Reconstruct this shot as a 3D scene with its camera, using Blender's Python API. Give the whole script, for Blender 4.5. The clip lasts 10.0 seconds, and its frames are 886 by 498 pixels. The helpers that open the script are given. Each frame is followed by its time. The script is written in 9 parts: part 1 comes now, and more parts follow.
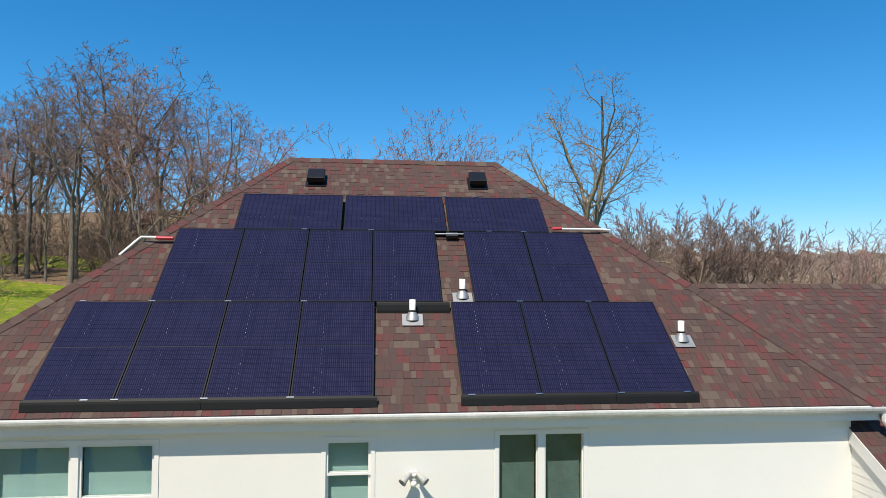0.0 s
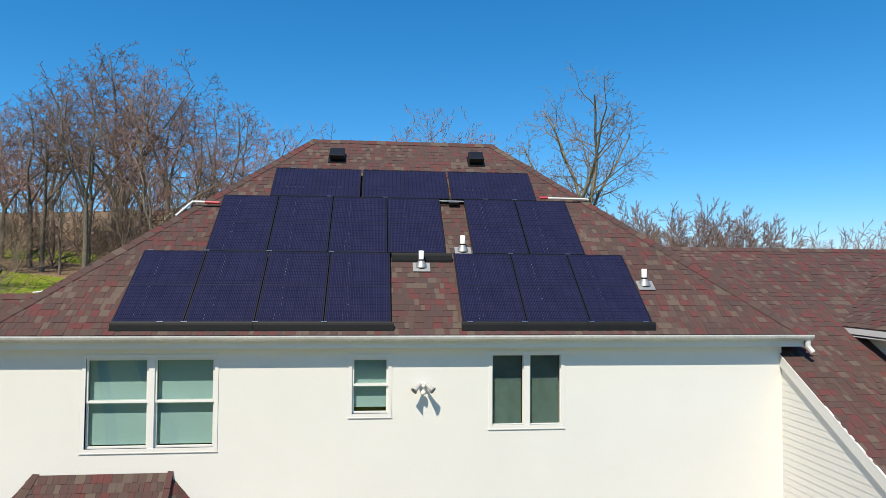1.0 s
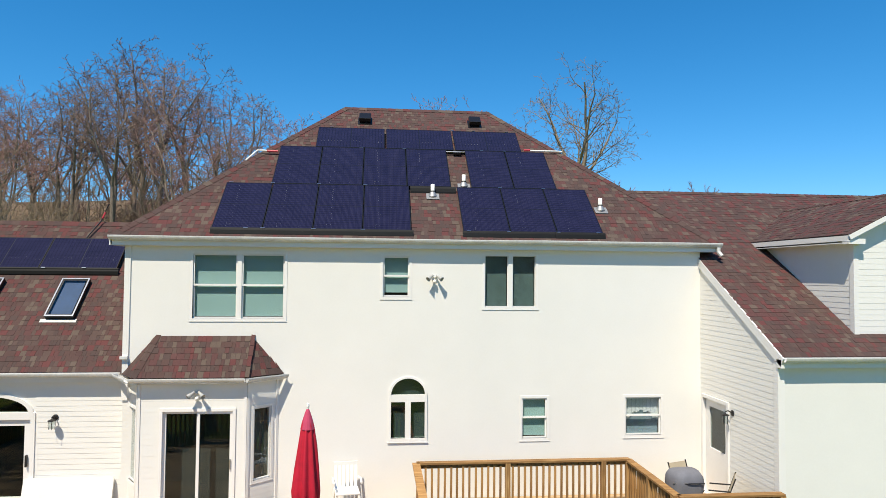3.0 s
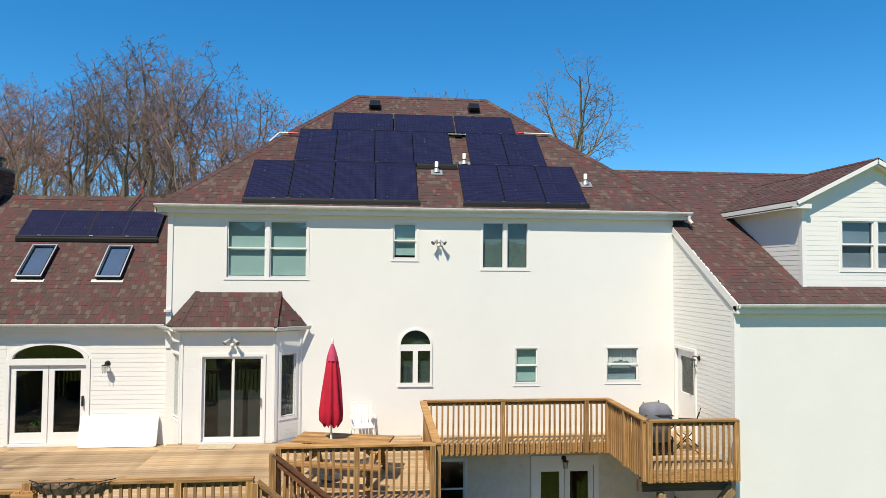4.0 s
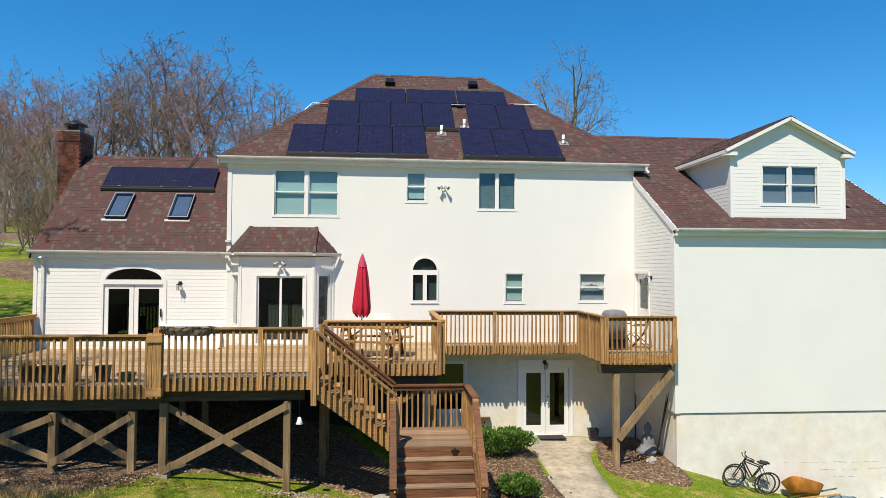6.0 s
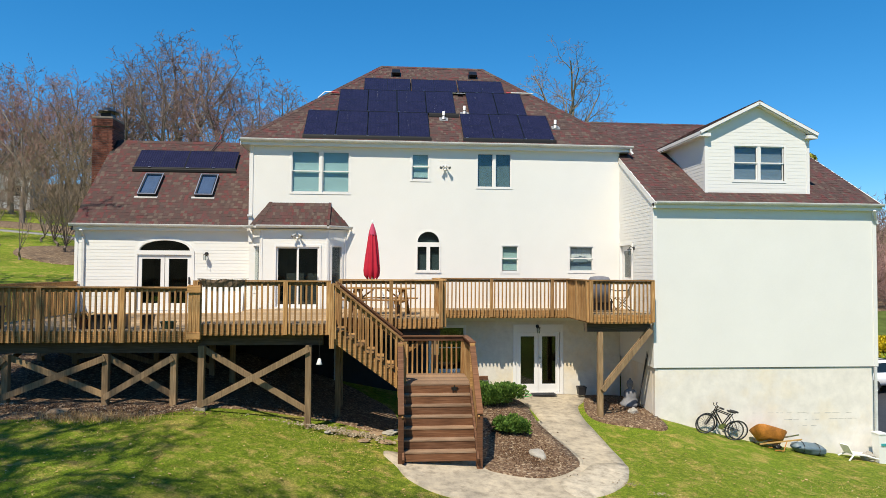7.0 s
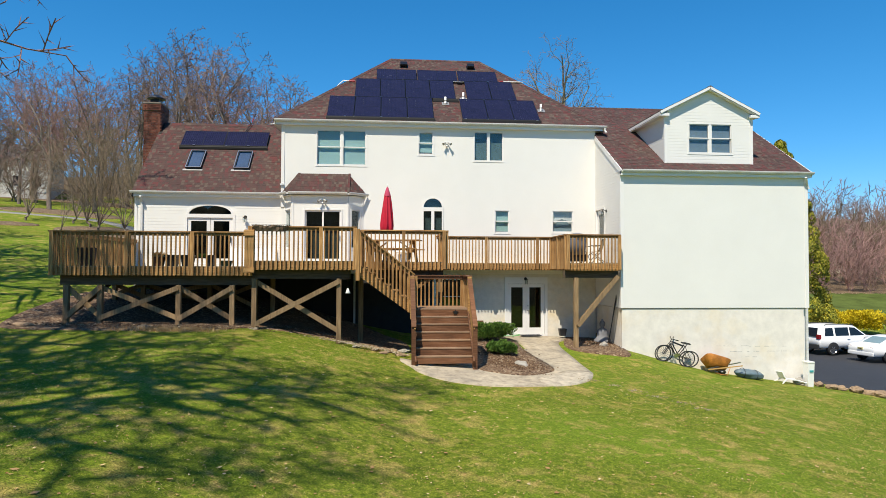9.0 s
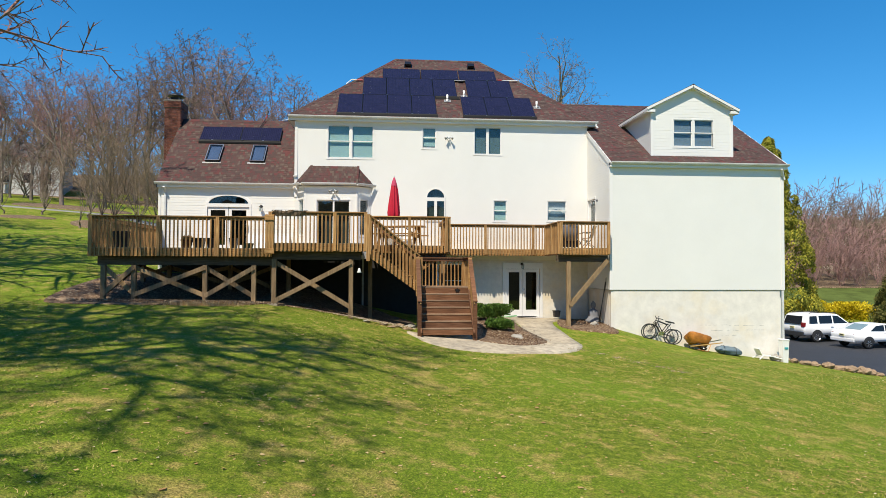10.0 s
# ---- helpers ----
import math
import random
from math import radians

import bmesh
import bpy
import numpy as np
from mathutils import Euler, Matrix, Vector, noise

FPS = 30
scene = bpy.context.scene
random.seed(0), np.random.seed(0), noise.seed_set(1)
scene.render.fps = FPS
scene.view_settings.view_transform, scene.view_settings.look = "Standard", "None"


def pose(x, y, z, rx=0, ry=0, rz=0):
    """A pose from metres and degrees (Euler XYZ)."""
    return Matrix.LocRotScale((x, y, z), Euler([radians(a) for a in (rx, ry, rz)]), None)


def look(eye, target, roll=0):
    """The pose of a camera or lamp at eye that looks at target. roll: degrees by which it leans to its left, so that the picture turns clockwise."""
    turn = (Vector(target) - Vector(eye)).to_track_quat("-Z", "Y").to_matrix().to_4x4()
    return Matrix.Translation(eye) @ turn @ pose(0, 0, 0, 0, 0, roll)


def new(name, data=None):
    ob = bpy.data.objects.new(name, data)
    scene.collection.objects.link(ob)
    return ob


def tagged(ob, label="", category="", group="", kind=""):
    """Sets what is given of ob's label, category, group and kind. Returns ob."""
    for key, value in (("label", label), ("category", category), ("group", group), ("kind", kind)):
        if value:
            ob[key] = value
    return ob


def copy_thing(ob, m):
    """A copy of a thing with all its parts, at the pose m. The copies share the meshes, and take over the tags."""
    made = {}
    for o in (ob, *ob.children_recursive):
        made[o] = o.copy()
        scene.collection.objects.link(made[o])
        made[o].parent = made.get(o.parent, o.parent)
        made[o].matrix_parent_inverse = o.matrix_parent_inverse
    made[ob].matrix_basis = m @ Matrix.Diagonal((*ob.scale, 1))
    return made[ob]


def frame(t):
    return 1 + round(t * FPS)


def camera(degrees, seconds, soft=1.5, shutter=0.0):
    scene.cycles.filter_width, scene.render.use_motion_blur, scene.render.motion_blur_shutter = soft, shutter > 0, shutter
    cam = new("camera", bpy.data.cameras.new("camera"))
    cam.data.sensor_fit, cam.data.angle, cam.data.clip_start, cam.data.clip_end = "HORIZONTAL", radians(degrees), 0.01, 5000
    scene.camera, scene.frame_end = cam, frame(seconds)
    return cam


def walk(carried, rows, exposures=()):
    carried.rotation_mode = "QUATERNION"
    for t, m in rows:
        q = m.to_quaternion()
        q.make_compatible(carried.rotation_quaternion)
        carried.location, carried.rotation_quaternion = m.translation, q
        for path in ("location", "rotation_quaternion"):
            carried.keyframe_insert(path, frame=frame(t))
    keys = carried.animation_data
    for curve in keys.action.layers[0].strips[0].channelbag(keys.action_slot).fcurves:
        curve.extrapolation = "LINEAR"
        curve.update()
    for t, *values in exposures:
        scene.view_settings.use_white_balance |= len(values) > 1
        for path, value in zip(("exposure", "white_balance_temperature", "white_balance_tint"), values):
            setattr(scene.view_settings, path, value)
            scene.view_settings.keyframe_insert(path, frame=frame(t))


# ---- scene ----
cam = camera(68.6, 10.0, 0.4)
PATH = [
    (0, (-0.615, -8.352, 10.111), (-0.41, -6.364, 10.187), 0.3),
    (0.5, (-0.759, -9.32, 9.695), (-0.552, -7.333, 9.78), 0.3),
    (1, (-0.868, -10.262, 9.267), (-0.664, -8.275, 9.354), 0.4),
    (1.5, (-0.97, -11.191, 8.843), (-0.769, -9.203, 8.93), 0.4),
    (2, (-1.077, -12.117, 8.429), (-0.878, -10.128, 8.513), 0.5),
    (2.5, (-1.192, -13.043, 8.024), (-0.995, -11.055, 8.105), 0.5),
    (4, (-1.542, -15.848, 6.803), (-1.349, -13.859, 6.876), 0.4),
    (4.5, (-1.641, -16.792, 6.375), (-1.451, -14.802, 6.446), 0.4),
    (5, (-1.725, -17.738, 5.933), (-1.538, -15.748, 6.003), 0.4),
    (5.5, (-1.793, -18.687, 5.479), (-1.612, -16.697, 5.548), 0.3),
    (6, (-1.85, -19.639, 5.019), (-1.674, -17.648, 5.087), 0.3),
    (7.5, (-2.029, -22.507, 3.703), (-1.867, -20.515, 3.767), 0.3),
    (8, (-2.119, -23.465, 3.32), (-1.958, -21.473, 3.382), 0.3),
    (8.5, (-2.233, -24.421, 2.976), (-2.07, -22.428, 3.036), 0.2),
    (9, (-2.366, -25.367, 2.667), (-2.2, -23.375, 2.726), 0.2),
    (9.5, (-2.501, -26.295, 2.379), (-2.333, -24.303, 2.437), 0.2),
    (10, (-2.607, -27.19, 2.08), (-2.441, -25.197, 2.139), 0.2),
]
walk(cam, [(t, look(eye, target, roll)) for t, eye, target, roll in PATH], exposures=[(0, 0.3), (10, 0.3)])

# ---- sky and sun ----
SUN = Vector((-0.45, -0.86, 1.55)).normalized()
world = bpy.data.worlds.new("sky")
scene.world = world
world.use_nodes = True
wn = world.node_tree.nodes
sky = wn.new("ShaderNodeTexSky")
sky.sky_type = "NISHITA"
sky.sun_disc = False
sky.sun_elevation = math.asin(SUN.z)
sky.sun_rotation = math.atan2(SUN.x, SUN.y)
sky.altitude = 0.0
sky.air_density = 1.0
sky.dust_density = 0.0
sky.ozone_density = 3.0
# the clear dry air of the day: deep blue overhead, paler towards the horizon
split, join = wn.new("ShaderNodeSeparateColor"), wn.new("ShaderNodeCombineColor")
red, blue, red_gain, green_gain, blue_gain = (wn.new("ShaderNodeMath") for _ in range(5))
red.operation = blue.operation = "POWER"
red.inputs[1].default_value, blue.inputs[1].default_value = 1.7, 0.95
links = world.node_tree.links
links.new(sky.outputs[0], split.inputs[0])
links.new(split.outputs[0], red.inputs[0])
links.new(split.outputs[2], blue.inputs[0])
for node, src, gain, k in ((red_gain, red.outputs[0], 0.158, 0), (green_gain, split.outputs[1], 0.84, 1), (blue_gain, blue.outputs[0], 1.28, 2)):
    node.operation = "MULTIPLY"
    node.inputs[1].default_value = gain
    links.new(src, node.inputs[0])
    links.new(node.outputs[0], join.inputs[k])
links.new(join.outputs[0], wn["Background"].inputs[0])
wn["Background"].inputs[1].default_value = 0.105
sun_data = bpy.data.lights.new("sun", "SUN")
sun_data.energy, sun_data.angle, sun_data.color = 5.0, radians(0.55), (1.0, 0.915, 0.76)
sun = new("sun", sun_data)
sun.matrix_world = look(SUN * 60, (0, 0, 0))


# ---- mesh helpers ----
def mesh_of(name, verts, faces, mat, smooth=False):
    me = bpy.data.meshes.new(name)
    me.from_pydata(verts, [], faces)
    if mat is not None:
        me.materials.append(mat)
    if smooth:
        me.polygons.foreach_set("use_smooth", [True] * len(me.polygons))
    me.update()
    return me


def finish(bm, name, mat, smooth=False):
    me = bpy.data.meshes.new(name)
    bmesh.ops.recalc_face_normals(bm, faces=bm.faces[:])
    for f in bm.faces:
        f.smooth = smooth
    bm.to_mesh(me)
    bm.free()
    if mat is not None:
        me.materials.append(mat)
    return me


def part(name, bm, mat, parent=None, label="", smooth=False):
    """One mesh object under a thing or under a part; bm is a bmesh or a finished mesh."""
    me = bm if isinstance(bm, bpy.types.Mesh) else finish(bm, name, mat, smooth)
    ob = new(name, me)
    if parent is not None:
        ob.parent = parent
    if label:
        ob["label"] = label
    return ob


def thing(name, label, category, group="", kind="", at=(0, 0, 0)):
    ob = new(name)
    ob.location = at
    ob.empty_display_size = 0.1
    return tagged(ob, label, category, group, kind)


def box(bm, x0, x1, y0, y1, z0, z1):
    v = [bm.verts.new(p) for p in ((x0, y0, z0), (x1, y0, z0), (x1, y1, z0), (x0, y1, z0), (x0, y0, z1), (x1, y0, z1), (x1, y1, z1), (x0, y1, z1))]
    for q in ((3, 2, 1, 0), (4, 5, 6, 7), (0, 1, 5, 4), (1, 2, 6, 5), (2, 3, 7, 6), (3, 0, 4, 7)):
        bm.faces.new([v[i] for i in q])
    return v


def bm_box(*a, bevel=0.0):
    bm = bmesh.new()
    box(bm, *a)
    if bevel:
        bmesh.ops.bevel(bm, geom=bm.edges[:], offset=bevel, segments=2, affect="EDGES", profile=0.7)
    return bm


def beam(bm, a, b, w, h, up=(0, 0, 1)):
    """A bar from a to b, w wide across, h deep along up."""
    a, b, up = Vector(a), Vector(b), Vector(up)
    d = (b - a).normalized()
    s = d.cross(up).normalized()
    u = s.cross(d).normalized()
    v = []
    for p in (a, b):
        for i, j in ((-1, -1), (1, -1), (1, 1), (-1, 1)):
            v.append(bm.verts.new(p + s * (i * w / 2) + u * (j * h / 2)))
    for q in ((3, 2, 1, 0), (4, 5, 6, 7), (0, 1, 5, 4), (1, 2, 6, 5), (2, 3, 7, 6), (3, 0, 4, 7)):
        bm.faces.new([v[i] for i in q])


def bm_beam(a, b, w, h, up=(0, 0, 1)):
    bm = bmesh.new()
    beam(bm, a, b, w, h, up)
    return bm


def tube(bm, pts, r, n=8, cap=True):
    """A round bar along pts; r is a radius or one for each point."""
    pts = [Vector(p) for p in pts]
    rs = r if isinstance(r, (list, tuple)) else [r] * len(pts)
    rings = []
    for i, p in enumerate(pts):
        d = (pts[min(i + 1, len(pts) - 1)] - pts[max(i - 1, 0)]).normalized()
        s = d.cross(Vector((0, 0, 1)) if abs(d.z) < 0.9 else Vector((1, 0, 0))).normalized()
        u = s.cross(d)
        rings.append([bm.verts.new(p + (s * math.cos(a) + u * math.sin(a)) * rs[i]) for a in (2 * math.pi * k / n for k in range(n))])
    for ra, rb in zip(rings, rings[1:]):
        for k in range(n):
            bm.faces.new((ra[k], ra[(k + 1) % n], rb[(k + 1) % n], rb[k]))
    if cap:
        bm.faces.new(rings[0][::-1])
        bm.faces.new(rings[-1])


def bm_tube(pts, r, n=8):
    bm = bmesh.new()
    tube(bm, pts, r, n)
    return bm


def lathe(bm, profile, n=16, at=(0, 0, 0)):
    """Turns (radius, height) pairs round the upright through at."""
    at = Vector(at)
    rings = []
    for r, z in profile:
        if r < 1e-5:
            rings.append([bm.verts.new(at + Vector((0, 0, z)))])
        else:
            rings.append([bm.verts.new(at + Vector((r * math.cos(2 * math.pi * k / n), r * math.sin(2 * math.pi * k / n), z))) for k in range(n)])
    for ra, rb in zip(rings, rings[1:]):
        for k in range(n):
            a, b = ra[k % len(ra)], ra[(k + 1) % len(ra)]
            c, d = rb[(k + 1) % len(rb)], rb[k % len(rb)]
            vs = []
            for q in (a, b, c, d):
                if q not in vs:
                    vs.append(q)
            if len(vs) > 2:
                bm.faces.new(vs)


def prism(bm, poly, depth, m=None):
    """Extrudes a flat outline (x, z) along y by depth; m places it."""
    m = m or Matrix()
    front = [bm.verts.new(m @ Vector((x, 0, z))) for x, z in poly]
    back = [bm.verts.new(m @ Vector((x, depth, z))) for x, z in poly]
    bm.faces.new(front)
    bm.faces.new(back[::-1])
    for i in range(len(poly)):
        j = (i + 1) % len(poly)
        bm.faces.new((front[j], front[i], back[i], back[j]))


def cut_rects(rect, holes):
    """Splits the rectangle (x0, x1, z0, z1) into rectangles that leave the holes free."""
    out = [rect]
    for hx0, hx1, hz0, hz1 in holes:
        nxt = []
        for x0, x1, z0, z1 in out:
            if hx0 >= x1 or hx1 <= x0 or hz0 >= z1 or hz1 <= z0:
                nxt.append((x0, x1, z0, z1))
                continue
            if hx0 > x0:
                nxt.append((x0, hx0, z0, z1))
            if hx1 < x1:
                nxt.append((hx1, x1, z0, z1))
            a, b = max(x0, hx0), min(x1, hx1)
            if hz0 > z0:
                nxt.append((a, b, z0, hz0))
            if hz1 < z1:
                nxt.append((a, b, hz1, z1))
        out = nxt
    return [r for r in out if r[1] - r[0] > 0.012 and r[3] - r[2] > 0.006]


# ---- materials ----
def material(name):
    m = bpy.data.materials.new(name)
    m.use_nodes = True
    nt = m.node_tree
    return m, nt.nodes, nt.links, nt.nodes["Principled BSDF"]


def noise_tex(n, l, scale, detail=4.0, coords="Object", rough=0.6, stretch=None):
    tc = n.new("ShaderNodeTexCoord")
    src = tc.outputs[coords]
    if stretch:
        mp = n.new("ShaderNodeMapping")
        mp.inputs["Scale"].default_value = stretch
        l.new(src, mp.inputs[0])
        src = mp.outputs[0]
    t = n.new("ShaderNodeTexNoise")
    t.inputs["Scale"].default_value, t.inputs["Detail"].default_value, t.inputs["Roughness"].default_value = scale, detail, rough
    l.new(src, t.inputs["Vector"])
    return t.outputs["Fac"]


def ramp(n, l, fac, stops):
    r = n.new("ShaderNodeValToRGB")
    e = r.color_ramp.elements
    while len(e) < len(stops):
        e.new(0.5)
    for el, (p, c) in zip(e, stops):
        el.position, el.color = p, (*c, 1.0)
    l.new(fac, r.inputs[0])
    return r.outputs[0]


def mix(n, l, fac, a, b, mode="MIX"):
    m = n.new("ShaderNodeMix")
    m.data_type, m.blend_type = "RGBA", mode
    for sock, val in ((m.inputs[0], fac), (m.inputs[6], a), (m.inputs[7], b)):
        if isinstance(val, (int, float)):
            sock.default_value = val
        elif isinstance(val, tuple):
            sock.default_value = (*val, 1.0)
        else:
            l.new(val, sock)
    return m.outputs[2]


def maths(n, l, op, a, b=0.0):
    m = n.new("ShaderNodeMath")
    m.operation = op
    for sock, val in ((m.inputs[0], a), (m.inputs[1], b)):
        if isinstance(val, (int, float)):
            sock.default_value = val
        else:
            l.new(val, sock)
    return m.outputs[0]


def bump(n, l, bsdf, height, strength=0.3, dist=0.01):
    b = n.new("ShaderNodeBump")
    b.inputs["Strength"].default_value, b.inputs["Distance"].default_value = strength, dist
    l.new(height, b.inputs["Height"])
    l.new(b.outputs[0], bsdf.inputs["Normal"])


def piece_random(n, l):
    """A random number for each piece: an object of its own or an island of a joined mesh."""
    a = n.new("ShaderNodeObjectInfo").outputs["Random"]
    b = n.new("ShaderNodeNewGeometry").outputs["Random Per Island"]
    return maths(n, l, "FRACT", maths(n, l, "ADD", maths(n, l, "MULTIPLY", a, 7.13), maths(n, l, "MULTIPLY", b, 5.71)))


def plain(name, c, rough=0.5, metal=0.0, var=0.12, scale=3.0, fine=60.0, relief=0.0, spec=0.5):
    """Paint, plastic, metal or cloth: a colour with soft stains and a fine grain."""
    m, n, l, b = material(name)
    big, small = noise_tex(n, l, scale), noise_tex(n, l, fine, 3)
    lo, hi = tuple(v * (1 - var) for v in c), tuple(min(1, v * (1 + var * 0.6)) for v in c)
    col = ramp(n, l, maths(n, l, "ADD", maths(n, l, "MULTIPLY", big, 0.7), maths(n, l, "MULTIPLY", small, 0.3)), [(0.3, lo), (0.7, hi)])
    l.new(col, b.inputs["Base Color"])
    b.inputs["Roughness"].default_value, b.inputs["Metallic"].default_value = rough, metal
    b.inputs["Specular IOR Level"].default_value = spec
    if relief:
        bump(n, l, b, small, relief, 0.004)
    return m


def wood(name, dark, mid, light, rough=0.75, along="X"):
    """Weathered boards: grain along one axis, a tone for each board."""
    m, n, l, b = material(name)
    st = {"X": (0.6, 9, 9), "Y": (9, 0.6, 9), "Z": (9, 9, 0.6)}[along]
    g = noise_tex(n, l, 4.0, 6, stretch=st)
    blotch = noise_tex(n, l, 1.3, 3)
    col = ramp(n, l, g, [(0.25, dark), (0.5, mid), (0.78, light)])
    col = mix(n, l, 0.55, col, ramp(n, l, blotch, [(0.3, (0.6, 0.58, 0.55)), (0.7, (1.1, 1.05, 1.0))]), "MULTIPLY")
    rnd = piece_random(n, l)
    col = mix(n, l, 1.0, col, ramp(n, l, rnd, [(0.0, (0.72, 0.7, 0.68)), (0.5, (1, 1, 1)), (1.0, (1.22, 1.18, 1.1))]), "MULTIPLY")
    l.new(col, b.inputs["Base Color"])
    b.inputs["Roughness"].default_value = rough
    b.inputs["Specular IOR Level"].default_value = 0.25
    bump(n, l, b, g, 0.35, 0.004)
    return m


WHITE_SIDING = plain("white_vinyl_siding", (0.785, 0.768, 0.722), 0.55, var=0.04, scale=0.7, fine=25)
WHITE_TRIM = plain("white_painted_trim", (0.8, 0.78, 0.745), 0.45, var=0.05, scale=1.2, fine=30)
GUTTER_WHITE = plain("white_aluminium", (0.66, 0.66, 0.64), 0.4, var=0.22, scale=2.5, fine=20)
SOFFIT = plain("soffit_vinyl", (0.72, 0.72, 0.7), 0.6, var=0.05)
PVC_WHITE = plain("white_pvc", (0.84, 0.83, 0.78), 0.35, var=0.05)
BLACK_METAL = plain("black_anodised_metal", (0.012, 0.012, 0.014), 0.38, 0.3, var=0.25, scale=4)
SKIRT_BLACK = plain("black_coated_skirt", (0.009, 0.009, 0.009), 0.6, 0.0, var=0.3, scale=2, spec=0.25)
STEEL = plain("brushed_steel", (0.55, 0.56, 0.58), 0.3, 1.0, var=0.15, scale=8)
FLASHING = plain("lead_flashing", (0.36, 0.36, 0.36), 0.5, 0.6, var=0.2, scale=9)
RED_CONDUIT = plain("red_tape", (0.5, 0.03, 0.05), 0.5)
BRONZE = plain("dark_bronze", (0.03, 0.028, 0.027), 0.4, 0.5, var=0.2)
BLACK_PLASTIC = plain("black_plastic", (0.02, 0.02, 0.022), 0.5, var=0.3)
RUBBER = plain("black_rubber", (0.018, 0.018, 0.018), 0.8, var=0.3)
GREY_COVER = plain("grey_cloth_cover", (0.16, 0.16, 0.18), 0.8, var=0.2, scale=5, relief=0.3)
UMBRELLA_RED = plain("crimson_canvas", (0.5, 0.006, 0.03), 0.75, var=0.25, scale=5, fine=160, relief=0.3)
GREY_STONE = plain("grey_cast_stone", (0.2, 0.2, 0.21), 0.85, var=0.3, scale=9, fine=90, relief=0.5)
LIMESTONE = plain("pale_limestone", (0.36, 0.33, 0.28), 0.9, var=0.3, scale=6, fine=50, relief=0.6)
BROWN_ROCK = plain("brown_fieldstone", (0.33, 0.225, 0.135), 0.9, var=0.5, scale=5, fine=40, relief=0.7)
# unlit look of the rooms is put into this dark wall colour
ROOM_DARK = plain("room_dimness_paint", (0.06, 0.066, 0.066), 0.8)
FABRIC_SHADE = plain("pale_roller_shade", (0.40, 0.57, 0.54), 0.85, var=0.06)
LACE = plain("white_lace", (0.8, 0.8, 0.8), 0.9, var=0.1, scale=20)
GREEN_PLASTIC = plain("green_hose", (0.08, 0.4, 0.09), 0.4)
RUSTY_TRAY = plain("rust_orange_steel", (0.5, 0.19, 0.035), 0.45, 0.1, var=0.6, scale=4, fine=30)
YELLOW_WOOD = plain("varnished_handle", (0.5, 0.3, 0.1), 0.5, var=0.2)
BLUE_GREY_TARP = plain("slate_blue_plastic", (0.12, 0.17, 0.2), 0.45, var=0.3, scale=6)
CAR_WHITE = plain("white_car_paint", (0.8, 0.8, 0.8), 0.22, var=0.03)
CAR_GLASS = plain("tinted_car_glass", (0.012, 0.014, 0.016), 0.06, var=0.1)
REAR_GLASS = plain("pale_green_glass", (0.2, 0.28, 0.3), 0.06, var=0.1)
TAIL_RED = plain("red_lamp_lens", (0.24, 0.008, 0.012), 0.2)
ALLOY = plain("alloy_wheel", (0.5, 0.5, 0.52), 0.3, 0.9)
DARK_TRIM = plain("dark_bumper_plastic", (0.03, 0.03, 0.032), 0.6)
PLATE = plain("plate_metal", (0.55, 0.5, 0.25), 0.5)

DECK_WOOD = wood("weathered_deck_pine", (0.15, 0.076, 0.027), (0.385, 0.212, 0.08), (0.6, 0.385, 0.17))
BALUSTER_WOOD = wood("baluster_pine", (0.15, 0.076, 0.027), (0.4, 0.222, 0.084), (0.64, 0.425, 0.2), along="Z")
TREAD_WOOD = wood("worn_tread_wood", (0.13, 0.075, 0.045), (0.27, 0.175, 0.11), (0.4, 0.29, 0.2))
FLOOR_WOOD = wood("sunbleached_floor_pine", (0.22, 0.14, 0.075), (0.42, 0.3, 0.18), (0.58, 0.45, 0.29))
STAIR_WOOD = wood("reddish_brown_stair_wood", (0.07, 0.032, 0.016), (0.15, 0.068, 0.033), (0.24, 0.125, 0.07))
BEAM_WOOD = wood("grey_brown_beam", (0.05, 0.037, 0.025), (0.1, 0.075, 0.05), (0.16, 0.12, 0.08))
POST_WOOD = wood("grey_brown_post", (0.15, 0.095, 0.05), (0.29, 0.2, 0.11), (0.42, 0.3, 0.17), along="Z")


def shingle_material():
    m, n, l, b = material("dimensional_asphalt_shingle")
    rnd = piece_random(n, l)
    col = ramp(n, l, rnd, [(0.0, (0.086, 0.05, 0.044)), (0.2, (0.092, 0.06, 0.052)), (0.34, (0.076, 0.05, 0.045)), (0.53, (0.116, 0.042, 0.04)), (0.66, (0.098, 0.046, 0.043)), (0.78, (0.115, 0.084, 0.068)), (0.9, (0.084, 0.047, 0.043))])
    for e in n:
        if e.type == "VALTORGB":
            e.color_ramp.interpolation = "CONSTANT"
    grit = noise_tex(n, l, 140.0, 2)
    stain = noise_tex(n, l, 0.8, 4)
    col = mix(n, l, 0.5, col, ramp(n, l, grit, [(0.3, (0.55, 0.55, 0.55)), (0.7, (1.3, 1.3, 1.3))]), "MULTIPLY")
    col = mix(n, l, 0.5, col, ramp(n, l, stain, [(0.3, (0.75, 0.75, 0.75)), (0.7, (1.12, 1.1, 1.08))]), "MULTIPLY")
    l.new(col, b.inputs["Base Color"])
    b.inputs["Roughness"].default_value = 0.9
    b.inputs["Specular IOR Level"].default_value = 0.25
    bump(n, l, b, grit, 0.5, 0.003)
    return m


SHINGLE = shingle_material()
ROOF_FELT = plain("dark_underlay", (0.06, 0.045, 0.043), 0.95)


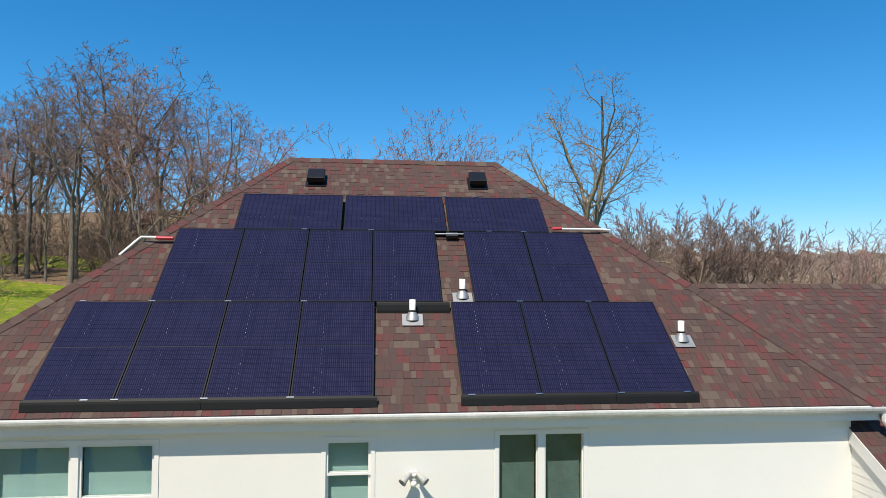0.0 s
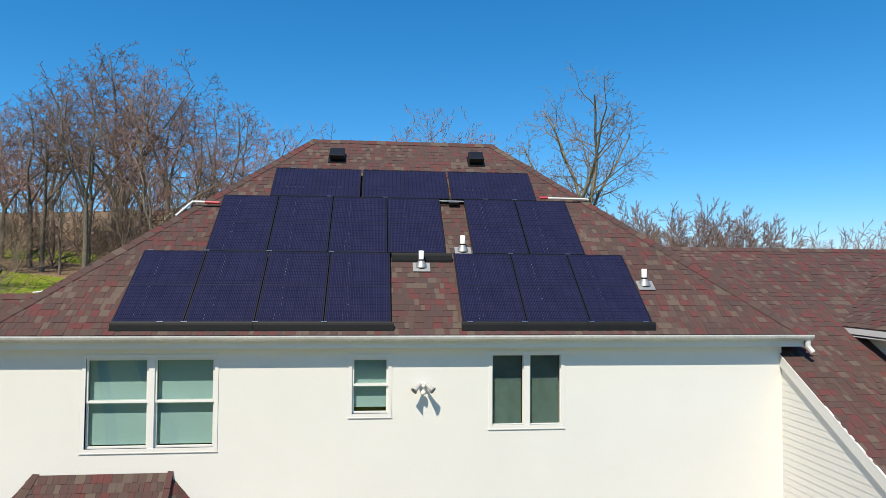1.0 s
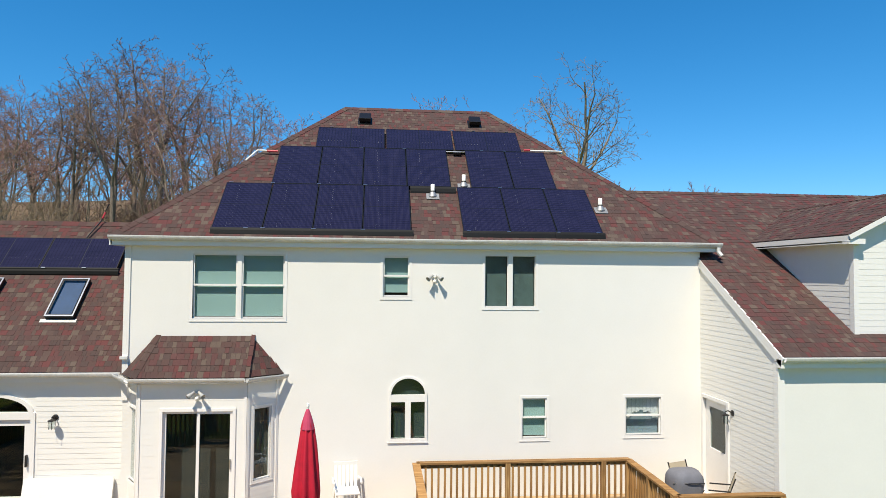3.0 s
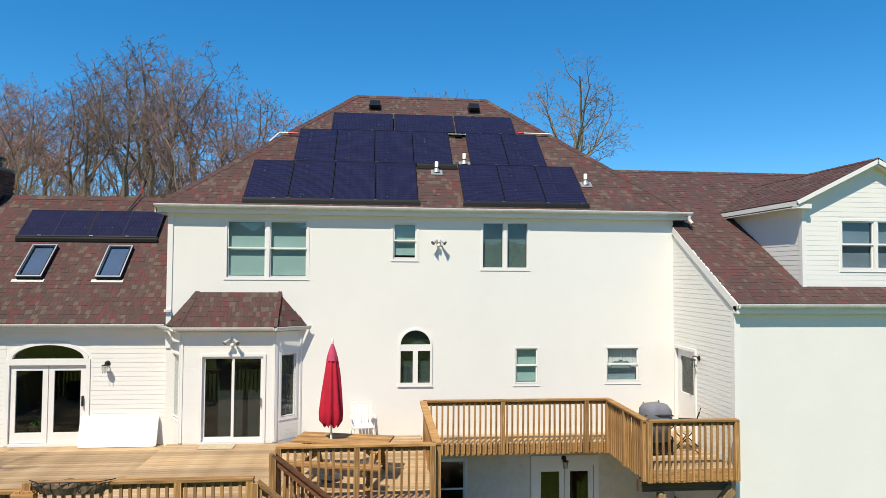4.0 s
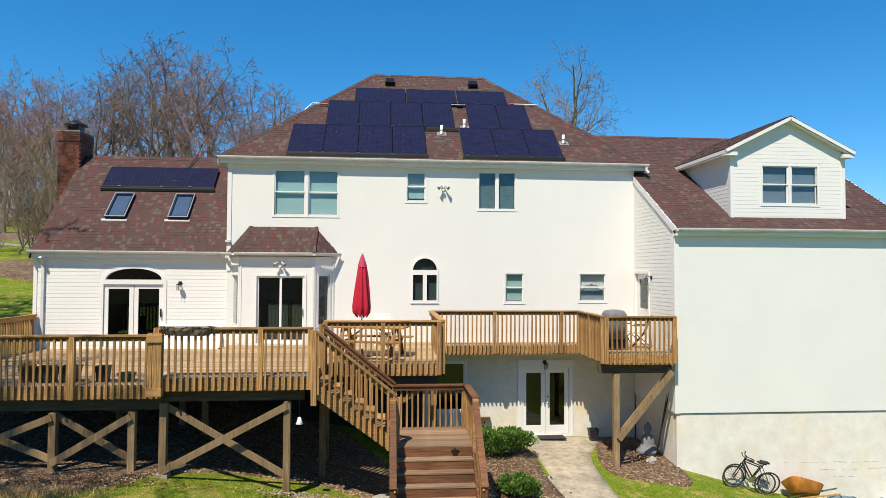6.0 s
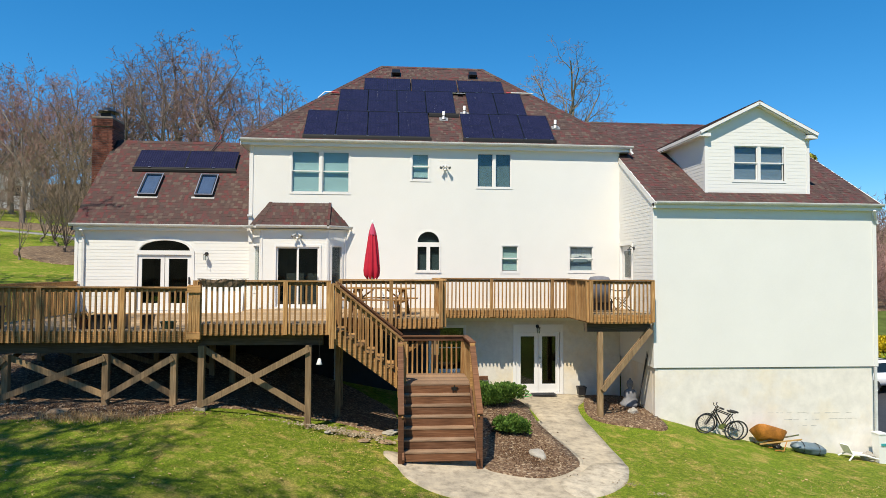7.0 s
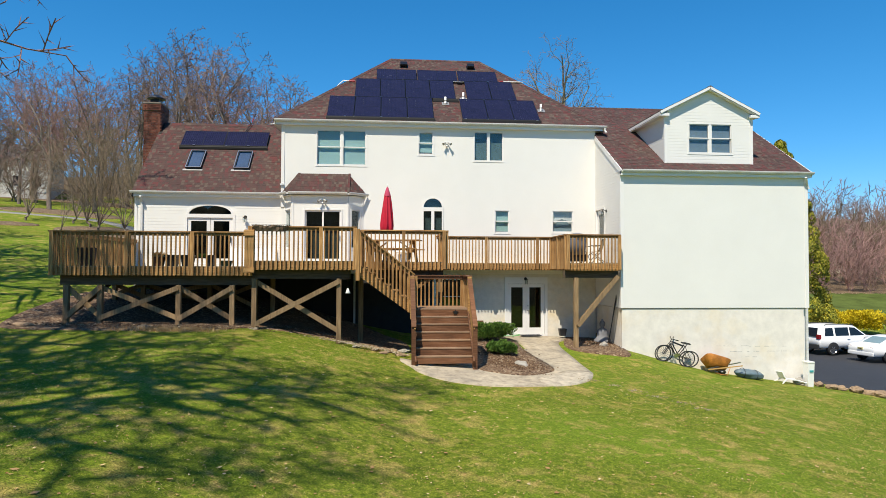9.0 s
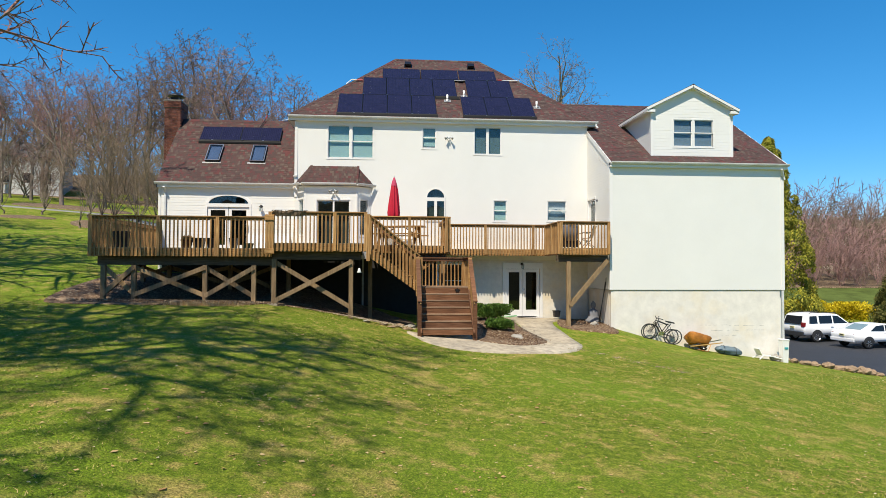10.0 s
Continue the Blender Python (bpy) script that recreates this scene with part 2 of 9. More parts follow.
def cell_material():
    """Half-cut black cells under glass: fine pale wires along the panel, faint cell gaps."""
    m, n, l, b = material("black_solar_cells")
    tc = n.new("ShaderNodeTexCoord")
    sep = n.new("ShaderNodeSeparateXYZ")
    l.new(tc.outputs["Object"], sep.inputs[0])
    x, y = sep.outputs["X"], sep.outputs["Y"]

    def lines(v, pitch, width):
        f = maths(n, l, "FRACT", maths(n, l, "DIVIDE", v, pitch))
        return maths(n, l, "LESS_THAN", f, width)

    wires = lines(maths(n, l, "ADD", x, 5.0), 0.0265, 0.17)
    gaps = maths(n, l, "MAXIMUM", lines(maths(n, l, "ADD", x, 5.0), 0.159, 0.025), lines(maths(n, l, "ADD", y, 5.0), 0.0805, 0.15))
    tone = noise_tex(n, l, 2.2, 2)
    cell = ramp(n, l, tone, [(0.3, (0.011, 0.0105, 0.031)), (0.7, (0.016, 0.015, 0.042))])
    col = mix(n, l, maths(n, l, "MULTIPLY", wires, 0.22), cell, (0.13, 0.12, 0.2))
    col = mix(n, l, maths(n, l, "MULTIPLY", gaps, 0.5), col, (0.003, 0.003, 0.006))
    # bare silver tabs where wires cross between cells, sun glints painted in by noise
    tabs = maths(n, l, "MULTIPLY", lines(maths(n, l, "ADD", y, 5.0), 0.0805, 0.07), lines(maths(n, l, "ADD", x, 5.0), 0.0265, 0.3))
    tabs = maths(n, l, "MULTIPLY", tabs, maths(n, l, "GREATER_THAN", maths(n, l, "ADD", noise_tex(n, l, 5.0, 2, stretch=(1, 0.04, 1)), maths(n, l, "MULTIPLY", noise_tex(n, l, 30.0, 1), 0.25)), 0.74))
    col = mix(n, l, maths(n, l, "MULTIPLY", tabs, 0.85), col, (0.55, 0.55, 0.62))
    l.new(col, b.inputs["Base Color"])
    b.inputs["Roughness"].default_value = 0.2
    b.inputs["Specular IOR Level"].default_value = 0.2
    return m


CELLS = cell_material()


def glass_material(name, tint, rough=0.01):
    m, n, l, b = material(name)
    n.remove(b)
    tr, gl, fr, ms = n.new("ShaderNodeBsdfTransparent"), n.new("ShaderNodeBsdfGlossy"), n.new("ShaderNodeLayerWeight"), n.new("ShaderNodeMixShader")
    tr.inputs[0].default_value = (*tint, 1)
    gl.inputs["Roughness"].default_value = rough
    fr.inputs[0].default_value = 0.5
    gloss = maths(n, l, "ADD", maths(n, l, "MULTIPLY", maths(n, l, "POWER", fr.outputs["Facing"], 4.0), 0.8), 0.05)
    l.new(gloss, ms.inputs[0])
    l.new(tr.outputs[0], ms.inputs[1])
    l.new(gl.outputs[0], ms.inputs[2])
    l.new(ms.outputs[0], n["Material Output"].inputs[0])
    return m


GLASS = glass_material("window_glass", (0.8, 0.85, 0.86))
GLASS_DARK = glass_material("tinted_window_glass", (0.6, 0.68, 0.68))


def concrete_material(name, base, stain, damp, cover=0.5, wear=0.3):
    m, n, l, b = material(name)
    big, med, fine = noise_tex(n, l, 0.5, 5), noise_tex(n, l, 2.5, 5), noise_tex(n, l, 60, 3)
    col = ramp(n, l, med, [(0.3, tuple(v * 0.86 for v in base)), (0.65, base)])
    col = mix(n, l, ramp(n, l, big, [(cover, (0, 0, 0)), (cover + 0.2, (0.75, 0.75, 0.75))]), col, stain)
    col = mix(n, l, ramp(n, l, noise_tex(n, l, 1.1, 6, stretch=(0.6, 0.6, 2.4)), [(cover + 0.08, (0, 0, 0)), (cover + 0.24, (0.65, 0.65, 0.65))]), col, damp)
    col = mix(n, l, wear, col, ramp(n, l, noise_tex(n, l, 4.5, 8, rough=0.72), [(0.36, (0.42, 0.4, 0.37)), (0.5, (0.9, 0.9, 0.9)), (0.66, (1.25, 1.22, 1.15))]), "MULTIPLY")
    l.new(col, b.inputs["Base Color"])
    b.inputs["Roughness"].default_value = 0.9
    bump(n, l, b, fine, 0.3, 0.003)
    return m


FOUNDATION = concrete_material("whitewashed_foundation", (0.82, 0.77, 0.69), (0.76, 0.63, 0.42), (0.75, 0.69, 0.59), 0.52, 0.09)
BLOCK_GREY = concrete_material("weathered_cream_block", (0.76, 0.71, 0.61), (0.76, 0.58, 0.31), (0.6, 0.56, 0.48), 0.5, 0.14)
# near-black block: the shade under the deck is put into its colour
BLOCK_SHADED = concrete_material("deck_shaded_block", (0.035, 0.032, 0.03), (0.028, 0.025, 0.022), (0.02, 0.018, 0.016))
CONCRETE = concrete_material("weathered_concrete_path", (0.48, 0.405, 0.295), (0.35, 0.295, 0.215), (0.22, 0.19, 0.145), 0.45, 0.65)
CONCRETE_PALE = concrete_material("newer_concrete", (0.52, 0.45, 0.34), (0.44, 0.38, 0.29), (0.3, 0.26, 0.2), 0.5, 0.7)


def ground_material():
    """Spring lawn: bright and dull grass, thin straw patches, bare earth in spots."""
    m, n, l, b = material("spring_lawn")
    big, med, fine, tiny = noise_tex(n, l, 0.16, 4), noise_tex(n, l, 1.3, 5), noise_tex(n, l, 9, 5), noise_tex(n, l, 38, 5, rough=0.75)
    grass = ramp(n, l, fine, [(0.32, (0.056, 0.088, 0.006)), (0.5, (0.115, 0.152, 0.011)), (0.68, (0.2, 0.22, 0.023))])
    bright = ramp(n, l, tiny, [(0.32, (0.07, 0.122, 0.007)), (0.68, (0.175, 0.258, 0.015))])
    col = mix(n, l, ramp(n, l, big, [(0.4, (0, 0, 0)), (0.62, (0.85, 0.85, 0.85))]), grass, bright)
    straw = ramp(n, l, tiny, [(0.3, (0.25, 0.165, 0.05)), (0.7, (0.5, 0.355, 0.13))])
    col = mix(n, l, ramp(n, l, med, [(0.53, (0, 0, 0)), (0.7, (0.7, 0.7, 0.7))]), col, straw)
    clump, thread = noise_tex(n, l, 3.2, 4), noise_tex(n, l, 70, 3, rough=0.8, stretch=(1.0, 0.35, 1.0))
    col = mix(n, l, ramp(n, l, clump, [(0.55, (0, 0, 0)), (0.7, (0.66, 0.66, 0.66))]), col, straw)
    col = mix(n, l, ramp(n, l, thread, [(0.6, (0, 0, 0)), (0.7, (0.6, 0.6, 0.6))]), col, straw)
    col = mix(n, l, 1.0, col, ramp(n, l, tiny, [(0.34, (0.5, 0.54, 0.5)), (0.5, (1.15, 1.15, 1.08)), (0.66, (1.85, 1.8, 1.65))]), "MULTIPLY")
    l.new(col, b.inputs["Base Color"])
    b.inputs["Roughness"].default_value = 0.9
    b.inputs["Specular IOR Level"].default_value = 0.15
    bump(n, l, b, maths(n, l, "ADD", fine, tiny), 0.8, 0.04)
    return m


LAWN = ground_material()


def speckled(name, stops, scale, rough=0.95, relief=0.8, dist=0.03):
    m, n, l, b = material(name)
    v = n.new("ShaderNodeTexVoronoi")
    v.inputs["Scale"].default_value = scale
    tc = n.new("ShaderNodeTexCoord")
    l.new(tc.outputs["Object"], v.inputs["Vector"])
    hue = n.new("ShaderNodeSeparateColor")
    l.new(v.outputs["Color"], hue.inputs[0])
    col = ramp(n, l, hue.outputs[0], stops)
    col = mix(n, l, 0.5, col, ramp(n, l, noise_tex(n, l, 1.6, 4), [(0.3, (0.6, 0.6, 0.6)), (0.7, (1.15, 1.15, 1.15))]), "MULTIPLY")
    l.new(col, b.inputs["Base Color"])
    b.inputs["Roughness"].default_value = rough
    bump(n, l, b, v.outputs["Distance"], relief, dist)
    return m


MULCH = speckled("bark_mulch", [(0.0, (0.07, 0.036, 0.018)), (0.5, (0.15, 0.087, 0.048)), (0.85, (0.245, 0.16, 0.09)), (1.0, (0.42, 0.33, 0.22))], 22)
ASPHALT = speckled("sealed_asphalt", [(0.0, (0.022, 0.022, 0.026)), (0.6, (0.032, 0.032, 0.036)), (1.0, (0.05, 0.05, 0.055))], 60, 0.75, 0.2, 0.004)
# same lawn further off, with its shaded dullness put into the green
FAR_LAWN_SHADED = plain("shaded_far_lawn", (0.098, 0.128, 0.03), 0.95, var=0.55, scale=0.5, fine=5, relief=0.3, spec=0.1)
LEAF_LITTER = speckled("leaf_litter", [(0.0, (0.09, 0.052, 0.028)), (0.5, (0.155, 0.1, 0.055)), (0.9, (0.23, 0.16, 0.09)), (1.0, (0.4, 0.3, 0.19))], 14)
ROAD_GREY = speckled("grey_road", [(0.0, (0.19, 0.185, 0.17)), (1.0, (0.28, 0.27, 0.25))], 30, 0.85, 0.2, 0.004)


def bark_material(name, dark, light):
    m, n, l, b = material(name)
    g = noise_tex(n, l, 3.0, 5, stretch=(4, 4, 0.7))
    col = ramp(n, l, g, [(0.3, dark), (0.7, light)])
    rnd = n.new("ShaderNodeObjectInfo").outputs["Random"]
    col = mix(n, l, 1.0, col, ramp(n, l, rnd, [(0.0, (0.75, 0.75, 0.75)), (1.0, (1.25, 1.2, 1.15))]), "MULTIPLY")
    l.new(col, b.inputs["Base Color"])
    b.inputs["Roughness"].default_value = 0.95
    b.inputs["Specular IOR Level"].default_value = 0.1
    return m


BARK = bark_material("grey_bark", (0.12, 0.097, 0.08), (0.29, 0.24, 0.195))
PALE_BARK = bark_material("pale_tan_bark", (0.14, 0.115, 0.085), (0.34, 0.28, 0.2))
TWIG = bark_material("brown_twigs", (0.2, 0.135, 0.115), (0.34, 0.24, 0.2))
TWIG_RED = bark_material("budding_red_twigs", (0.22, 0.125, 0.11), (0.37, 0.215, 0.19))
TWIG_TAN = bark_material("tan_twigs", (0.18, 0.135, 0.09), (0.31, 0.24, 0.165))
TWIG_PALE = bark_material("pale_brown_twigs", (0.16, 0.125, 0.1), (0.27, 0.21, 0.165))
TWIG_PINK = bark_material("red_brown_buds", (0.25, 0.15, 0.135), (0.42, 0.265, 0.24))


def leaf_material(name, stops):
    m, n, l, b = material(name)
    col = ramp(n, l, piece_random(n, l), stops)
    l.new(col, b.inputs["Base Color"])
    b.inputs["Roughness"].default_value = 0.7
    b.inputs["Specular IOR Level"].default_value = 0.2
    return m


CHIPS = leaf_material("bark_chips", [(0.0, (0.055, 0.026, 0.013)), (0.5, (0.13, 0.072, 0.038)), (0.85, (0.22, 0.14, 0.08)), (1.0, (0.44, 0.35, 0.24))])
PEBBLES = leaf_material("pale_pebbles", [(0.0, (0.16, 0.12, 0.07)), (0.6, (0.27, 0.21, 0.13)), (1.0, (0.4, 0.34, 0.24))])
JOINT_GREY = plain("weathered_joint", (0.6, 0.56, 0.5), 0.95, var=0.5, scale=9)
SPOKE = plain("dull_spokes", (0.12, 0.12, 0.125), 0.55)
CONIFER = leaf_material("conifer_sprays", [(0.0, (0.1, 0.125, 0.014)), (0.5, (0.24, 0.235, 0.024)), (1.0, (0.46, 0.39, 0.045))])
CONIFER_DARK = leaf_material("dark_conifer_sprays", [(0.0, (0.06, 0.075, 0.015)), (1.0, (0.2, 0.17, 0.04))])
SHRUB = leaf_material("juniper_green", [(0.0, (0.035, 0.08, 0.012)), (0.6, (0.09, 0.17, 0.025)), (1.0, (0.16, 0.25, 0.04))])
FORSYTHIA = leaf_material("yellow_blossom", [(0.0, (0.35, 0.26, 0.01)), (0.6, (0.62, 0.47, 0.01)), (1.0, (0.75, 0.6, 0.04))])
GRASS_BLADE = leaf_material("grass_blades", [(0.0, (0.09, 0.135, 0.01)), (0.4, (0.15, 0.2, 0.016)), (0.7, (0.225, 0.26, 0.028)), (1.0, (0.54, 0.4, 0.16))])
DEAD_LEAF = leaf_material("fallen_leaves", [(0.0, (0.3, 0.15, 0.06)), (0.5, (0.46, 0.29, 0.12)), (0.85, (0.52, 0.37, 0.17)), (1.0, (0.66, 0.54, 0.34))])
BRICK = leaf_material("red_brick", [(0.0, (0.1, 0.036, 0.026)), (0.5, (0.15, 0.052, 0.035)), (0.8, (0.19, 0.075, 0.052)), (1.0, (0.08, 0.035, 0.03))])
MORTAR = plain("mortar", (0.28, 0.24, 0.2), 0.95)


# ---- ground ----
def smooth(a, b, v):
    t = min(1.0, max(0.0, (v - a) / (b - a)))
    return t * t * (3 - 2 * t)


FRONT_X = (-40, -12, -6.5, -3.8, -1.7, 2, 6, 7.5, 9, 10.5, 12.6, 16, 24, 60)
FRONT_Z = (1.3, 1.0, 0.92, 0.45, 0.03, -0.25, -0.6, -0.85, -1.05, -1.25, -1.5, -1.95, -2.6, -2.6)
WALL_Z = (1.5, 1.2, 1.0, 0.35, 0.05, 0.0, -0.12, -0.58, -0.96, -1.2, -1.48, -1.95, -2.6, -2.6)


def ground_z(x, y):
    a, b = float(np.interp(x, FRONT_X, FRONT_Z)), float(np.interp(x, FRONT_X, WALL_Z))
    z = a + (b - a) * smooth(-7.0, -1.5, y)
    z += 0.06 * max(-14.0, min(0.0, y + 7.0)) * (1 - 0.6 * smooth(12, 20, x))
    along = (x + 12) * -0.45 + (y + 6) * 0.9
    z += 0.13 * max(0.0, along) * (1 - smooth(-8, 16, x)) * (1 - 0.75 * smooth(75, 160, along))
    z += 0.2 * max(0.0, min(104.0, y) - 61.0) * (1 - smooth(-8, 16, x))
    z += 0.13 * max(0.0, min(46.0, y) - 27.0) * smooth(20, 32, x)
    z += 0.05 * max(0.0, y - 45) * smooth(10, 40, x) * (1 - smooth(120, 240, y))
    return z


def build_ground():
    xs = np.unique(np.concatenate([np.arange(-30, 30.1, 0.6), np.arange(-120, 121, 6), np.array([-2500, -900, -400, -220, 220, 400, 900, 2500])]))
    ys = np.unique(np.concatenate([np.arange(-32, 14.1, 0.6), np.arange(-90, 181, 6), np.array([-2500, -900, -300, 300, 600, 1200, 2500])]))
    verts = []
    for y in ys:
        for x in xs:
            near = 1 - smooth(40, 90, math.hypot(x, y))
            wob = 0.03 * noise.noise(Vector((x * 0.35, y * 0.35, 0.3))) * near
            if y > -3 and -6.5 < x < 13:
                wob = 0
            verts.append((x, y, ground_z(x, y) + wob))
    w = len(xs)
    faces = [(j * w + i, j * w + i + 1, (j + 1) * w + i + 1, (j + 1) * w + i) for j in range(len(ys) - 1) for i in range(w - 1)]
    return part("ground", mesh_of("ground", verts, faces, LAWN, True), None)


ground = tagged(build_ground(), "sloping spring lawn with thin straw patches and tree shade", "lawn", kind="structure")


def draped(name, outline, mat, lift, label, category, step=0.4, edge=0.0, kind="structure"):
    """A sheet that follows the ground inside an outline of (x, y), with an edge of its own height."""
    bm = bmesh.new()
    vs = [bm.verts.new((x, y, 0)) for x, y in outline]
    bm.faces.new(vs)
    bmesh.ops.triangulate(bm, faces=bm.faces[:])
    for _ in range(6):
        long = [e for e in bm.edges if e.calc_length() > step]
        if not long:
            break
        bmesh.ops.subdivide_edges(bm, edges=long, cuts=1)
        bmesh.ops.triangulate(bm, faces=bm.faces[:])
    for v in bm.verts:
        v.co.z = ground_z(v.co.x, v.co.y) + lift
    rim = [e for e in bm.edges if e.is_boundary]
    low = bmesh.ops.extrude_edge_only(bm, edges=rim)["geom"]
    for v in low:
        if isinstance(v, bmesh.types.BMVert):
            v.co.z -= lift + 0.12
    return tagged(part(name, bm, mat, None, smooth=True), label, category, kind=kind)


def rounded(pts, n=6):
    """A closed outline smoothed through its points."""
    out, k = [], len(pts)
    for i in range(k):
        p0, p1, p2, p3 = (Vector((*pts[(i + d) % k], 0)) for d in (-1, 0, 1, 2))
        for j in range(n):
            t = j / n
            q = 0.5 * ((2 * p1) + (p2 - p0) * t + (2 * p0 - 5 * p1 + 4 * p2 - p3) * t * t + (3 * p1 - p0 - 3 * p2 + p3) * t ** 3)
            out.append((q.x, q.y))
    return out


path_outline = rounded([(-1.95, -7.0), (-1.76, -7.8), (-1.5, -8.5), (-0.85, -9.15), (0.15, -9.4), (1.45, -9.1), (2.5, -8.6), (3.2, -7.8), (3.52, -6.8), (3.58, -5.6), (3.6, -4.4), (3.62, -3.1), (3.85, -1.9), (4.3, -1.0), (4.4, -0.1), (2.2, -0.1), (2.25, -1.4), (2.3, -2.8), (2.3, -4.4), (2.5, -6.0), (2.45, -7.0), (1.5, -8.0), (0.5, -7.9), (0.0, -7.3)])
draped("concrete_path", path_outline, CONCRETE, 0.05, "weathered concrete path curving from stairs to basement door", "path")
draped("path_slab", rounded([(1.75, -8.95), (2.5, -8.62), (3.18, -7.82), (3.5, -6.85), (2.75, -6.95), (2.3, -7.5), (1.62, -8.2)], 4), CONCRETE_PALE, 0.056, "paler newer concrete slab at the path's bend", "path")
mulch_outline = rounded([(0.05, -7.35), (0.45, -7.93), (1.4, -8.03), (2.3, -7.2), (2.42, -6.2), (2.25, -4.8), (2.15, -3.6), (2.2, -1.9), (1.9, -0.9), (1.0, -0.5), (0.2, -0.6), (-0.2, -2.5), (0.0, -5.0)])
draped("mulch_bed", mulch_outline, MULCH, 0.07, "brown bark mulch bed beside the concrete path", "mulch bed")
draped("mulch_bed", rounded([(3.9, -2.6), (4.1, -3.4), (5.0, -3.75), (5.9, -3.7), (5.9, -1.2), (5.9, -0.1), (4.6, -0.1), (4.3, -1.0)]), MULCH, 0.04, "small mulch bed under the corner deck post", "mulch bed")
draped("mulch_bed", rounded([(-13.0, -6.6), (-11.0, -7.2), (-8.4, -7.1), (-7.0, -6.8), (-6.4, -6.0), (-5.2, -5.3), (-3.4, -5.1), (-1.9, -5.4), (-1.9, -2.5), (-4, 0), (-9, 0), (-12.2, -0.5), (-13.2, -3.5)]), MULCH, 0.03, "bare earth and old mulch under the deck", "mulch bed")
draped("earth_bed", rounded([(-19.3, 16.2), (-21.6, 16.6), (-24.2, 19.0), (-25.4, 22.6), (-23.4, 25.0), (-20.2, 23.4), (-18.0, 20.0)]), LEAF_LITTER, 0.04, "brown earth bed under the shrub trees on the slope", "earth bed", 1.0)
draped("driveway", [(13.6, -1.2), (15.6, -3.4), (19, -6.2), (27, -11), (46, -14), (46, 16), (34, 19), (13.6, 18)], ASPHALT, 0.03, "dark sealed asphalt driveway beside the garage", "driveway", 2.5)
draped("road", rounded([(-70, 37.5), (-52, 33.6), (-42, 32.4), (-34, 31.7), (-30, 31.2), (-27, 30.3), (-24.2, 27.6), (-20, 22.6), (-15, 19.5), (-14.0, 20.4), (-19.2, 23.6), (-23.7, 28.5), (-26.8, 31.3), (-30, 32.3), (-34, 32.8), (-42, 33.6), (-52, 34.8), (-70, 38.8)], 3), ROAD_GREY, 0.05, "pale grey lane on the hillside behind the house", "road", 1.2)
draped("earth_bed", rounded([(-37, 35.2), (-33.5, 34.6), (-30, 34.0), (-27.2, 33.2), (-26.4, 35.2), (-29, 38.5), (-34, 40.5), (-38, 39.5)]), LEAF_LITTER, 0.05, "brown leaf-strewn earth bed above the lane", "earth bed", 1.2)
draped("earth_bed", rounded([(-30.3, 21.0), (-28.6, 20.6), (-26.9, 21.8), (-27.4, 23.2), (-29.4, 23.8), (-30.6, 22.6)]), LEAF_LITTER, 0.04, "small brown earth patch on the slope", "earth bed", 0.8)
# sheet over the far lawn that carries the duller, shaded green
draped("meadow", rounded([(20, 19.5), (34, 20), (50, 18), (80, 22), (95, 40), (80, 52), (60, 49), (40, 49), (24, 48), (19, 32)]), FAR_LAWN_SHADED, 0.05, "grass beyond the driveway, its shade put into a duller green", "meadow", 2.0)
draped("leaf_litter", rounded([(20, 46.5), (40, 46), (60, 46), (82, 49), (110, 60), (110, 90), (60, 92), (20, 80)]), LEAF_LITTER, 0.1, "brown leaf litter under the thicket", "leaf litter", 3.0)
draped("leaf_litter", rounded([(-8, 50), (-18, 50), (-26, 50.5), (-33, 52), (-45, 56), (-80, 62), (-100, 110), (-30, 118), (-2, 112), (-3, 75)]), LEAF_LITTER, 0.05, "brown leaf litter on the woodland floor", "leaf litter", 3.0)

# ---- house ----
house = thing("house", "large white vinyl-sided house with reddish-brown shingle roofs", "house")
EXPOSURE = 0.108


def wall_slab(name, o, u, inward, width, z0, z1, holes, mat, thick=0.16, limits=None):
    """A wall from o along u, one sheet of masonry with openings through it."""
    bm = bmesh.new()
    o, u, inward = Vector(o), Vector(u), Vector(inward)
    ss = sorted({0.0, width, *(min(width, max(0.0, v)) for h in holes for v in h[:2])})
    zs = sorted({z0, z1, *(min(z1, max(z0, v)) for h in holes for v in h[2:])})
    solid = {(i, j) for i in range(len(ss) - 1) for j in range(len(zs) - 1)
             if not any(h[0] < (ss[i] + ss[i + 1]) / 2 < h[1] and h[2] < (zs[j] + zs[j + 1]) / 2 < h[3] for h in holes)}
    made = {}

    def vert(i, j, k):
        if (i, j, k) not in made:
            made[i, j, k] = bm.verts.new(o + u * ss[i] + inward * (thick * k) + Vector((0, 0, zs[j])))
        return made[i, j, k]

    for i, j in solid:
        bm.faces.new([vert(i, j, 0), vert(i + 1, j, 0), vert(i + 1, j + 1, 0), vert(i, j + 1, 0)])
        bm.faces.new([vert(i, j + 1, 1), vert(i + 1, j + 1, 1), vert(i + 1, j, 1), vert(i, j, 1)])
        for di, dj, p, q in ((-1, 0, (i, j), (i, j + 1)), (1, 0, (i + 1, j + 1), (i + 1, j)), (0, -1, (i + 1, j), (i, j)), (0, 1, (i, j + 1), (i + 1, j + 1))):
            if (i + di, j + dj) not in solid:
                bm.faces.new([vert(*q, 0), vert(*p, 0), vert(*p, 1), vert(*q, 1)])
    return part(name, bm, mat, house)


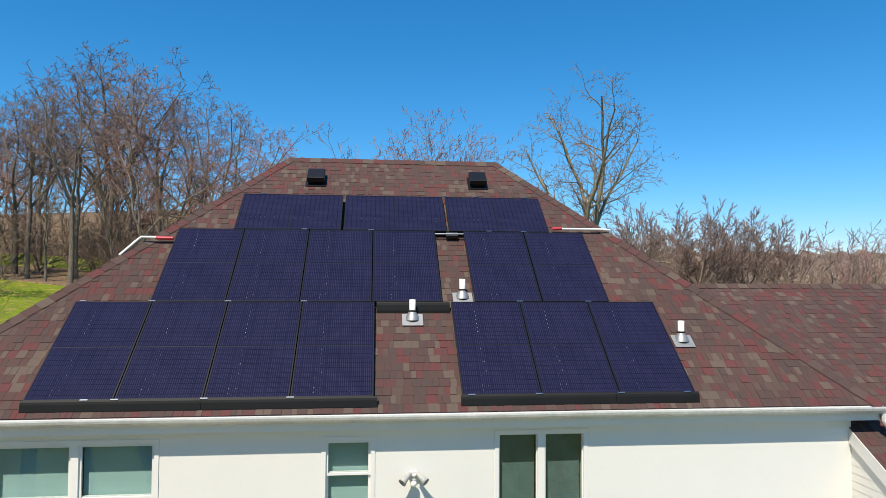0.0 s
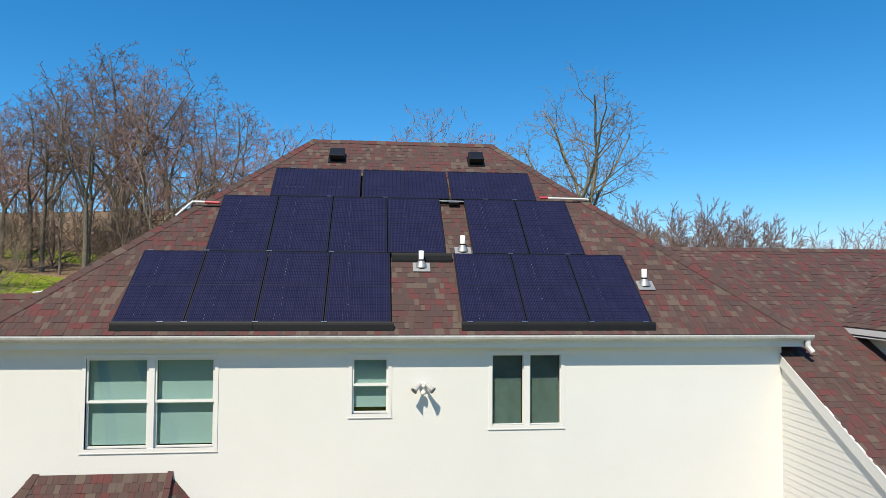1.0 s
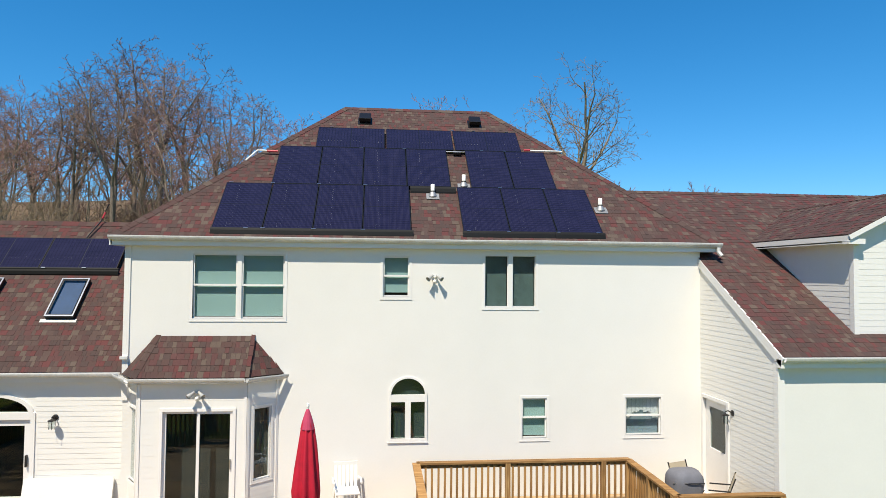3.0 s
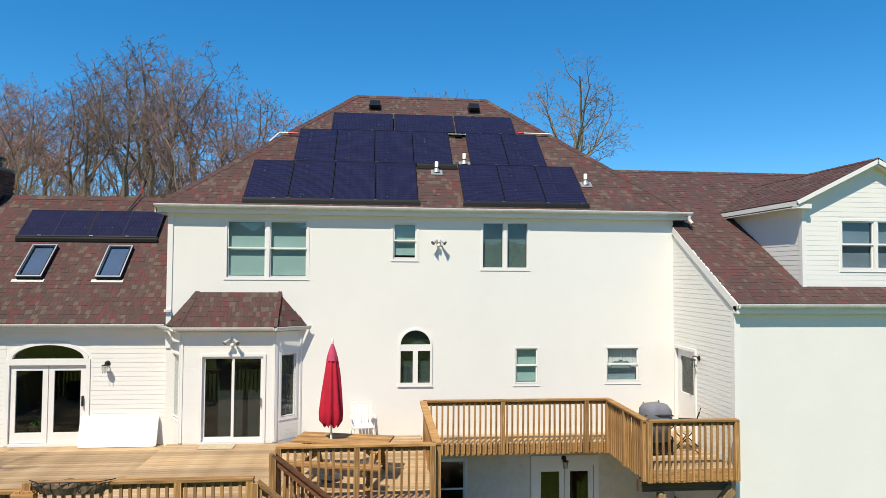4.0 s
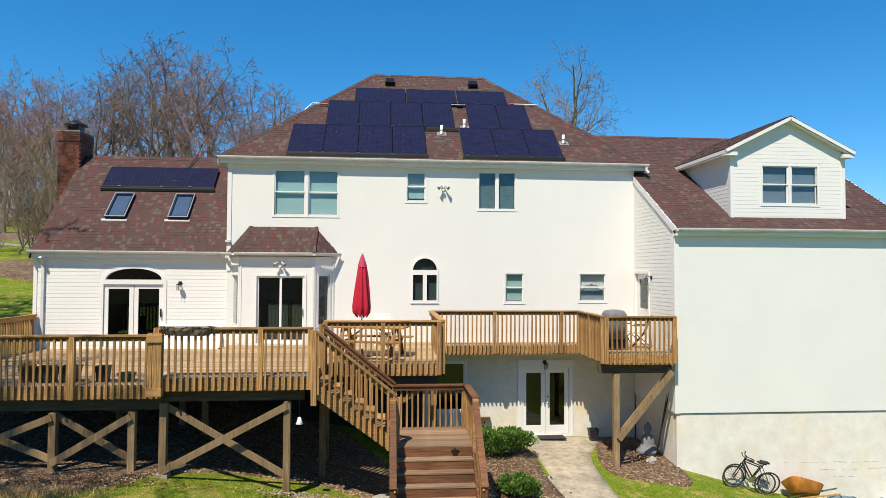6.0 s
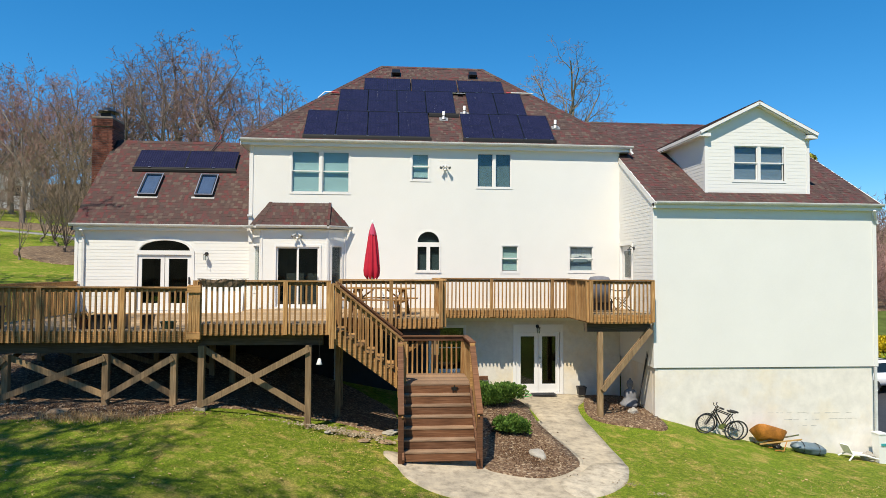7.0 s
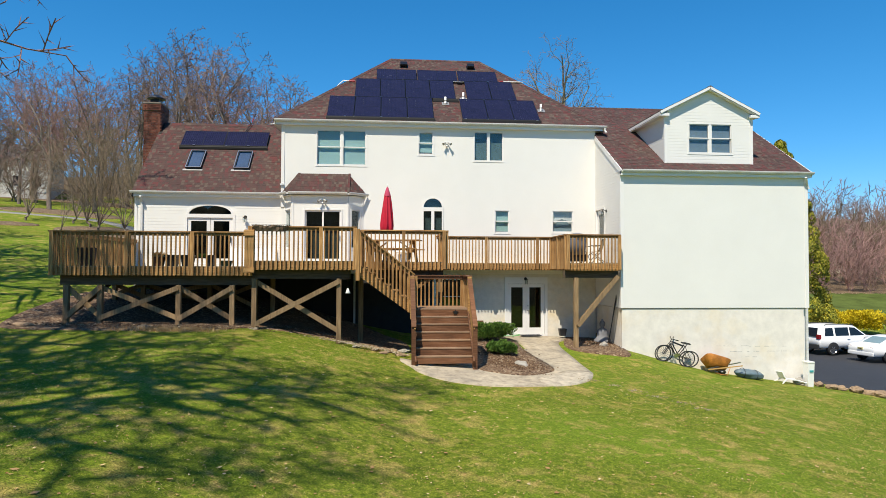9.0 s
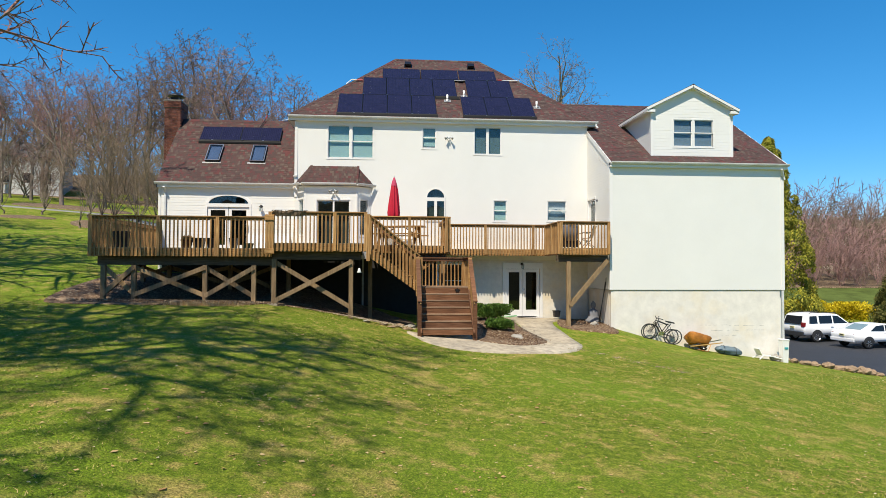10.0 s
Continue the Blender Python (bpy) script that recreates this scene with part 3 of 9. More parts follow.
def clapboards(wall, o, u, out, z0, z1, limits, holes=(), lip=0.006):
    """Lapped boards, each an object of its own, on a wall plane: limits(z) gives the ends along u."""
    o, u, out = Vector(o), Vector(u), Vector(out)
    k = 0
    z = z0
    while z < z1 - 0.02:
        top = min(z + EXPOSURE, z1)
        lo, hi = limits(z), limits(top)
        a0, b0 = max(lo[0], hi[0]), min(lo[1], hi[1])
        pieces = []
        hit = [h for h in holes if h[2] < top and h[3] > z]
        if not hit:
            pieces.append((lo[0], lo[1], hi[0], hi[1], z, top))
        else:
            for a, b, c, d in cut_rects((a0, b0, z, top), hit):
                pieces.append((a, b, a, b, c, d))
        for a, b, a2, b2, c, d in pieces:
            if b - a < 0.02 and b2 - a2 < 0.02:
                continue
            pb, pt = lip - (lip - 0.002) * (c - z) / EXPOSURE, lip - (lip - 0.002) * (d - z) / EXPOSURE
            pts = [o + u * a + out * pb + Vector((0, 0, c)), o + u * b + out * pb + Vector((0, 0, c)), o + u * b2 + out * pt + Vector((0, 0, d)), o + u * a2 + out * pt + Vector((0, 0, d)),
                   o + u * a + Vector((0, 0, c)), o + u * b + Vector((0, 0, c))]
            me = mesh_of("board", [tuple(p) for p in pts], [(0, 1, 2, 3), (4, 5, 1, 0), (4, 0, 3), (5, 2, 1)], WHITE_SIDING)
            part("board", me, None, wall)
            k += 1
        z = top
    return k


def fixed(a, b):
    return lambda z: (a, b)


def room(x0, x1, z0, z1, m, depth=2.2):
    """A box behind an opening, open towards it; its dimness is put into the wall colour."""
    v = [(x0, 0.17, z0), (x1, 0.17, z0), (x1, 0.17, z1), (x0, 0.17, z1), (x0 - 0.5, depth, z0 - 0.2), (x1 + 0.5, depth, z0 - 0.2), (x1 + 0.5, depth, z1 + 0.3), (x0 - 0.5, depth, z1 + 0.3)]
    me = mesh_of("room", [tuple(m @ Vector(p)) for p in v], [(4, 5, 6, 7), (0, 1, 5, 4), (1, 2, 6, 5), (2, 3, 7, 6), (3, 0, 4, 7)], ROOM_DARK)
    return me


def ring(bm, x0, x1, z0, z1, w, y0, y1):
    """A rectangular frame of bars w wide round the opening, from y0 to y1."""
    box(bm, x0, x1, y0, y1, z1 - w, z1)
    box(bm, x0, x1, y0, y1, z0, z0 + w)
    box(bm, x0, x0 + w, y0, y1, z0 + w, z1 - w)
    box(bm, x1 - w, x1, y0, y1, z0 + w, z1 - w)


def place(ob, m):
    ob.data.transform(m)
    return ob


def window(m, x0, x1, z0, z1, units, kind="hung", glass=None, shade=None, label="", casing=0.055, meet=0.52, cloth=None, sash=0.03):
    """A window in a wall: m takes local x (right), y (inward), z to the world. units: (start, end) of each unit."""
    glass = glass or GLASS
    bm = bmesh.new()
    ring(bm, x0 - casing, x1 + casing, z0 - casing, z1 + casing, casing, -0.012, 0.08)
    for (a, b), (c, d) in zip(units, units[1:]):
        box(bm, b, c, -0.008, 0.08, z0, z1)
    win = part("window", bm, WHITE_TRIM, house, label or "white framed window")
    place(win, m)
    place(part("window_sill", bm_box(x0 - casing - 0.01, x1 + casing + 0.01, -0.015, 0.02, z0 - casing - 0.012, z0 - casing), WHITE_TRIM, win), m)
    for a, b in units:
        zm = z0 + (z1 - z0) * meet
        if kind == "hung":
            for c, d, y in ((z0, zm + 0.02, 0.055), (zm - 0.02, z1, 0.03)):
                bm = bmesh.new()
                ring(bm, a, b, c, d, 0.03, y - 0.015, y + 0.02)
                place(part("sash", bm, WHITE_TRIM, win), m)
                pane = part("pane", bm_box(a + 0.03, b - 0.03, y, y + 0.006, c + 0.03, d - 0.03), glass, win, "window glass")
                pane.visible_shadow = False
                place(pane, m)
        else:
            bm = bmesh.new()
            ring(bm, a, b, z0, z1, sash, 0.02, 0.055)
            place(part("sash", bm, WHITE_TRIM, win), m)
            pane = part("pane", bm_box(a + sash - 0.005, b - sash + 0.005, 0.035, 0.041, z0 + sash - 0.005, z1 - sash + 0.005), glass, win, "window glass")
            pane.visible_shadow = False
            place(pane, m)
        if shade:
            drop = shade if isinstance(shade, (int, float)) else shade[units.index((a, b))]
            place(part("roller_shade", bm_box(a + 0.02, b - 0.02, 0.11, 0.118, z1 - (z1 - z0) * drop, z1), cloth or FABRIC_SHADE, win, "roller shade or added backing behind the glass"), m)
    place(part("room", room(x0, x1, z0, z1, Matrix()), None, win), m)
    return win


AT_MAIN = pose(0, 0, 0)
MAIN_HOLES = [(-5.16, -3.29, 6.67, 8.015), (-1.22, -0.66, 7.14, 8.0), (0.985, 2.105, 6.93, 8.04), (-1.02, -0.30, 4.13, 5.44), (1.81, 2.36, 4.09, 4.95), (4.13, 4.94, 4.12, 4.95)]
X0, X1 = -6.5, 5.87
FACE = (0, -1, 0)
shift = [(a - X0, b - X0, c, d) for a, b, c, d in MAIN_HOLES]
wall_main = wall_slab("wall", (X0, 0, 0), (1, 0, 0), (0, 1, 0), X1 - X0, 2.45, 8.22, shift, WHITE_SIDING)
clapboards(wall_main, (X0, 0, 0), (1, 0, 0), FACE, 2.47, 8.2, fixed(0.1, X1 - X0), [(a - 0.07, b + 0.07, c - 0.1, d + 0.07) for a, b, c, d in shift], 0.0022)
FOUND_HOLES = [(2.2, 3.91, 0.02, 2.3), (-0.55, 0.56, 0.76, 2.3)]
# the stretch under the deck takes the block with shade in its colour
for fx0, fx1, fmat in ((X0, -0.63, BLOCK_SHADED), (-0.63, X1, BLOCK_GREY)):
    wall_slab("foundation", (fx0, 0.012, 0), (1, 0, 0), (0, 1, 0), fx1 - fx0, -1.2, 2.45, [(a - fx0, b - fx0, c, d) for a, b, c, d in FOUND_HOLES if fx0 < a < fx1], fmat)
bm = bmesh.new()
box(bm, X0 + 0.02, X0 + 0.16, 0.2, 9.2, -1, 8.22)
box(bm, X0, X1, 9.04, 9.2, -2, 8.22)
box(bm, X1 - 0.16, X1 - 0.02, 0.2, 9.2, 6.0, 8.22)
part("wall", bm, WHITE_SIDING, house)
bm = bmesh.new()
box(bm, X0 - 0.02, X0 + 0.1, -0.03, 0.1, 5.0, 8.2)
part("corner_trim", bm, WHITE_TRIM, house)

window(AT_MAIN, -5.16, -3.29, 6.67, 8.015, [(-5.16, -4.26), (-4.17, -3.29)], shade=(0.97, 0.97), label="wide white double-hung window pair with pale roller shades")
window(AT_MAIN, -1.22, -0.66, 7.14, 8.0, [(-1.22, -0.66)], shade=0.9, label="small white double-hung window with a pale shade")
# teal cloth added behind the casements; the panes' reflected tone is in its colour
window(AT_MAIN, 0.985, 2.105, 6.93, 8.04, [(0.985, 1.495), (1.595, 2.105)], kind="casement", sash=0.014, glass=GLASS, shade=1.0, cloth=plain("dark_teal_backing", (0.12, 0.18, 0.17), 0.9, var=0.3, scale=6), label="white casement window pair with dark glass")
window(AT_MAIN, 1.81, 2.36, 4.09, 4.95, [(1.81, 2.36)], shade=0.95, label="narrow white double-hung window with a pale shade")
kit = window(AT_MAIN, 4.13, 4.94, 4.12, 4.95, [(4.13, 4.94)], glass=GLASS, label="white double-hung window with a lace valance")
bm = bmesh.new()
for k in range(18):
    x = 4.15 + k * 0.0435
    drop = 0.3 + 0.06 * math.sin(k * 0.75) ** 2 + 0.34 * max(0.0, abs(k - 8.5) / 8.5 - 0.35)
    box(bm, x, x + 0.042, 0.12 + 0.012 * (k % 2), 0.127 + 0.012 * (k % 2), 4.95 - drop, 4.93)
part("lace_valance", bm, LACE, kit, "white lace valance")
# added sheet: the pane's sky reflection and interior brightness are put into its colour
part("pane_backing", bm_box(4.15, 4.92, 0.152, 0.158, 4.12, 4.95), plain("pale_blue_backing", (0.26, 0.34, 0.39), 0.9), kit, "added grey-blue backing for the pane's tone behind the lace")


def half_round(cx, r, z, rise, n=18, a0=0.0, a1=math.pi):
    return [(cx + r * math.cos(a0 + (a1 - a0) * k / n), z + rise * math.sin(a0 + (a1 - a0) * k / n)) for k in range(n + 1)]


def arch_band(bm, cx, r0, h0, r1, h1, z, y0, y1, m=None):
    """A flat curved band between two half rounds."""
    inner, outer = half_round(cx, r0, z, h0), half_round(cx, r1, z, h1)
    for (a, b), (c, d) in zip(zip(inner, inner[1:]), zip(outer, outer[1:])):
        v = []
        for y in (y0, y1):
            for x, zz in (a, b, d, c):
                v.append(bm.verts.new((x, y, zz)))
        for q in ((0, 1, 2, 3), (7, 6, 5, 4), (0, 4, 5, 1), (2, 6, 7, 3), (1, 5, 6, 2), (3, 7, 4, 0)):
            bm.faces.new([v[i] for i in q])


def spandrels(bm, x0, x1, z, h, top, y0, y1, n=18):
    """Fills the corners between a half round and the square opening above it."""
    cx, r = (x0 + x1) / 2, (x1 - x0) / 2
    arc = half_round(cx, r, z, h, n)
    for (xa, za), (xb, zb) in zip(arc, arc[1:]):
        v = []
        for y in (y0, y1):
            for x, zz in ((xb, zb), (xa, za), (xa, top), (xb, top)):
                v.append(bm.verts.new((x, y, zz)))
        for q in ((0, 1, 2, 3), (7, 6, 5, 4), (0, 4, 5, 1), (2, 6, 7, 3), (1, 5, 6, 2), (3, 7, 4, 0)):
            bm.faces.new([v[i] for i in q])


# the arched window
bm = bmesh.new()
box(bm, -1.07, -1.02, -0.03, 0.08, 4.06, 5.05)
box(bm, -0.30, -0.25, -0.03, 0.08, 4.06, 5.05)
box(bm, -1.02, -0.30, -0.03, 0.08, 4.06, 4.13)
box(bm, -1.02, -0.30, -0.022, 0.08, 4.90, 5.05)
box(bm, -0.72, -0.60, -0.022, 0.08, 4.13, 4.90)
arch_band(bm, -0.66, 0.36, 0.35, 0.41, 0.39, 5.05, -0.03, 0.08)
arch_win = part("window", bm, WHITE_TRIM, house, "white arched window with two casements and a fan light")
part("window_sill", bm_box(-1.09, -0.23, -0.034, 0.02, 4.04, 4.06), WHITE_TRIM, arch_win)
bm = bmesh.new()
spandrels(bm, -1.02, -0.30, 5.05, 0.35, 5.44, 0.002, 0.1)
part("spandrel", bm, WHITE_SIDING, arch_win)
for a, b in ((-1.02, -0.72), (-0.60, -0.30)):
    p = part("pane", bm_box(a, b, 0.03, 0.036, 4.13, 4.90), GLASS_DARK, arch_win, "window glass")
    p.visible_shadow = False
bm = bmesh.new()
prism(bm, half_round(-0.66, 0.36, 5.05, 0.35), 0.006, Matrix.Translation((0, 0.03, 0)))
# added sheet that gives the arched panes their dark tone
part("pane_backing", bm_box(-1.01, -0.31, 0.12, 0.126, 4.13, 5.43), plain("dark_grey_backing", (0.085, 0.115, 0.125), 0.9, var=0.2), arch_win, "added dark grey backing behind the arched glass")
p = part("pane", bm, GLASS_DARK, arch_win, "half-round glass")
p.visible_shadow = False
part("room", room(-1.02, -0.30, 4.13, 5.4, Matrix()), None, arch_win)


def glazed_door(parent, m, x0, x1, z0, z1, stile=0.11, rail_low=0.2, glass=None, y=0.02, name="door_leaf"):
    bm = bmesh.new()
    box(bm, x0, x0 + stile, y, y + 0.045, z0, z1)
    box(bm, x1 - stile, x1, y, y + 0.045, z0, z1)
    box(bm, x0 + stile, x1 - stile, y, y + 0.045, z1 - stile, z1)
    box(bm, x0 + stile, x1 - stile, y, y + 0.045, z0, z0 + rail_low)
    leaf = place(part(name, bm, WHITE_TRIM, parent), m)
    p = place(part("pane", bm_box(x0 + stile, x1 - stile, y + 0.02, y + 0.026, z0 + rail_low, z1 - stile), glass or GLASS_DARK, leaf, "dark door glass"), m)
    p.visible_shadow = False
    return leaf


# basement french doors
bm = bmesh.new()
box(bm, 2.2, 2.32, -0.02, 0.14, 0.0, 2.06)
box(bm, 3.79, 3.91, -0.02, 0.14, 0.0, 2.06)
box(bm, 2.2, 3.91, -0.025, 0.14, 2.06, 2.32)
box(bm, 2.32, 3.79, -0.02, 0.14, 0.0, 0.06)
french = part("door", bm, WHITE_TRIM, house, "white double basement door with tall glass panes")
glazed_door(french, Matrix(), 2.33, 3.05, 0.07, 2.05, 0.13, 0.26)
leaf = glazed_door(french, Matrix(), 3.06, 3.78, 0.07, 2.05, 0.13, 0.26)
for z in (1.02, 1.2):
    bm = bmesh.new()
    lathe(bm, [(0, 0), (0.03, 0.0), (0.03, 0.012), (0.012, 0.02), (0.012, 0.05), (0.028, 0.06), (0.028, 0.08), (0, 0.085)], 12)
    k = part("door_knob", bm, STEEL, leaf, "small steel knob", True)
    k.data.transform(pose(3.12, 0.02, z, 90, 0, 0))
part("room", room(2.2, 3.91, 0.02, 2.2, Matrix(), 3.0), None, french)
window(Matrix.Translation((0, 0.012, 0)), -0.55, 0.56, 0.82, 2.24, [(-0.55, 0.56)], glass=GLASS_DARK, label="white double-hung basement window in shade", casing=0.06)

# left wing
LW = 0.25
LX0, LX1 = -12.02, -6.5
LEFT_HOLES = [(-10.1, -8.36, 2.72, 5.1)]
sl = [(a - LX0, b - LX0, c, d) for a, b, c, d in LEFT_HOLES]
wall_left = wall_slab("wall", (LX0, LW, 0), (1, 0, 0), (0, 1, 0), LX1 - LX0, 2.45, 5.45, sl, WHITE_SIDING)
clapboards(wall_left, (LX0, LW, 0), (1, 0, 0), FACE, 2.47, 5.42, fixed(0.08, LX1 - LX0), [(a - 0.07, b + 0.07, c - 0.1, d + 0.07) for a, b, c, d in sl], 0.0065)
# same shade-coloured block under the wing's deck
wall_slab("foundation", (LX0, LW + 0.012, 0), (1, 0, 0), (0, 1, 0), LX1 - LX0, -0.5, 2.45, [], BLOCK_SHADED)
bm = bmesh.new()
v = [(LX0, LW, 0), (LX0, 6.5, 0), (LX0, 6.5, 5.5), (LX0, 3.35, 8.7), (LX0, LW, 5.5)]
prism(bm, [(p[1], p[2]) for p in v], 0.15, Matrix.Translation((LX0 + 0.15, 0, 0)) @ pose(0, 0, 0, 0, 0, 90))
part("wall", bm, WHITE_SIDING, house)
part("corner_trim", bm_box(LX0 - 0.02, LX0 + 0.08, LW - 0.025, LW + 0.1, 2.45, 5.42), WHITE_TRIM, house)
bm = bmesh.new()
box(bm, -10.17, -10.08, LW - 0.03, LW + 0.12, 2.72, 4.72)
box(bm, -8.38, -8.29, LW - 0.03, LW + 0.12, 2.72, 4.72)
box(bm, -10.08, -8.38, LW - 0.03, LW + 0.12, 4.58, 4.72)
box(bm, -10.08, -8.38, LW - 0.03, LW + 0.12, 2.70, 2.76)
arch_band(bm, -9.23, 0.80, 0.33, 0.90, 0.41, 4.72, LW - 0.03, LW + 0.12)
patio = part("door", bm, WHITE_TRIM, house, "white arched-top french door pair onto the deck")
bm = bmesh.new()
spandrels(bm, -10.1, -8.36, 4.72, 0.36, 5.12, LW + 0.002, LW + 0.12)
part("spandrel", bm, WHITE_SIDING, patio)
bm = bmesh.new()
prism(bm, half_round(-9.23, 0.80, 4.72, 0.33), 0.006, Matrix.Translation((0, LW + 0.05, 0)))
p = part("pane", bm, GLASS_DARK, patio, "half-round dark glass")
p.visible_shadow = False
ML = Matrix.Translation((0, LW, 0))
glazed_door(patio, ML, -10.07, -9.24, 2.77, 4.57, 0.12, 0.24)
leaf = glazed_door(patio, ML, -9.22, -8.39, 2.77, 4.57, 0.12, 0.24)
part("door_handle", bm_box(-8.46, -8.43, LW - 0.05, LW + 0.02, 3.62, 3.86, bevel=0.008), BRONZE, leaf, "dark bronze handle")
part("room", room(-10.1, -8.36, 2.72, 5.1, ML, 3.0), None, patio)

# bay
BAY = [(-6.52, 0.25), (-6.03, -0.47), (-3.92, -0.47), (-3.38, 0.0)]


def bay_frame(a, b):
    a, b = Vector((*a, 0)), Vector((*b, 0))
    d = (b - a).normalized()
    m = Matrix.Translation(a) @ Matrix(((d.x, -d.y, 0, 0), (d.y, d.x, 0, 0), (0, 0, 1, 0), (0, 0, 0, 1)))
    return a, d, Vector((d.y, -d.x, 0)), (b - a).length, m


for i, holes in enumerate(([(0.14, 0.76, 3.42, 4.88)], [(0.47, 1.85, 2.9, 4.86)], [(0.16, 0.56, 3.42, 4.88)])):
    a, d, out, width, m = bay_frame(BAY[i], BAY[i + 1])
    w = wall_slab("wall", a, d, -out, width, 2.45, 5.42, holes, WHITE_SIDING, 0.1)
    clapboards(w, a, d, out, 2.9, 5.4, fixed(0.05, width - 0.05), [(p - 0.06, q + 0.06, r - 0.1, s + 0.06) for p, q, r, s in holes], 0.0035)
    for e in (0.0, width - 0.05):
        place(part("corner_trim", bm_box(e, e + 0.05, -0.022, 0.02, 2.9, 5.4), WHITE_TRIM, house), m)
    if i == 1:
        bm = bmesh.new()
        ring(bm, 0.42, 1.9, 2.86, 4.91, 0.06, -0.03, 0.08)
        slider = place(part("door", bm, WHITE_TRIM, house, "white sliding glass door in the bay"), m)
        glazed_door(slider, m, 0.48, 1.18, 2.92, 4.85, 0.055, 0.09, y=0.045)
        leaf = glazed_door(slider, m, 1.14, 1.84, 2.92, 4.85, 0.055, 0.09, y=0.0)
        place(part("door_handle", bm_box(1.79, 1.815, -0.035, 0.0, 3.7, 3.9, bevel=0.006), STEEL, leaf, "steel pull handle"), m)
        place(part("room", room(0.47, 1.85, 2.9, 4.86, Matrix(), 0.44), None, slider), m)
    else:
        (x0, x1, z0, z1), = holes
        window(m, x0, x1, z0, z1, [(x0, x1)], kind="casement", glass=GLASS, shade=1.0, cloth=plain("grey_louvre_blind", (0.1, 0.115, 0.11), 0.9, var=0.3, scale=14), label="narrow white side window of the bay", casing=0.05)

# garage wing
GX0, GX1, GY = 5.87, 12.87, -2.85
wall_g = wall_slab("wall", (GX0, GY, 0), (1, 0, 0), (0, 1, 0), GX1 - GX0, 1.27, 6.06, [], WHITE_SIDING)
clapboards(wall_g, (GX0, GY, 0), (1, 0, 0), FACE, 1.28, 6.04, fixed(0.1, GX1 - GX0 - 0.1), (), 0.002)
wall_slab("foundation", (GX0 + 0.03, GY + 0.02, 0), (1, 0, 0), (0, 1, 0), GX1 - GX0 - 0.2, -2.6, 1.253, [], FOUNDATION)
# thin dark strip that draws the shadow line under the siding's edge
part("flashing", bm_box(GX0, GX1, GY - 0.004, GY + 0.04, 1.254, 1.268), DARK_TRIM, house)
for x in (GX0 - 0.02, GX1 - 0.1):
    part("corner_trim", bm_box(x, x + 0.12, GY - 0.025, GY + 0.12, 1.27, 6.05), WHITE_TRIM, house)
G_SLOPE, G_EAVE = 0.612, (-3.0, 6.2)


def garage_z(y):
    return G_EAVE[1] + (y - G_EAVE[0]) * G_SLOPE


SIDE_HOLE = [(1.72, 2.72, 2.9, 4.98)]
wall_gs = wall_slab("wall", (GX0, GY + 0.162, 0), (0, 1, 0), (1, 0, 0), 2.685, 1.27, 6.2, [(a - 0.162, b - 0.162, c, d) for a, b, c, d in SIDE_HOLE], WHITE_SIDING)
bm = bmesh.new()
prism(bm, [(0, 6.2), (2.85, 6.2), (2.85, garage_z(0) - 0.1), (0, 6.22)], 0.15, Matrix.Translation((GX0 + 0.15, GY, 0)) @ pose(0, 0, 0, 0, 0, 90))
part("wall", bm, WHITE_SIDING, house)


def rake_limits(z):
    y = max(GY, G_EAVE[0] + (z + 0.1 - G_EAVE[1]) / G_SLOPE)
    return (min(2.85, y - GY) + 0.08, 2.85)


clapboards(wall_gs, (GX0, GY, 0), (0, 1, 0), (-1, 0, 0), 1.28, 7.9, rake_limits, [(a - 0.08, b + 0.08, c, d + 0.08) for a, b, c, d in SIDE_HOLE])
part("corner_trim", bm_box(GX0 - 0.022, GX0 + 0.02, GY - 0.02, GY + 0.09, 1.27, 6.1), WHITE_TRIM, house)
wall_slab("foundation", (GX0 + 0.034, GY + 0.212, 0), (0, 1, 0), (1, 0, 0), 2.64, -2.0, 1.25, [], FOUNDATION)
MS = Matrix.Translation((GX0, GY, 0)) @ Matrix(((0, 1, 0, 0), (1, 0, 0, 0), (0, 0, 1, 0), (0, 0, 0, 1)))
bm = bmesh.new()
ring(bm, 1.66, 2.78, 2.84, 5.04, 0.07, -0.035, 0.1)
side_door = place(part("door", bm, WHITE_TRIM, house, "white side door with a small window"), MS)
glazed_door(side_door, MS, 1.74, 2.7, 2.92, 4.96, 0.16, 1.0, y=0.04)
bm = bmesh.new()
box(bm, GX1 - 0.16, GX1 - 0.01, GY + 0.16, 9.05, -2.6, 6.06)
box(bm, GX0 + 0.2, GX1 - 0.01, 8.9, 9.05, -2.6, 6.06)
part("wall", bm, WHITE_SIDING, house)
bm = bmesh.new()
prism(bm, [(GY + 0.16, 6.06), (9.05, 6.06), (3.1, 9.85)], 0.14, Matrix.Translation((GX1 - 0.01, 0, 0)) @ pose(0, 0, 0, 0, 0, 90))
part("wall", bm, WHITE_SIDING, house)

joint_rng = random.Random(77)
for jx, jz, jl in ((7.7, -0.06, 0.5), (8.9, -0.1, 1.5), (10.6, -0.12, 1.5), (9.9, -0.31, 1.1), (11.3, -0.3, 0.8), (10.3, -0.5, 0.6)):
    end = jx + jl
    while jx < end:
        w = joint_rng.uniform(0.05, 0.3)
        part("mortar_joint", bm_box(jx, jx + w, GY + 0.0165, GY + 0.03, jz + joint_rng.uniform(-0.006, 0.006), jz + joint_rng.uniform(0.008, 0.022)), JOINT_GREY, house, "weathered mortar joint")
        jx += w + joint_rng.uniform(0.02, 0.2)
# dormer
DX0, DX1, DY = 7.70, 11.05, -2.42
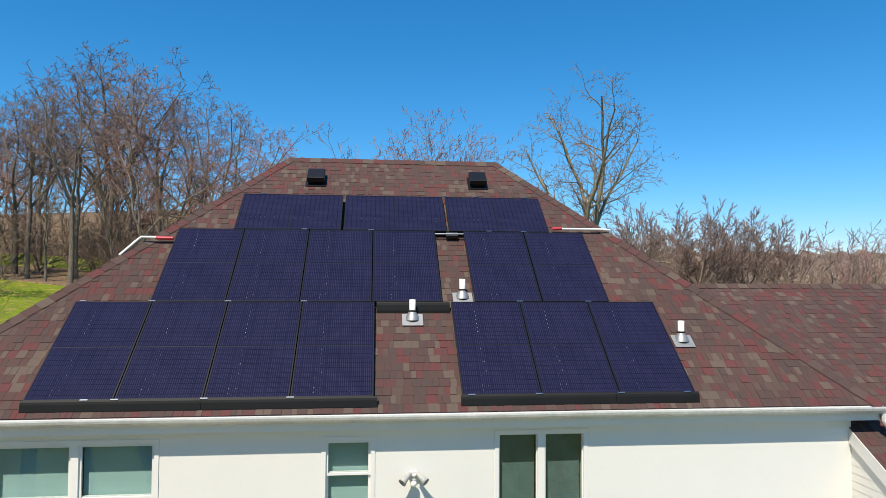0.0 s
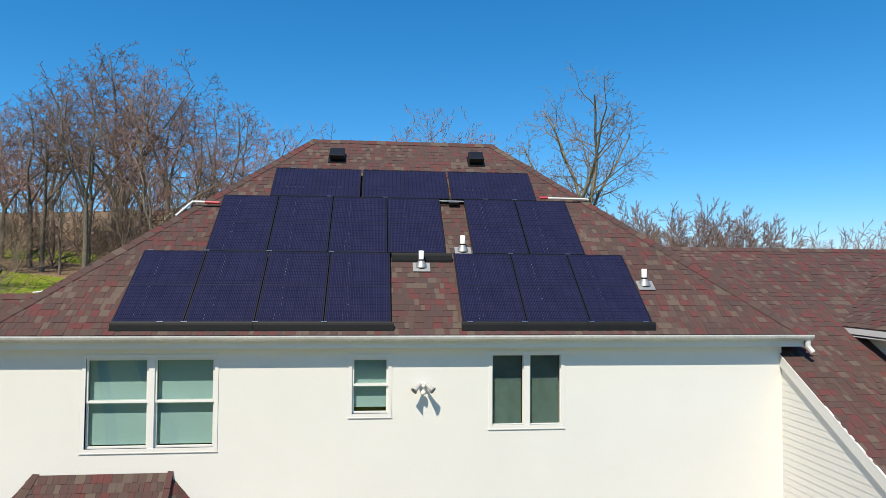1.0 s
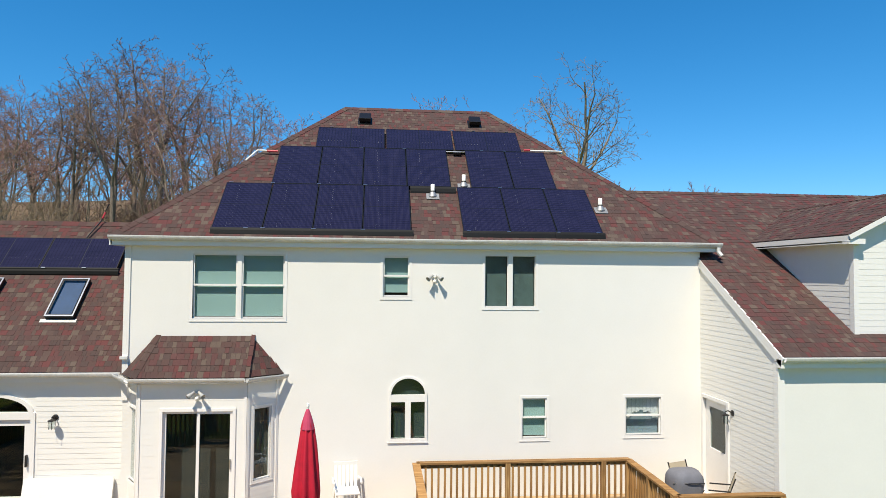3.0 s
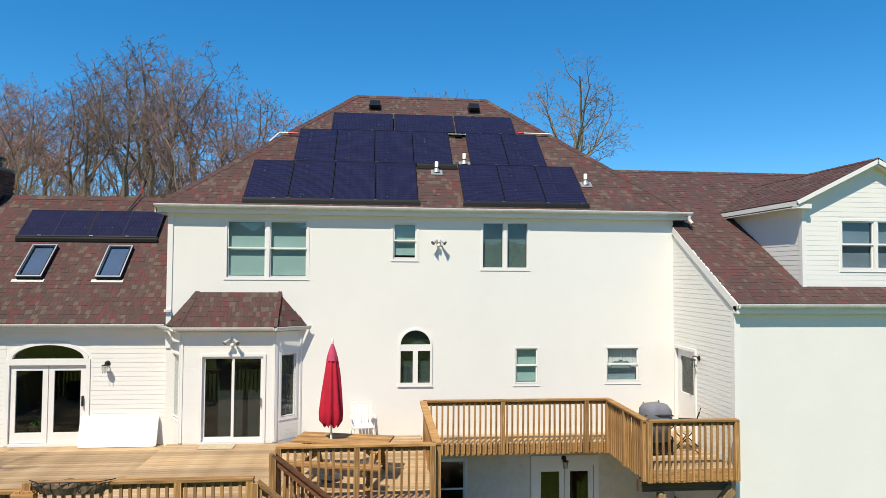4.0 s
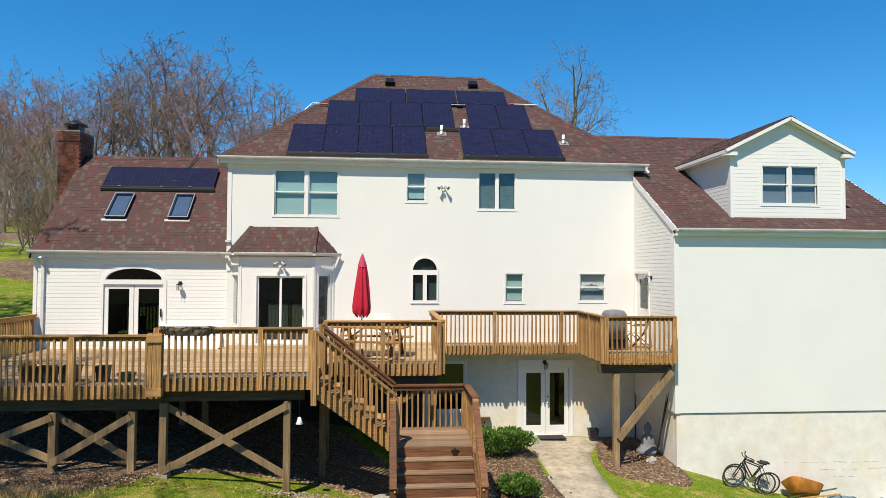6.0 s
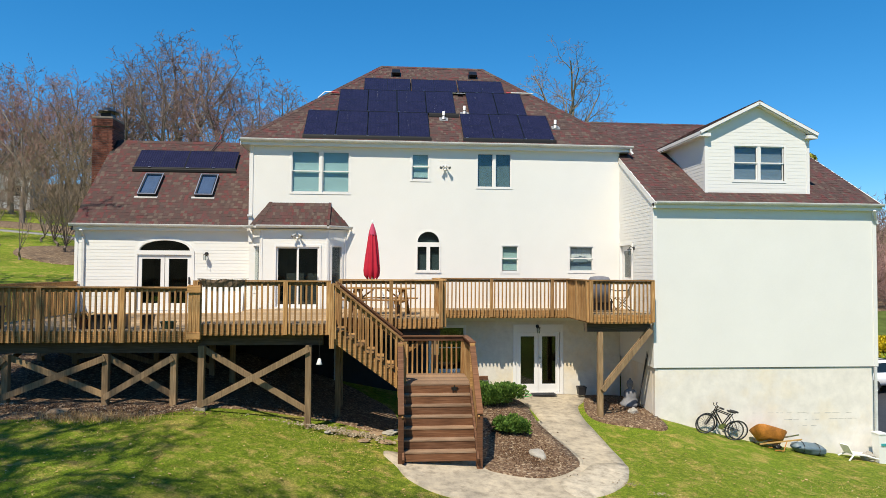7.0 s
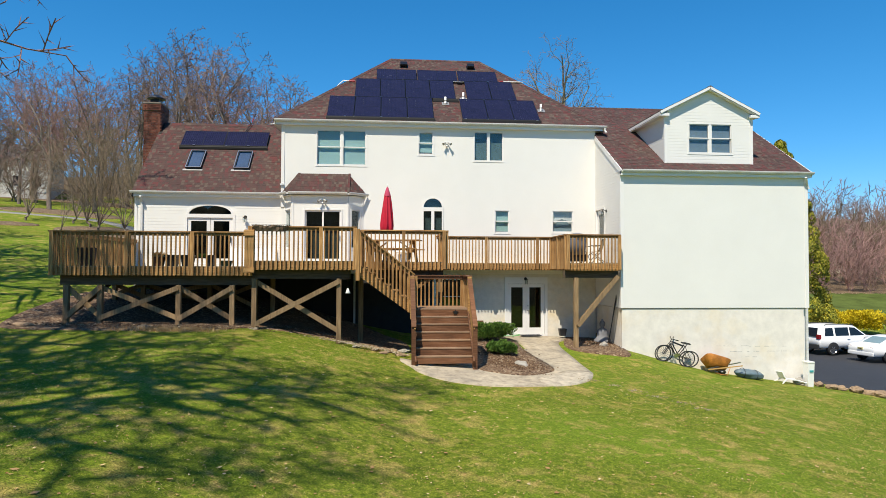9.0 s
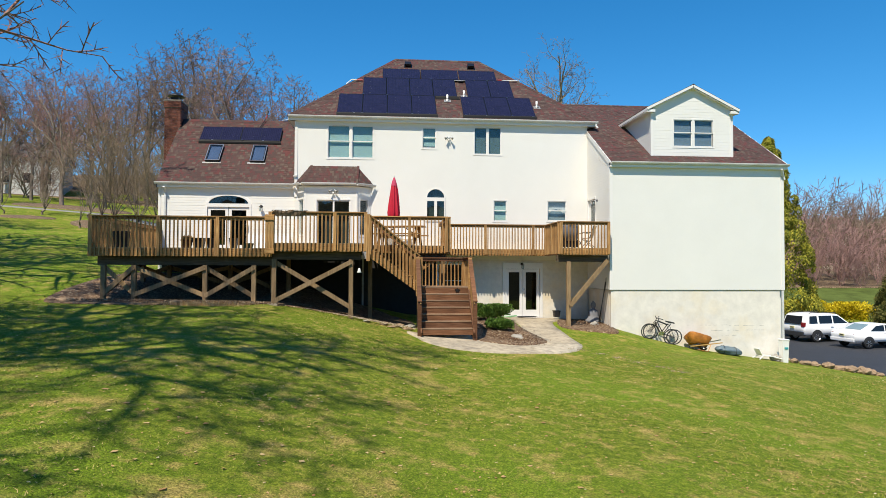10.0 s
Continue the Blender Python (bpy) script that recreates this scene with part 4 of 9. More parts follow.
DAPEX, DEAVE = (9.36, 9.385), 8.44
DEL, DER, DFRONT = 7.47, 11.25, -2.62
D_SLOPE = (DAPEX[1] - DEAVE) / (DAPEX[0] - DEL)
DWIN = (8.62, 10.24, 6.95, 8.01)


def dormer_limits(z):
    top = DAPEX[1] - 0.12
    r = (top - z) / D_SLOPE
    return (max(DX0 + 0.08, DAPEX[0] - r) - DX0, min(DX1 - 0.08, DAPEX[0] + r) - DX0)


bm = bmesh.new()
top = DAPEX[1] - 0.1
for poly in ([(DX0, 6.52), (DWIN[0], 6.52), (DWIN[0], 8.46), (DX0, 8.46)], [(DWIN[1], 6.52), (DX1, 6.52), (DX1, 8.46), (DWIN[1], 8.46)], [(DWIN[0], 6.52), (DWIN[1], 6.52), (DWIN[1], DWIN[2]), (DWIN[0], DWIN[2])],
             [(DWIN[0], DWIN[3]), (DWIN[1], DWIN[3]), (DWIN[1], 8.46), (DWIN[0], 8.46)], [(DX0, 8.46), (DX1, 8.46), (DAPEX[0], top)]):
    prism(bm, poly, 0.12, Matrix.Translation((0, DY, 0)))
wall_d = part("wall", bm, WHITE_SIDING, house)
clapboards(wall_d, (DX0, DY, 0), (1, 0, 0), FACE, 6.38, DAPEX[1] - 0.14, dormer_limits, [(DWIN[0] - 0.08 - DX0, DWIN[1] + 0.08 - DX0, DWIN[2] - 0.1, DWIN[3] + 0.08)], 0.005)
# dormer cloth is added, with the panes' sky reflection put into its grey-blue
window(Matrix.Translation((0, DY, 0)), *DWIN, [(DWIN[0], 9.385), (9.475, DWIN[1])], glass=GLASS, shade=1.0, cloth=plain("grey_blue_backing", (0.2, 0.26, 0.32), 0.9), label="white double-hung dormer window pair")
for x in (DX0 - 0.02, DX1 - 0.08):
    part("corner_trim", bm_box(x, x + 0.1, DY - 0.018, DY + 0.1, 6.5, 8.4), WHITE_TRIM, house)
for x, s in ((DX0, 1), (DX1, -1)):
    bm = bmesh.new()
    prism(bm, [(DY, 6.53), (0.35, garage_z(0.35)), (0.35, 8.46), (DY, 8.46)], 0.1, Matrix.Translation((x + (0.1 if s > 0 else 0), 0, 0)) @ pose(0, 0, 0, 0, 0, 90))
    w = part("wall", bm, WHITE_SIDING, house)
    if s > 0:
        clapboards(w, (x, DY, 0), (0, 1, 0), (-1, 0, 0), 6.6, 8.42, lambda z: (0.08, max(0.1, G_EAVE[0] + (z - G_EAVE[1]) / G_SLOPE - DY)))


# ---- roofs ----
TAB = 0.138
rng = random.Random(7)


class Plane:
    """A roof plane: eave point o, u along the eave, v up the slope; outline gives the ends along u at each v."""

    def __init__(self, o, u, v, outline):
        self.o, self.u, self.v = Vector(o), Vector(u).normalized(), Vector(v).normalized()
        self.n = self.u.cross(self.v).normalized()
        if self.n.z < 0:
            self.n = -self.n
        self.outline = outline

    def at(self, a, b, h=0.0):
        return self.o + self.u * a + self.v * b + self.n * h

    def flat(self, p):
        d = Vector(p) - self.o
        return d.dot(self.u), d.dot(self.v)


def by_points(eave_a, eave_b, top):
    """A plane from the two ends of its eave and the corners above, which need not reach the ends."""
    a, b = Vector(eave_a), Vector(eave_b)
    u = (b - a).normalized()
    t = Vector(top[0]) - a
    v = (t - u * t.dot(u)).normalized()
    pl = Plane(a, u, v, None)
    left = sorted([pl.flat(p) for p in [eave_a] + top[: len(top) // 2]], key=lambda q: q[1])
    right = sorted([pl.flat(p) for p in [eave_b] + top[len(top) // 2:]], key=lambda q: q[1])
    lv, lu, rv, ru = [q[1] for q in left], [q[0] for q in left], [q[1] for q in right], [q[0] for q in right]
    pl.height = max(lv[-1], rv[-1])
    pl.outline = lambda s: (float(np.interp(s, lv, lu)), float(np.interp(s, rv, ru)))
    pl.corners = [pl.at(lu[0], 0)] + [pl.at(ru[0], 0)] + [pl.at(x, y) for x, y in zip(ru[1:], rv[1:])] + [pl.at(x, y) for x, y in list(zip(lu, lv))[:0:-1]]
    return pl


TAB_FACES = [(0, 1, 2, 3), (4, 5, 1, 0), (0, 3, 7, 4), (5, 6, 2, 1)]


def tab_shape(a0, b0, a1, b1, v0, v1, h0, at):
    """The corners of one tab: a0..b0 along its butt edge, a1..b1 along its head."""
    return [at(a0, v0, h0), at(b0, v0, h0), at(b1, v1, 0.004), at(a1, v1, 0.004), at(a0, v0, 0), at(b0, v0, 0), at(b1, v1, 0), at(a1, v1, 0)]


def shingled(pl, roof, singles=None, keep=None):
    """Lays tabs over a plane, joined into one part; those that singles picks become pieces of their own."""
    verts, faces, own = [], [], []
    row, v0 = 0, 0.0
    while v0 < pl.height - 0.01:
        v1 = min(v0 + TAB, pl.height)
        (l0, r0), (l1, r1) = pl.outline(v0), pl.outline(v1)
        x = min(l0, l1) - rng.uniform(0, 0.25)
        end = max(r0, r1)
        while x < end:
            w = rng.choice((0.07, 0.085, 0.1, 0.12, 0.15))
            a0, b0, a1, b1 = max(x, l0), min(x + w - 0.003, r0), max(x, l1), min(x + w - 0.003, r1)
            h = rng.choice((0.004, 0.007, 0.011))
            if (b0 - a0 > 0.01 or b1 - a1 > 0.01) and b0 >= a0 - 0.2 and b1 >= a1 - 0.2 and (keep is None or keep(pl.at((a0 + b0) / 2, v0))):
                whole = abs(b0 - a0 - w + 0.003) < 1e-6 and abs(b1 - a1 - w + 0.003) < 1e-6
                if whole and singles and singles(pl.at(x + w / 2, v0 + TAB / 2)) and len(own) < 300:
                    own.append((x, v0, w, h, v1 - v0))
                else:
                    b0, b1 = max(a0, b0), max(a1, b1)
                    k = len(verts)
                    verts.extend(tuple(p) for p in tab_shape(a0, b0, a1, b1, v0, v1, h, pl.at))
                    faces.extend(tuple(k + i for i in f) for f in TAB_FACES)
            x += w
        v0 = v1
        row += 1
    ob = part("shingle_field", mesh_of("shingle_field", verts, faces, SHINGLE), None, roof, "mottled brown and red asphalt shingles")
    ob["kind"] = "stuff"
    return [(pl, *o) for o in own]


def slab(pl, thick=0.16, lift=-0.002):
    """The roof deck under the shingles."""
    bm = bmesh.new()
    top = [bm.verts.new(p + pl.n * lift) for p in pl.corners]
    low = [bm.verts.new(p - pl.n * thick) for p in pl.corners]
    bm.faces.new(top)
    bm.faces.new(low[::-1])
    for i in range(len(top)):
        j = (i + 1) % len(top)
        bm.faces.new((top[j], top[i], low[i], low[j]))
    return bm


def caps(roof, a, b, na, nb, width=0.15, step=0.2):
    """Overlapping cap shingles along a ridge or hip from a to b, between planes of normals na and nb."""
    a, b = Vector(a), Vector(b)
    d = (b - a).normalized()
    sa, sb = d.cross(na).normalized(), d.cross(nb).normalized()
    if sa.z > 0:
        sa = -sa
    if sb.z > 0:
        sb = -sb
    up = (Vector(na) + Vector(nb)).normalized()
    n = int((b - a).length / step)
    verts, faces = [], []
    for i in range(n):
        p, q = a + (b - a) * (i / n), a + (b - a) * ((i + 1.25) / n)
        h0, h1 = 0.02, 0.01
        k = len(verts)
        wid = width * rng.uniform(0.94, 1.04)
        for pt, h in ((p, h0), (q, h1)):
            verts += [tuple(pt + sa * wid + Vector(na) * h), tuple(pt + up * (h + 0.005)), tuple(pt + sb * wid + Vector(nb) * h)]
        verts += [tuple(p + sa * wid), tuple(p), tuple(p + sb * wid)]
        faces += [(k, k + 1, k + 4, k + 3), (k + 1, k + 2, k + 5, k + 4), (k, k + 6, k + 7, k + 1), (k + 1, k + 7, k + 8, k + 2)]
    ob = part("ridge_cap", mesh_of("ridge_cap", verts, faces, SHINGLE), None, roof, "overlapping cap shingles")
    ob["kind"] = "stuff"


EZ, RZ = 8.37, 12.365
EL, ER, EF, EB = -6.78, 6.22, -0.16, 9.4
RL, RR = Vector((-2.33, 4.62, RZ)), Vector((1.79, 4.62, RZ))
main_front = by_points((EL, EF, EZ), (ER, EF, EZ), [RL, RR])
main_right = by_points((ER, EF, EZ), (ER, EB, EZ), [RR, RR])
main_left = by_points((EL, EB, EZ), (EL, EF, EZ), [RL, RL])
main_back = by_points((ER, EB, EZ), (EL, EB, EZ), [RR, RL])
garage_front = by_points((5.84, *G_EAVE), (12.98, *G_EAVE), [(5.84, 0.4, garage_z(0.4)), (4.3, 3.1, garage_z(3.1)), (12.98, 0.4, garage_z(0.4)), (12.98, 3.1, garage_z(3.1))])
garage_back = by_points((12.98, 9.37, G_EAVE[1]), (4.3, 9.37, G_EAVE[1]), [(12.98, 3.1, garage_z(3.1)), (4.3, 3.1, garage_z(3.1))])
left_front = by_points((-12.1, 0.09, 5.56), (-6.5, 0.09, 5.56), [(-12.1, 3.35, 8.87), (-6.5, 3.35, 8.87)])
left_back = by_points((-6.5, 6.61, 5.56), (-12.1, 6.61, 5.56), [(-6.5, 3.35, 8.87), (-12.1, 3.35, 8.87)])
DBACK = G_EAVE[0] + (DAPEX[1] - G_EAVE[1]) / G_SLOPE
DE_BACK = G_EAVE[0] + (DEAVE - G_EAVE[1]) / G_SLOPE
dormer_left = by_points((DEL, DE_BACK + 0.1, DEAVE), (DEL, DFRONT, DEAVE), [(DAPEX[0], DBACK + 0.1, DAPEX[1]), (DAPEX[0], DFRONT, DAPEX[1])])
dormer_right = by_points((DER, DFRONT, DEAVE), (DER, DE_BACK + 0.1, DEAVE), [(DAPEX[0], DFRONT, DAPEX[1]), (DAPEX[0], DBACK + 0.1, DAPEX[1])])
BR0, BR1 = (-5.86, 0.0, 6.31), (-3.95, 0.0, 6.31)
bay_front = by_points((-6.12, -0.58, 5.53), (-3.96, -0.58, 5.53), [BR0, BR1])
bay_right = by_points((-3.96, -0.58, 5.53), (-3.26, -0.02, 5.53), [BR1, BR1])
bay_left = by_points((-6.6, 0.09, 5.53), (-6.12, -0.58, 5.53), [BR0, BR0])

roofs = {}
for name, planes, label in (("main", (main_front, main_right, main_left, main_back), "hipped roof of mottled reddish-brown shingles"), ("garage", (garage_front, garage_back), "gabled wing roof of reddish-brown shingles"),
                            ("left", (left_front, left_back), "steep lower wing roof of dark reddish shingles"), ("dormer", (dormer_left, dormer_right), "small dormer roof of reddish-brown shingles"), ("bay", (bay_front, bay_right, bay_left), "small hipped bay roof of reddish shingles")):
    bm = bmesh.new()
    for pl in planes:
        one = slab(pl, 0.06 if name in ("bay", "dormer") else 0.14)
        tmp = bpy.data.meshes.new("tmp")
        one.to_mesh(tmp)
        one.free()
        bm.from_mesh(tmp)
        bpy.data.meshes.remove(tmp)
    roofs[name] = part("roof", bm, ROOF_FELT, house, label)


def outside_main(p):
    inside = p.z > EZ - 0.05 and all((p - pl.o).dot(pl.n) < -0.01 for pl in (main_front, main_right, main_left, main_back))
    return not inside


def outside_dormer(p):
    return not (DX0 + 0.15 < p.x < DX1 - 0.15 and p.y > DY + 0.1 and p.z < DAPEX[1] - 0.2 - abs(p.x - DAPEX[0]) * D_SLOPE)


own_tabs = shingled(main_front, roofs["main"], lambda p: -0.62 < p.x < 0.5 and p.y < 1.3 or 0.42 < p.x < 0.86 and p.y < 2.55 or p.y > 3.45 and -2.0 < p.x < 1.6 or p.y < -0.12)
for pl in (main_right, main_left, main_back):
    shingled(pl, roofs["main"])
shingled(garage_front, roofs["garage"], keep=lambda p: outside_main(p) and outside_dormer(p))
shingled(garage_back, roofs["garage"], keep=outside_main)
shingled(left_front, roofs["left"])
shingled(left_back, roofs["left"])
for pl in (dormer_left, dormer_right):
    shingled(pl, roofs["dormer"], keep=lambda p: p.z > garage_z(p.y) - 0.02)
for pl in (bay_front, bay_right, bay_left):
    shingled(pl, roofs["bay"])
caps(roofs["main"], RL, RR, main_front.n, main_back.n)
caps(roofs["main"], (EL, EF, EZ), RL, main_front.n, main_left.n)
caps(roofs["main"], (ER, EF, EZ), RR, main_front.n, main_right.n)
caps(roofs["garage"], (4.4, 3.1, garage_z(3.1)), (12.98, 3.1, garage_z(3.1)), garage_front.n, garage_back.n)
caps(roofs["left"], (-12.1, 3.35, 8.87), (-6.5, 3.35, 8.87), left_front.n, left_back.n)
caps(roofs["dormer"], (DAPEX[0], DFRONT, DAPEX[1]), (DAPEX[0], DBACK, DAPEX[1]), dormer_left.n, dormer_right.n, 0.12)
caps(roofs["bay"], (-3.96, -0.58, 5.53), BR1, bay_front.n, bay_right.n, 0.09)
caps(roofs["bay"], (-6.12, -0.58, 5.53), BR0, bay_front.n, bay_left.n, 0.09)


def gutter(a, b, out, label="white aluminium gutter"):
    """A K-shaped gutter along an eave, with joints and a sag of its own."""
    a, b, out = Vector(a), Vector(b), Vector(out)
    prof = [(0.0, -0.02), (0.0, -0.095), (0.06, -0.095), (0.07, -0.075), (0.1, -0.05), (0.11, -0.02), (0.11, 0.0), (0.1, 0.0), (0.097, -0.04), (0.05, -0.08), (0.01, -0.08), (0.01, -0.02)]
    bm = bmesh.new()
    n = max(2, int((b - a).length / 0.8))
    rings = []
    for i in range(n + 1):
        p = a + (b - a) * (i / n)
        wob = 0.012 * noise.noise(p * 1.3)
        rings.append([bm.verts.new(p + out * x + Vector((0, 0, z + wob))) for x, z in prof])
    for ra, rb in zip(rings, rings[1:]):
        for k in range(len(prof)):
            j = (k + 1) % len(prof)
            bm.faces.new((ra[k], ra[j], rb[j], rb[k]))
    bm.faces.new(rings[0])
    bm.faces.new(rings[-1][::-1])
    g = part("gutter", bm, GUTTER_WHITE, house, label)
    return g


def soffit(x0, x1, y0, y1, z, fascia_y, side=-1):
    bm = bmesh.new()
    box(bm, x0, x1, y0, y1, z, z + 0.02)
    part("soffit", bm, SOFFIT, house)
    part("fascia", bm_box(x0, x1, fascia_y - 0.01, fascia_y + 0.012, z - 0.002, z + 0.19), WHITE_TRIM, house)


soffit(EL + 0.05, ER - 0.05, EF + 0.02, -0.002, EZ - 0.2, EF + 0.012)
gutter((EL, EF + 0.0, EZ + 0.0), (ER + 0.06, EF, EZ + 0.0), (0, -1, 0))
part("soffit", bm_box(X0 - 0.3, X0, EF + 0.05, 9.3, EZ - 0.2, EZ - 0.18), SOFFIT, house)
part("fascia", bm_box(EL - 0.005, EL + 0.02, EF, EB, EZ - 0.2, EZ), SOFFIT, house)
part("soffit", bm_box(X1 + 0.02, ER - 0.02, EF + 0.05, 9.3, EZ - 0.2, EZ - 0.18), SOFFIT, house)
part("fascia", bm_box(ER - 0.02, ER + 0.005, EF, EB, EZ - 0.2, EZ), SOFFIT, house)
bm = bmesh.new()
tube(bm, [(ER - 0.02, EF - 0.05, EZ - 0.1), (ER - 0.02, EF - 0.05, EZ - 0.2), (ER + 0.03, EF - 0.1, EZ - 0.29)], 0.045, 8)
part("gutter_outlet", bm, GUTTER_WHITE, house, "white outlet elbow")
soffit(5.84, 12.96, G_EAVE[0] + 0.02, GY, G_EAVE[1] - 0.2, G_EAVE[0] + 0.012)
gutter((5.87, *G_EAVE), (13.02, *G_EAVE), (0, -1, 0))
soffit(-12.08, -6.52, 0.12, LW, 5.36, 0.102)
gutter((-12.14, 0.08, 5.57), (-6.6, 0.08, 5.55), (0, -1, 0))
gutter((-6.16, -0.59, 5.53), (-3.94, -0.59, 5.53), (0, -1, 0))
gutter((-6.64, 0.06, 5.53), (-6.16, -0.62, 5.53), Vector((-0.79, -0.61, 0)).normalized())
gutter((-3.93, -0.6, 5.53), (-3.22, -0.04, 5.53), Vector((0.7, -0.71, 0)).normalized())
bm = bmesh.new()
bm.faces.new([bm.verts.new(p) for p in ((-6.6, 0.2, 5.41), (-6.11, -0.57, 5.41), (-3.96, -0.57, 5.41), (-3.27, 0.0, 5.41), (-6.5, 0.2, 5.41))])
part("soffit", bm, SOFFIT, house)
# rakes
for x in (5.845, 12.97):
    bm = bmesh.new()
    a, b = Vector((x, G_EAVE[0] - 0.02, G_EAVE[1] - 0.1)), Vector((x, 0.35 if x < 6 else 3.1, garage_z(0.35 if x < 6 else 3.1) - 0.1))
    beam(bm, a, b, 0.03, 0.17)
    part("rake_board", bm, WHITE_TRIM, house)
bm = bmesh.new()
beam(bm, (5.865, G_EAVE[0] + 0.05, G_EAVE[1] - 0.16), (5.865, 0.3, garage_z(0.3) - 0.16), 0.025, 0.015)
part("soffit", bm, SOFFIT, house)
bm = bmesh.new()
box(bm, 5.83, 5.88, -3.0, -2.86, 6.0, 6.15)
part("eave_return", bm, WHITE_TRIM, house)
for s, ex in ((-1, DEL), (1, DER)):
    bm = bmesh.new()
    beam(bm, (ex, DFRONT + 0.01, DEAVE - 0.06), (DAPEX[0], DFRONT + 0.01, DAPEX[1] - 0.06), 0.03, 0.09)
    part("rake_board", bm, WHITE_TRIM, house)
    bm = bmesh.new()
    beam(bm, (ex, DFRONT + 0.11, DEAVE - 0.13), (DAPEX[0], DFRONT + 0.11, DAPEX[1] - 0.13), 0.18, 0.015)
    part("soffit", bm, WHITE_TRIM, house)
    bm = bmesh.new()
    beam(bm, (ex + s * -0.012, DFRONT + 0.03, DEAVE - 0.07), (ex + s * -0.012, DE_BACK, DEAVE - 0.07), 0.025, 0.1)
    part("fascia", bm, WHITE_TRIM, house)
    part("eave_return", bm_box(min(ex, ex - s * 0.34), max(ex, ex - s * 0.34), DFRONT + 0.03, DY - 0.002, DEAVE - 0.18, DEAVE - 0.08), WHITE_TRIM, house)
    part("soffit", bm_box(min(ex, ex - s * 0.24), max(ex, ex - s * 0.24), DY, DE_BACK - 0.2, DEAVE - 0.165, DEAVE - 0.15), WHITE_TRIM, house)
bm = bmesh.new()
beam(bm, (-12.06, 0.02, 5.36), (-12.06, 3.35, 8.66), 0.03, 0.1)
part("rake_board", bm, BRONZE, house, "dark metal rake edge")


def downspout(pts, label="white downspout"):
    bm = bmesh.new()
    for a, b in zip(pts, pts[1:]):
        beam(bm, a, b, 0.075, 0.06, (0, 1, 0) if abs(Vector(b).z - Vector(a).z) > 0.5 else (0, 0, 1))
    return part("downspout", bm, GUTTER_WHITE, house, label)


downspout([(-11.76, 0.0, 5.45), (-11.76, 0.0, 5.36), (-11.76, 0.2, 5.16), (-11.76, 0.2, 2.72)])
downspout([(12.7, -3.06, 6.08), (12.7, -3.06, 6.0), (12.86, -2.9, 5.72), (12.9, -2.9, 5.6)])
downspout([(12.8, -2.86, 1.25), (12.8, -2.86, -1.2)], "white downspout at the foundation corner")
downspout([(-3.68, -0.06, 2.6), (-3.68, -0.06, 0.4)], "white drain pipe on the basement wall under the deck")
bm = bmesh.new()
beam(bm, (-6.55, -0.06, 5.87), (-6.4, -0.06, 5.87), 0.06, 0.06)
part("gutter_outlet", bm, GUTTER_WHITE, house)

# ---- chimney ----
chimney = thing("chimney", "red brick chimney with a metal cap beside the wing gable", "chimney", at=(-12.35, 3.35, 1.2))
CX0, CX1, CY0, CY1, CTOP = -12.72, -12.04, 2.85, 3.85, 9.6
core = part("mortar_core", bm_box(CX0 + 0.012, CX1 - 0.012, CY0 + 0.012, CY1 - 0.012, 1.0, CTOP), MORTAR, chimney)
core.data.transform(Matrix.Translation(-Vector((-12.35, 3.35, 1.2))))
BRICK_ME = {w: finish(bm_box(0, w, 0, 0.09, 0, 0.058), "brick", BRICK) for w in (0.2, 0.095, 0.15)}
base = Vector((-12.35, 3.35, 1.2))


def brick_face(o, d, width, z0, z1):
    """Courses of brick along one face, each brick an object of its own."""
    rows = int((z1 - z0) / 0.068)
    rz = math.degrees(math.atan2(d[1], d[0]))
    for r in range(rows):
        x = 0.0 if r % 2 else -0.1
        z = z0 + r * 0.068
        while x < width - 0.02:
            a, b = max(0.0, x), min(width, x + 0.2)
            w = min(BRICK_ME, key=lambda q: abs(q - (b - a)))
            ob = new("brick", BRICK_ME[w])
            ob.parent = chimney
            p = Vector(o) + Vector((d[0], d[1], 0)) * a + Vector((0, 0, z)) - base
            ob.matrix_basis = pose(*p, 0, 0, rz) @ Matrix.Translation((0, -0.002 + 0.004 * rng.random(), 0))
            x += 0.21


brick_face((CX0, CY0, 0), (1, 0), CX1 - CX0, 6.9, 9.3)
brick_face((CX1, CY0, 0), (0, 1), CY1 - CY0, 7.6, 9.3)
brick_face((CX0 - 0.03, CY0 - 0.03, 0), (1, 0), CX1 - CX0 + 0.06, 9.3, 9.6)
brick_face((CX1 + 0.03, CY0 - 0.03, 0), (0, 1), CY1 - CY0 + 0.06, 9.3, 9.6)
bm = bmesh.new()
box(bm, CX0 - 0.02, CX1 + 0.02, CY0 - 0.02, CY1 + 0.02, CTOP, CTOP + 0.05)
ob = part("crown", bm, MORTAR, chimney, "mortar crown")
ob.data.transform(Matrix.Translation(-base))
bm = bmesh.new()
box(bm, -12.55, -12.2, 3.1, 3.55, CTOP + 0.05, CTOP + 0.24)
lathe(bm, [(0.0, 0.52), (0.08, 0.5), (0.2, 0.42), (0.36, 0.34), (0.37, 0.31), (0.3, 0.31), (0.0, 0.36)], 20, (-12.37, 3.32, CTOP - 0.02))
for qx in (-12.5, -12.24):
    for qy in (3.15, 3.5):
        tube(bm, [(qx, qy, CTOP + 0.22), (qx, qy, CTOP + 0.33)], 0.012, 6)
ob = part("chimney_cap", bm, BRONZE, chimney, "round dark metal chimney cap")
ob.data.transform(Matrix.Translation(-base))
bm = bmesh.new()
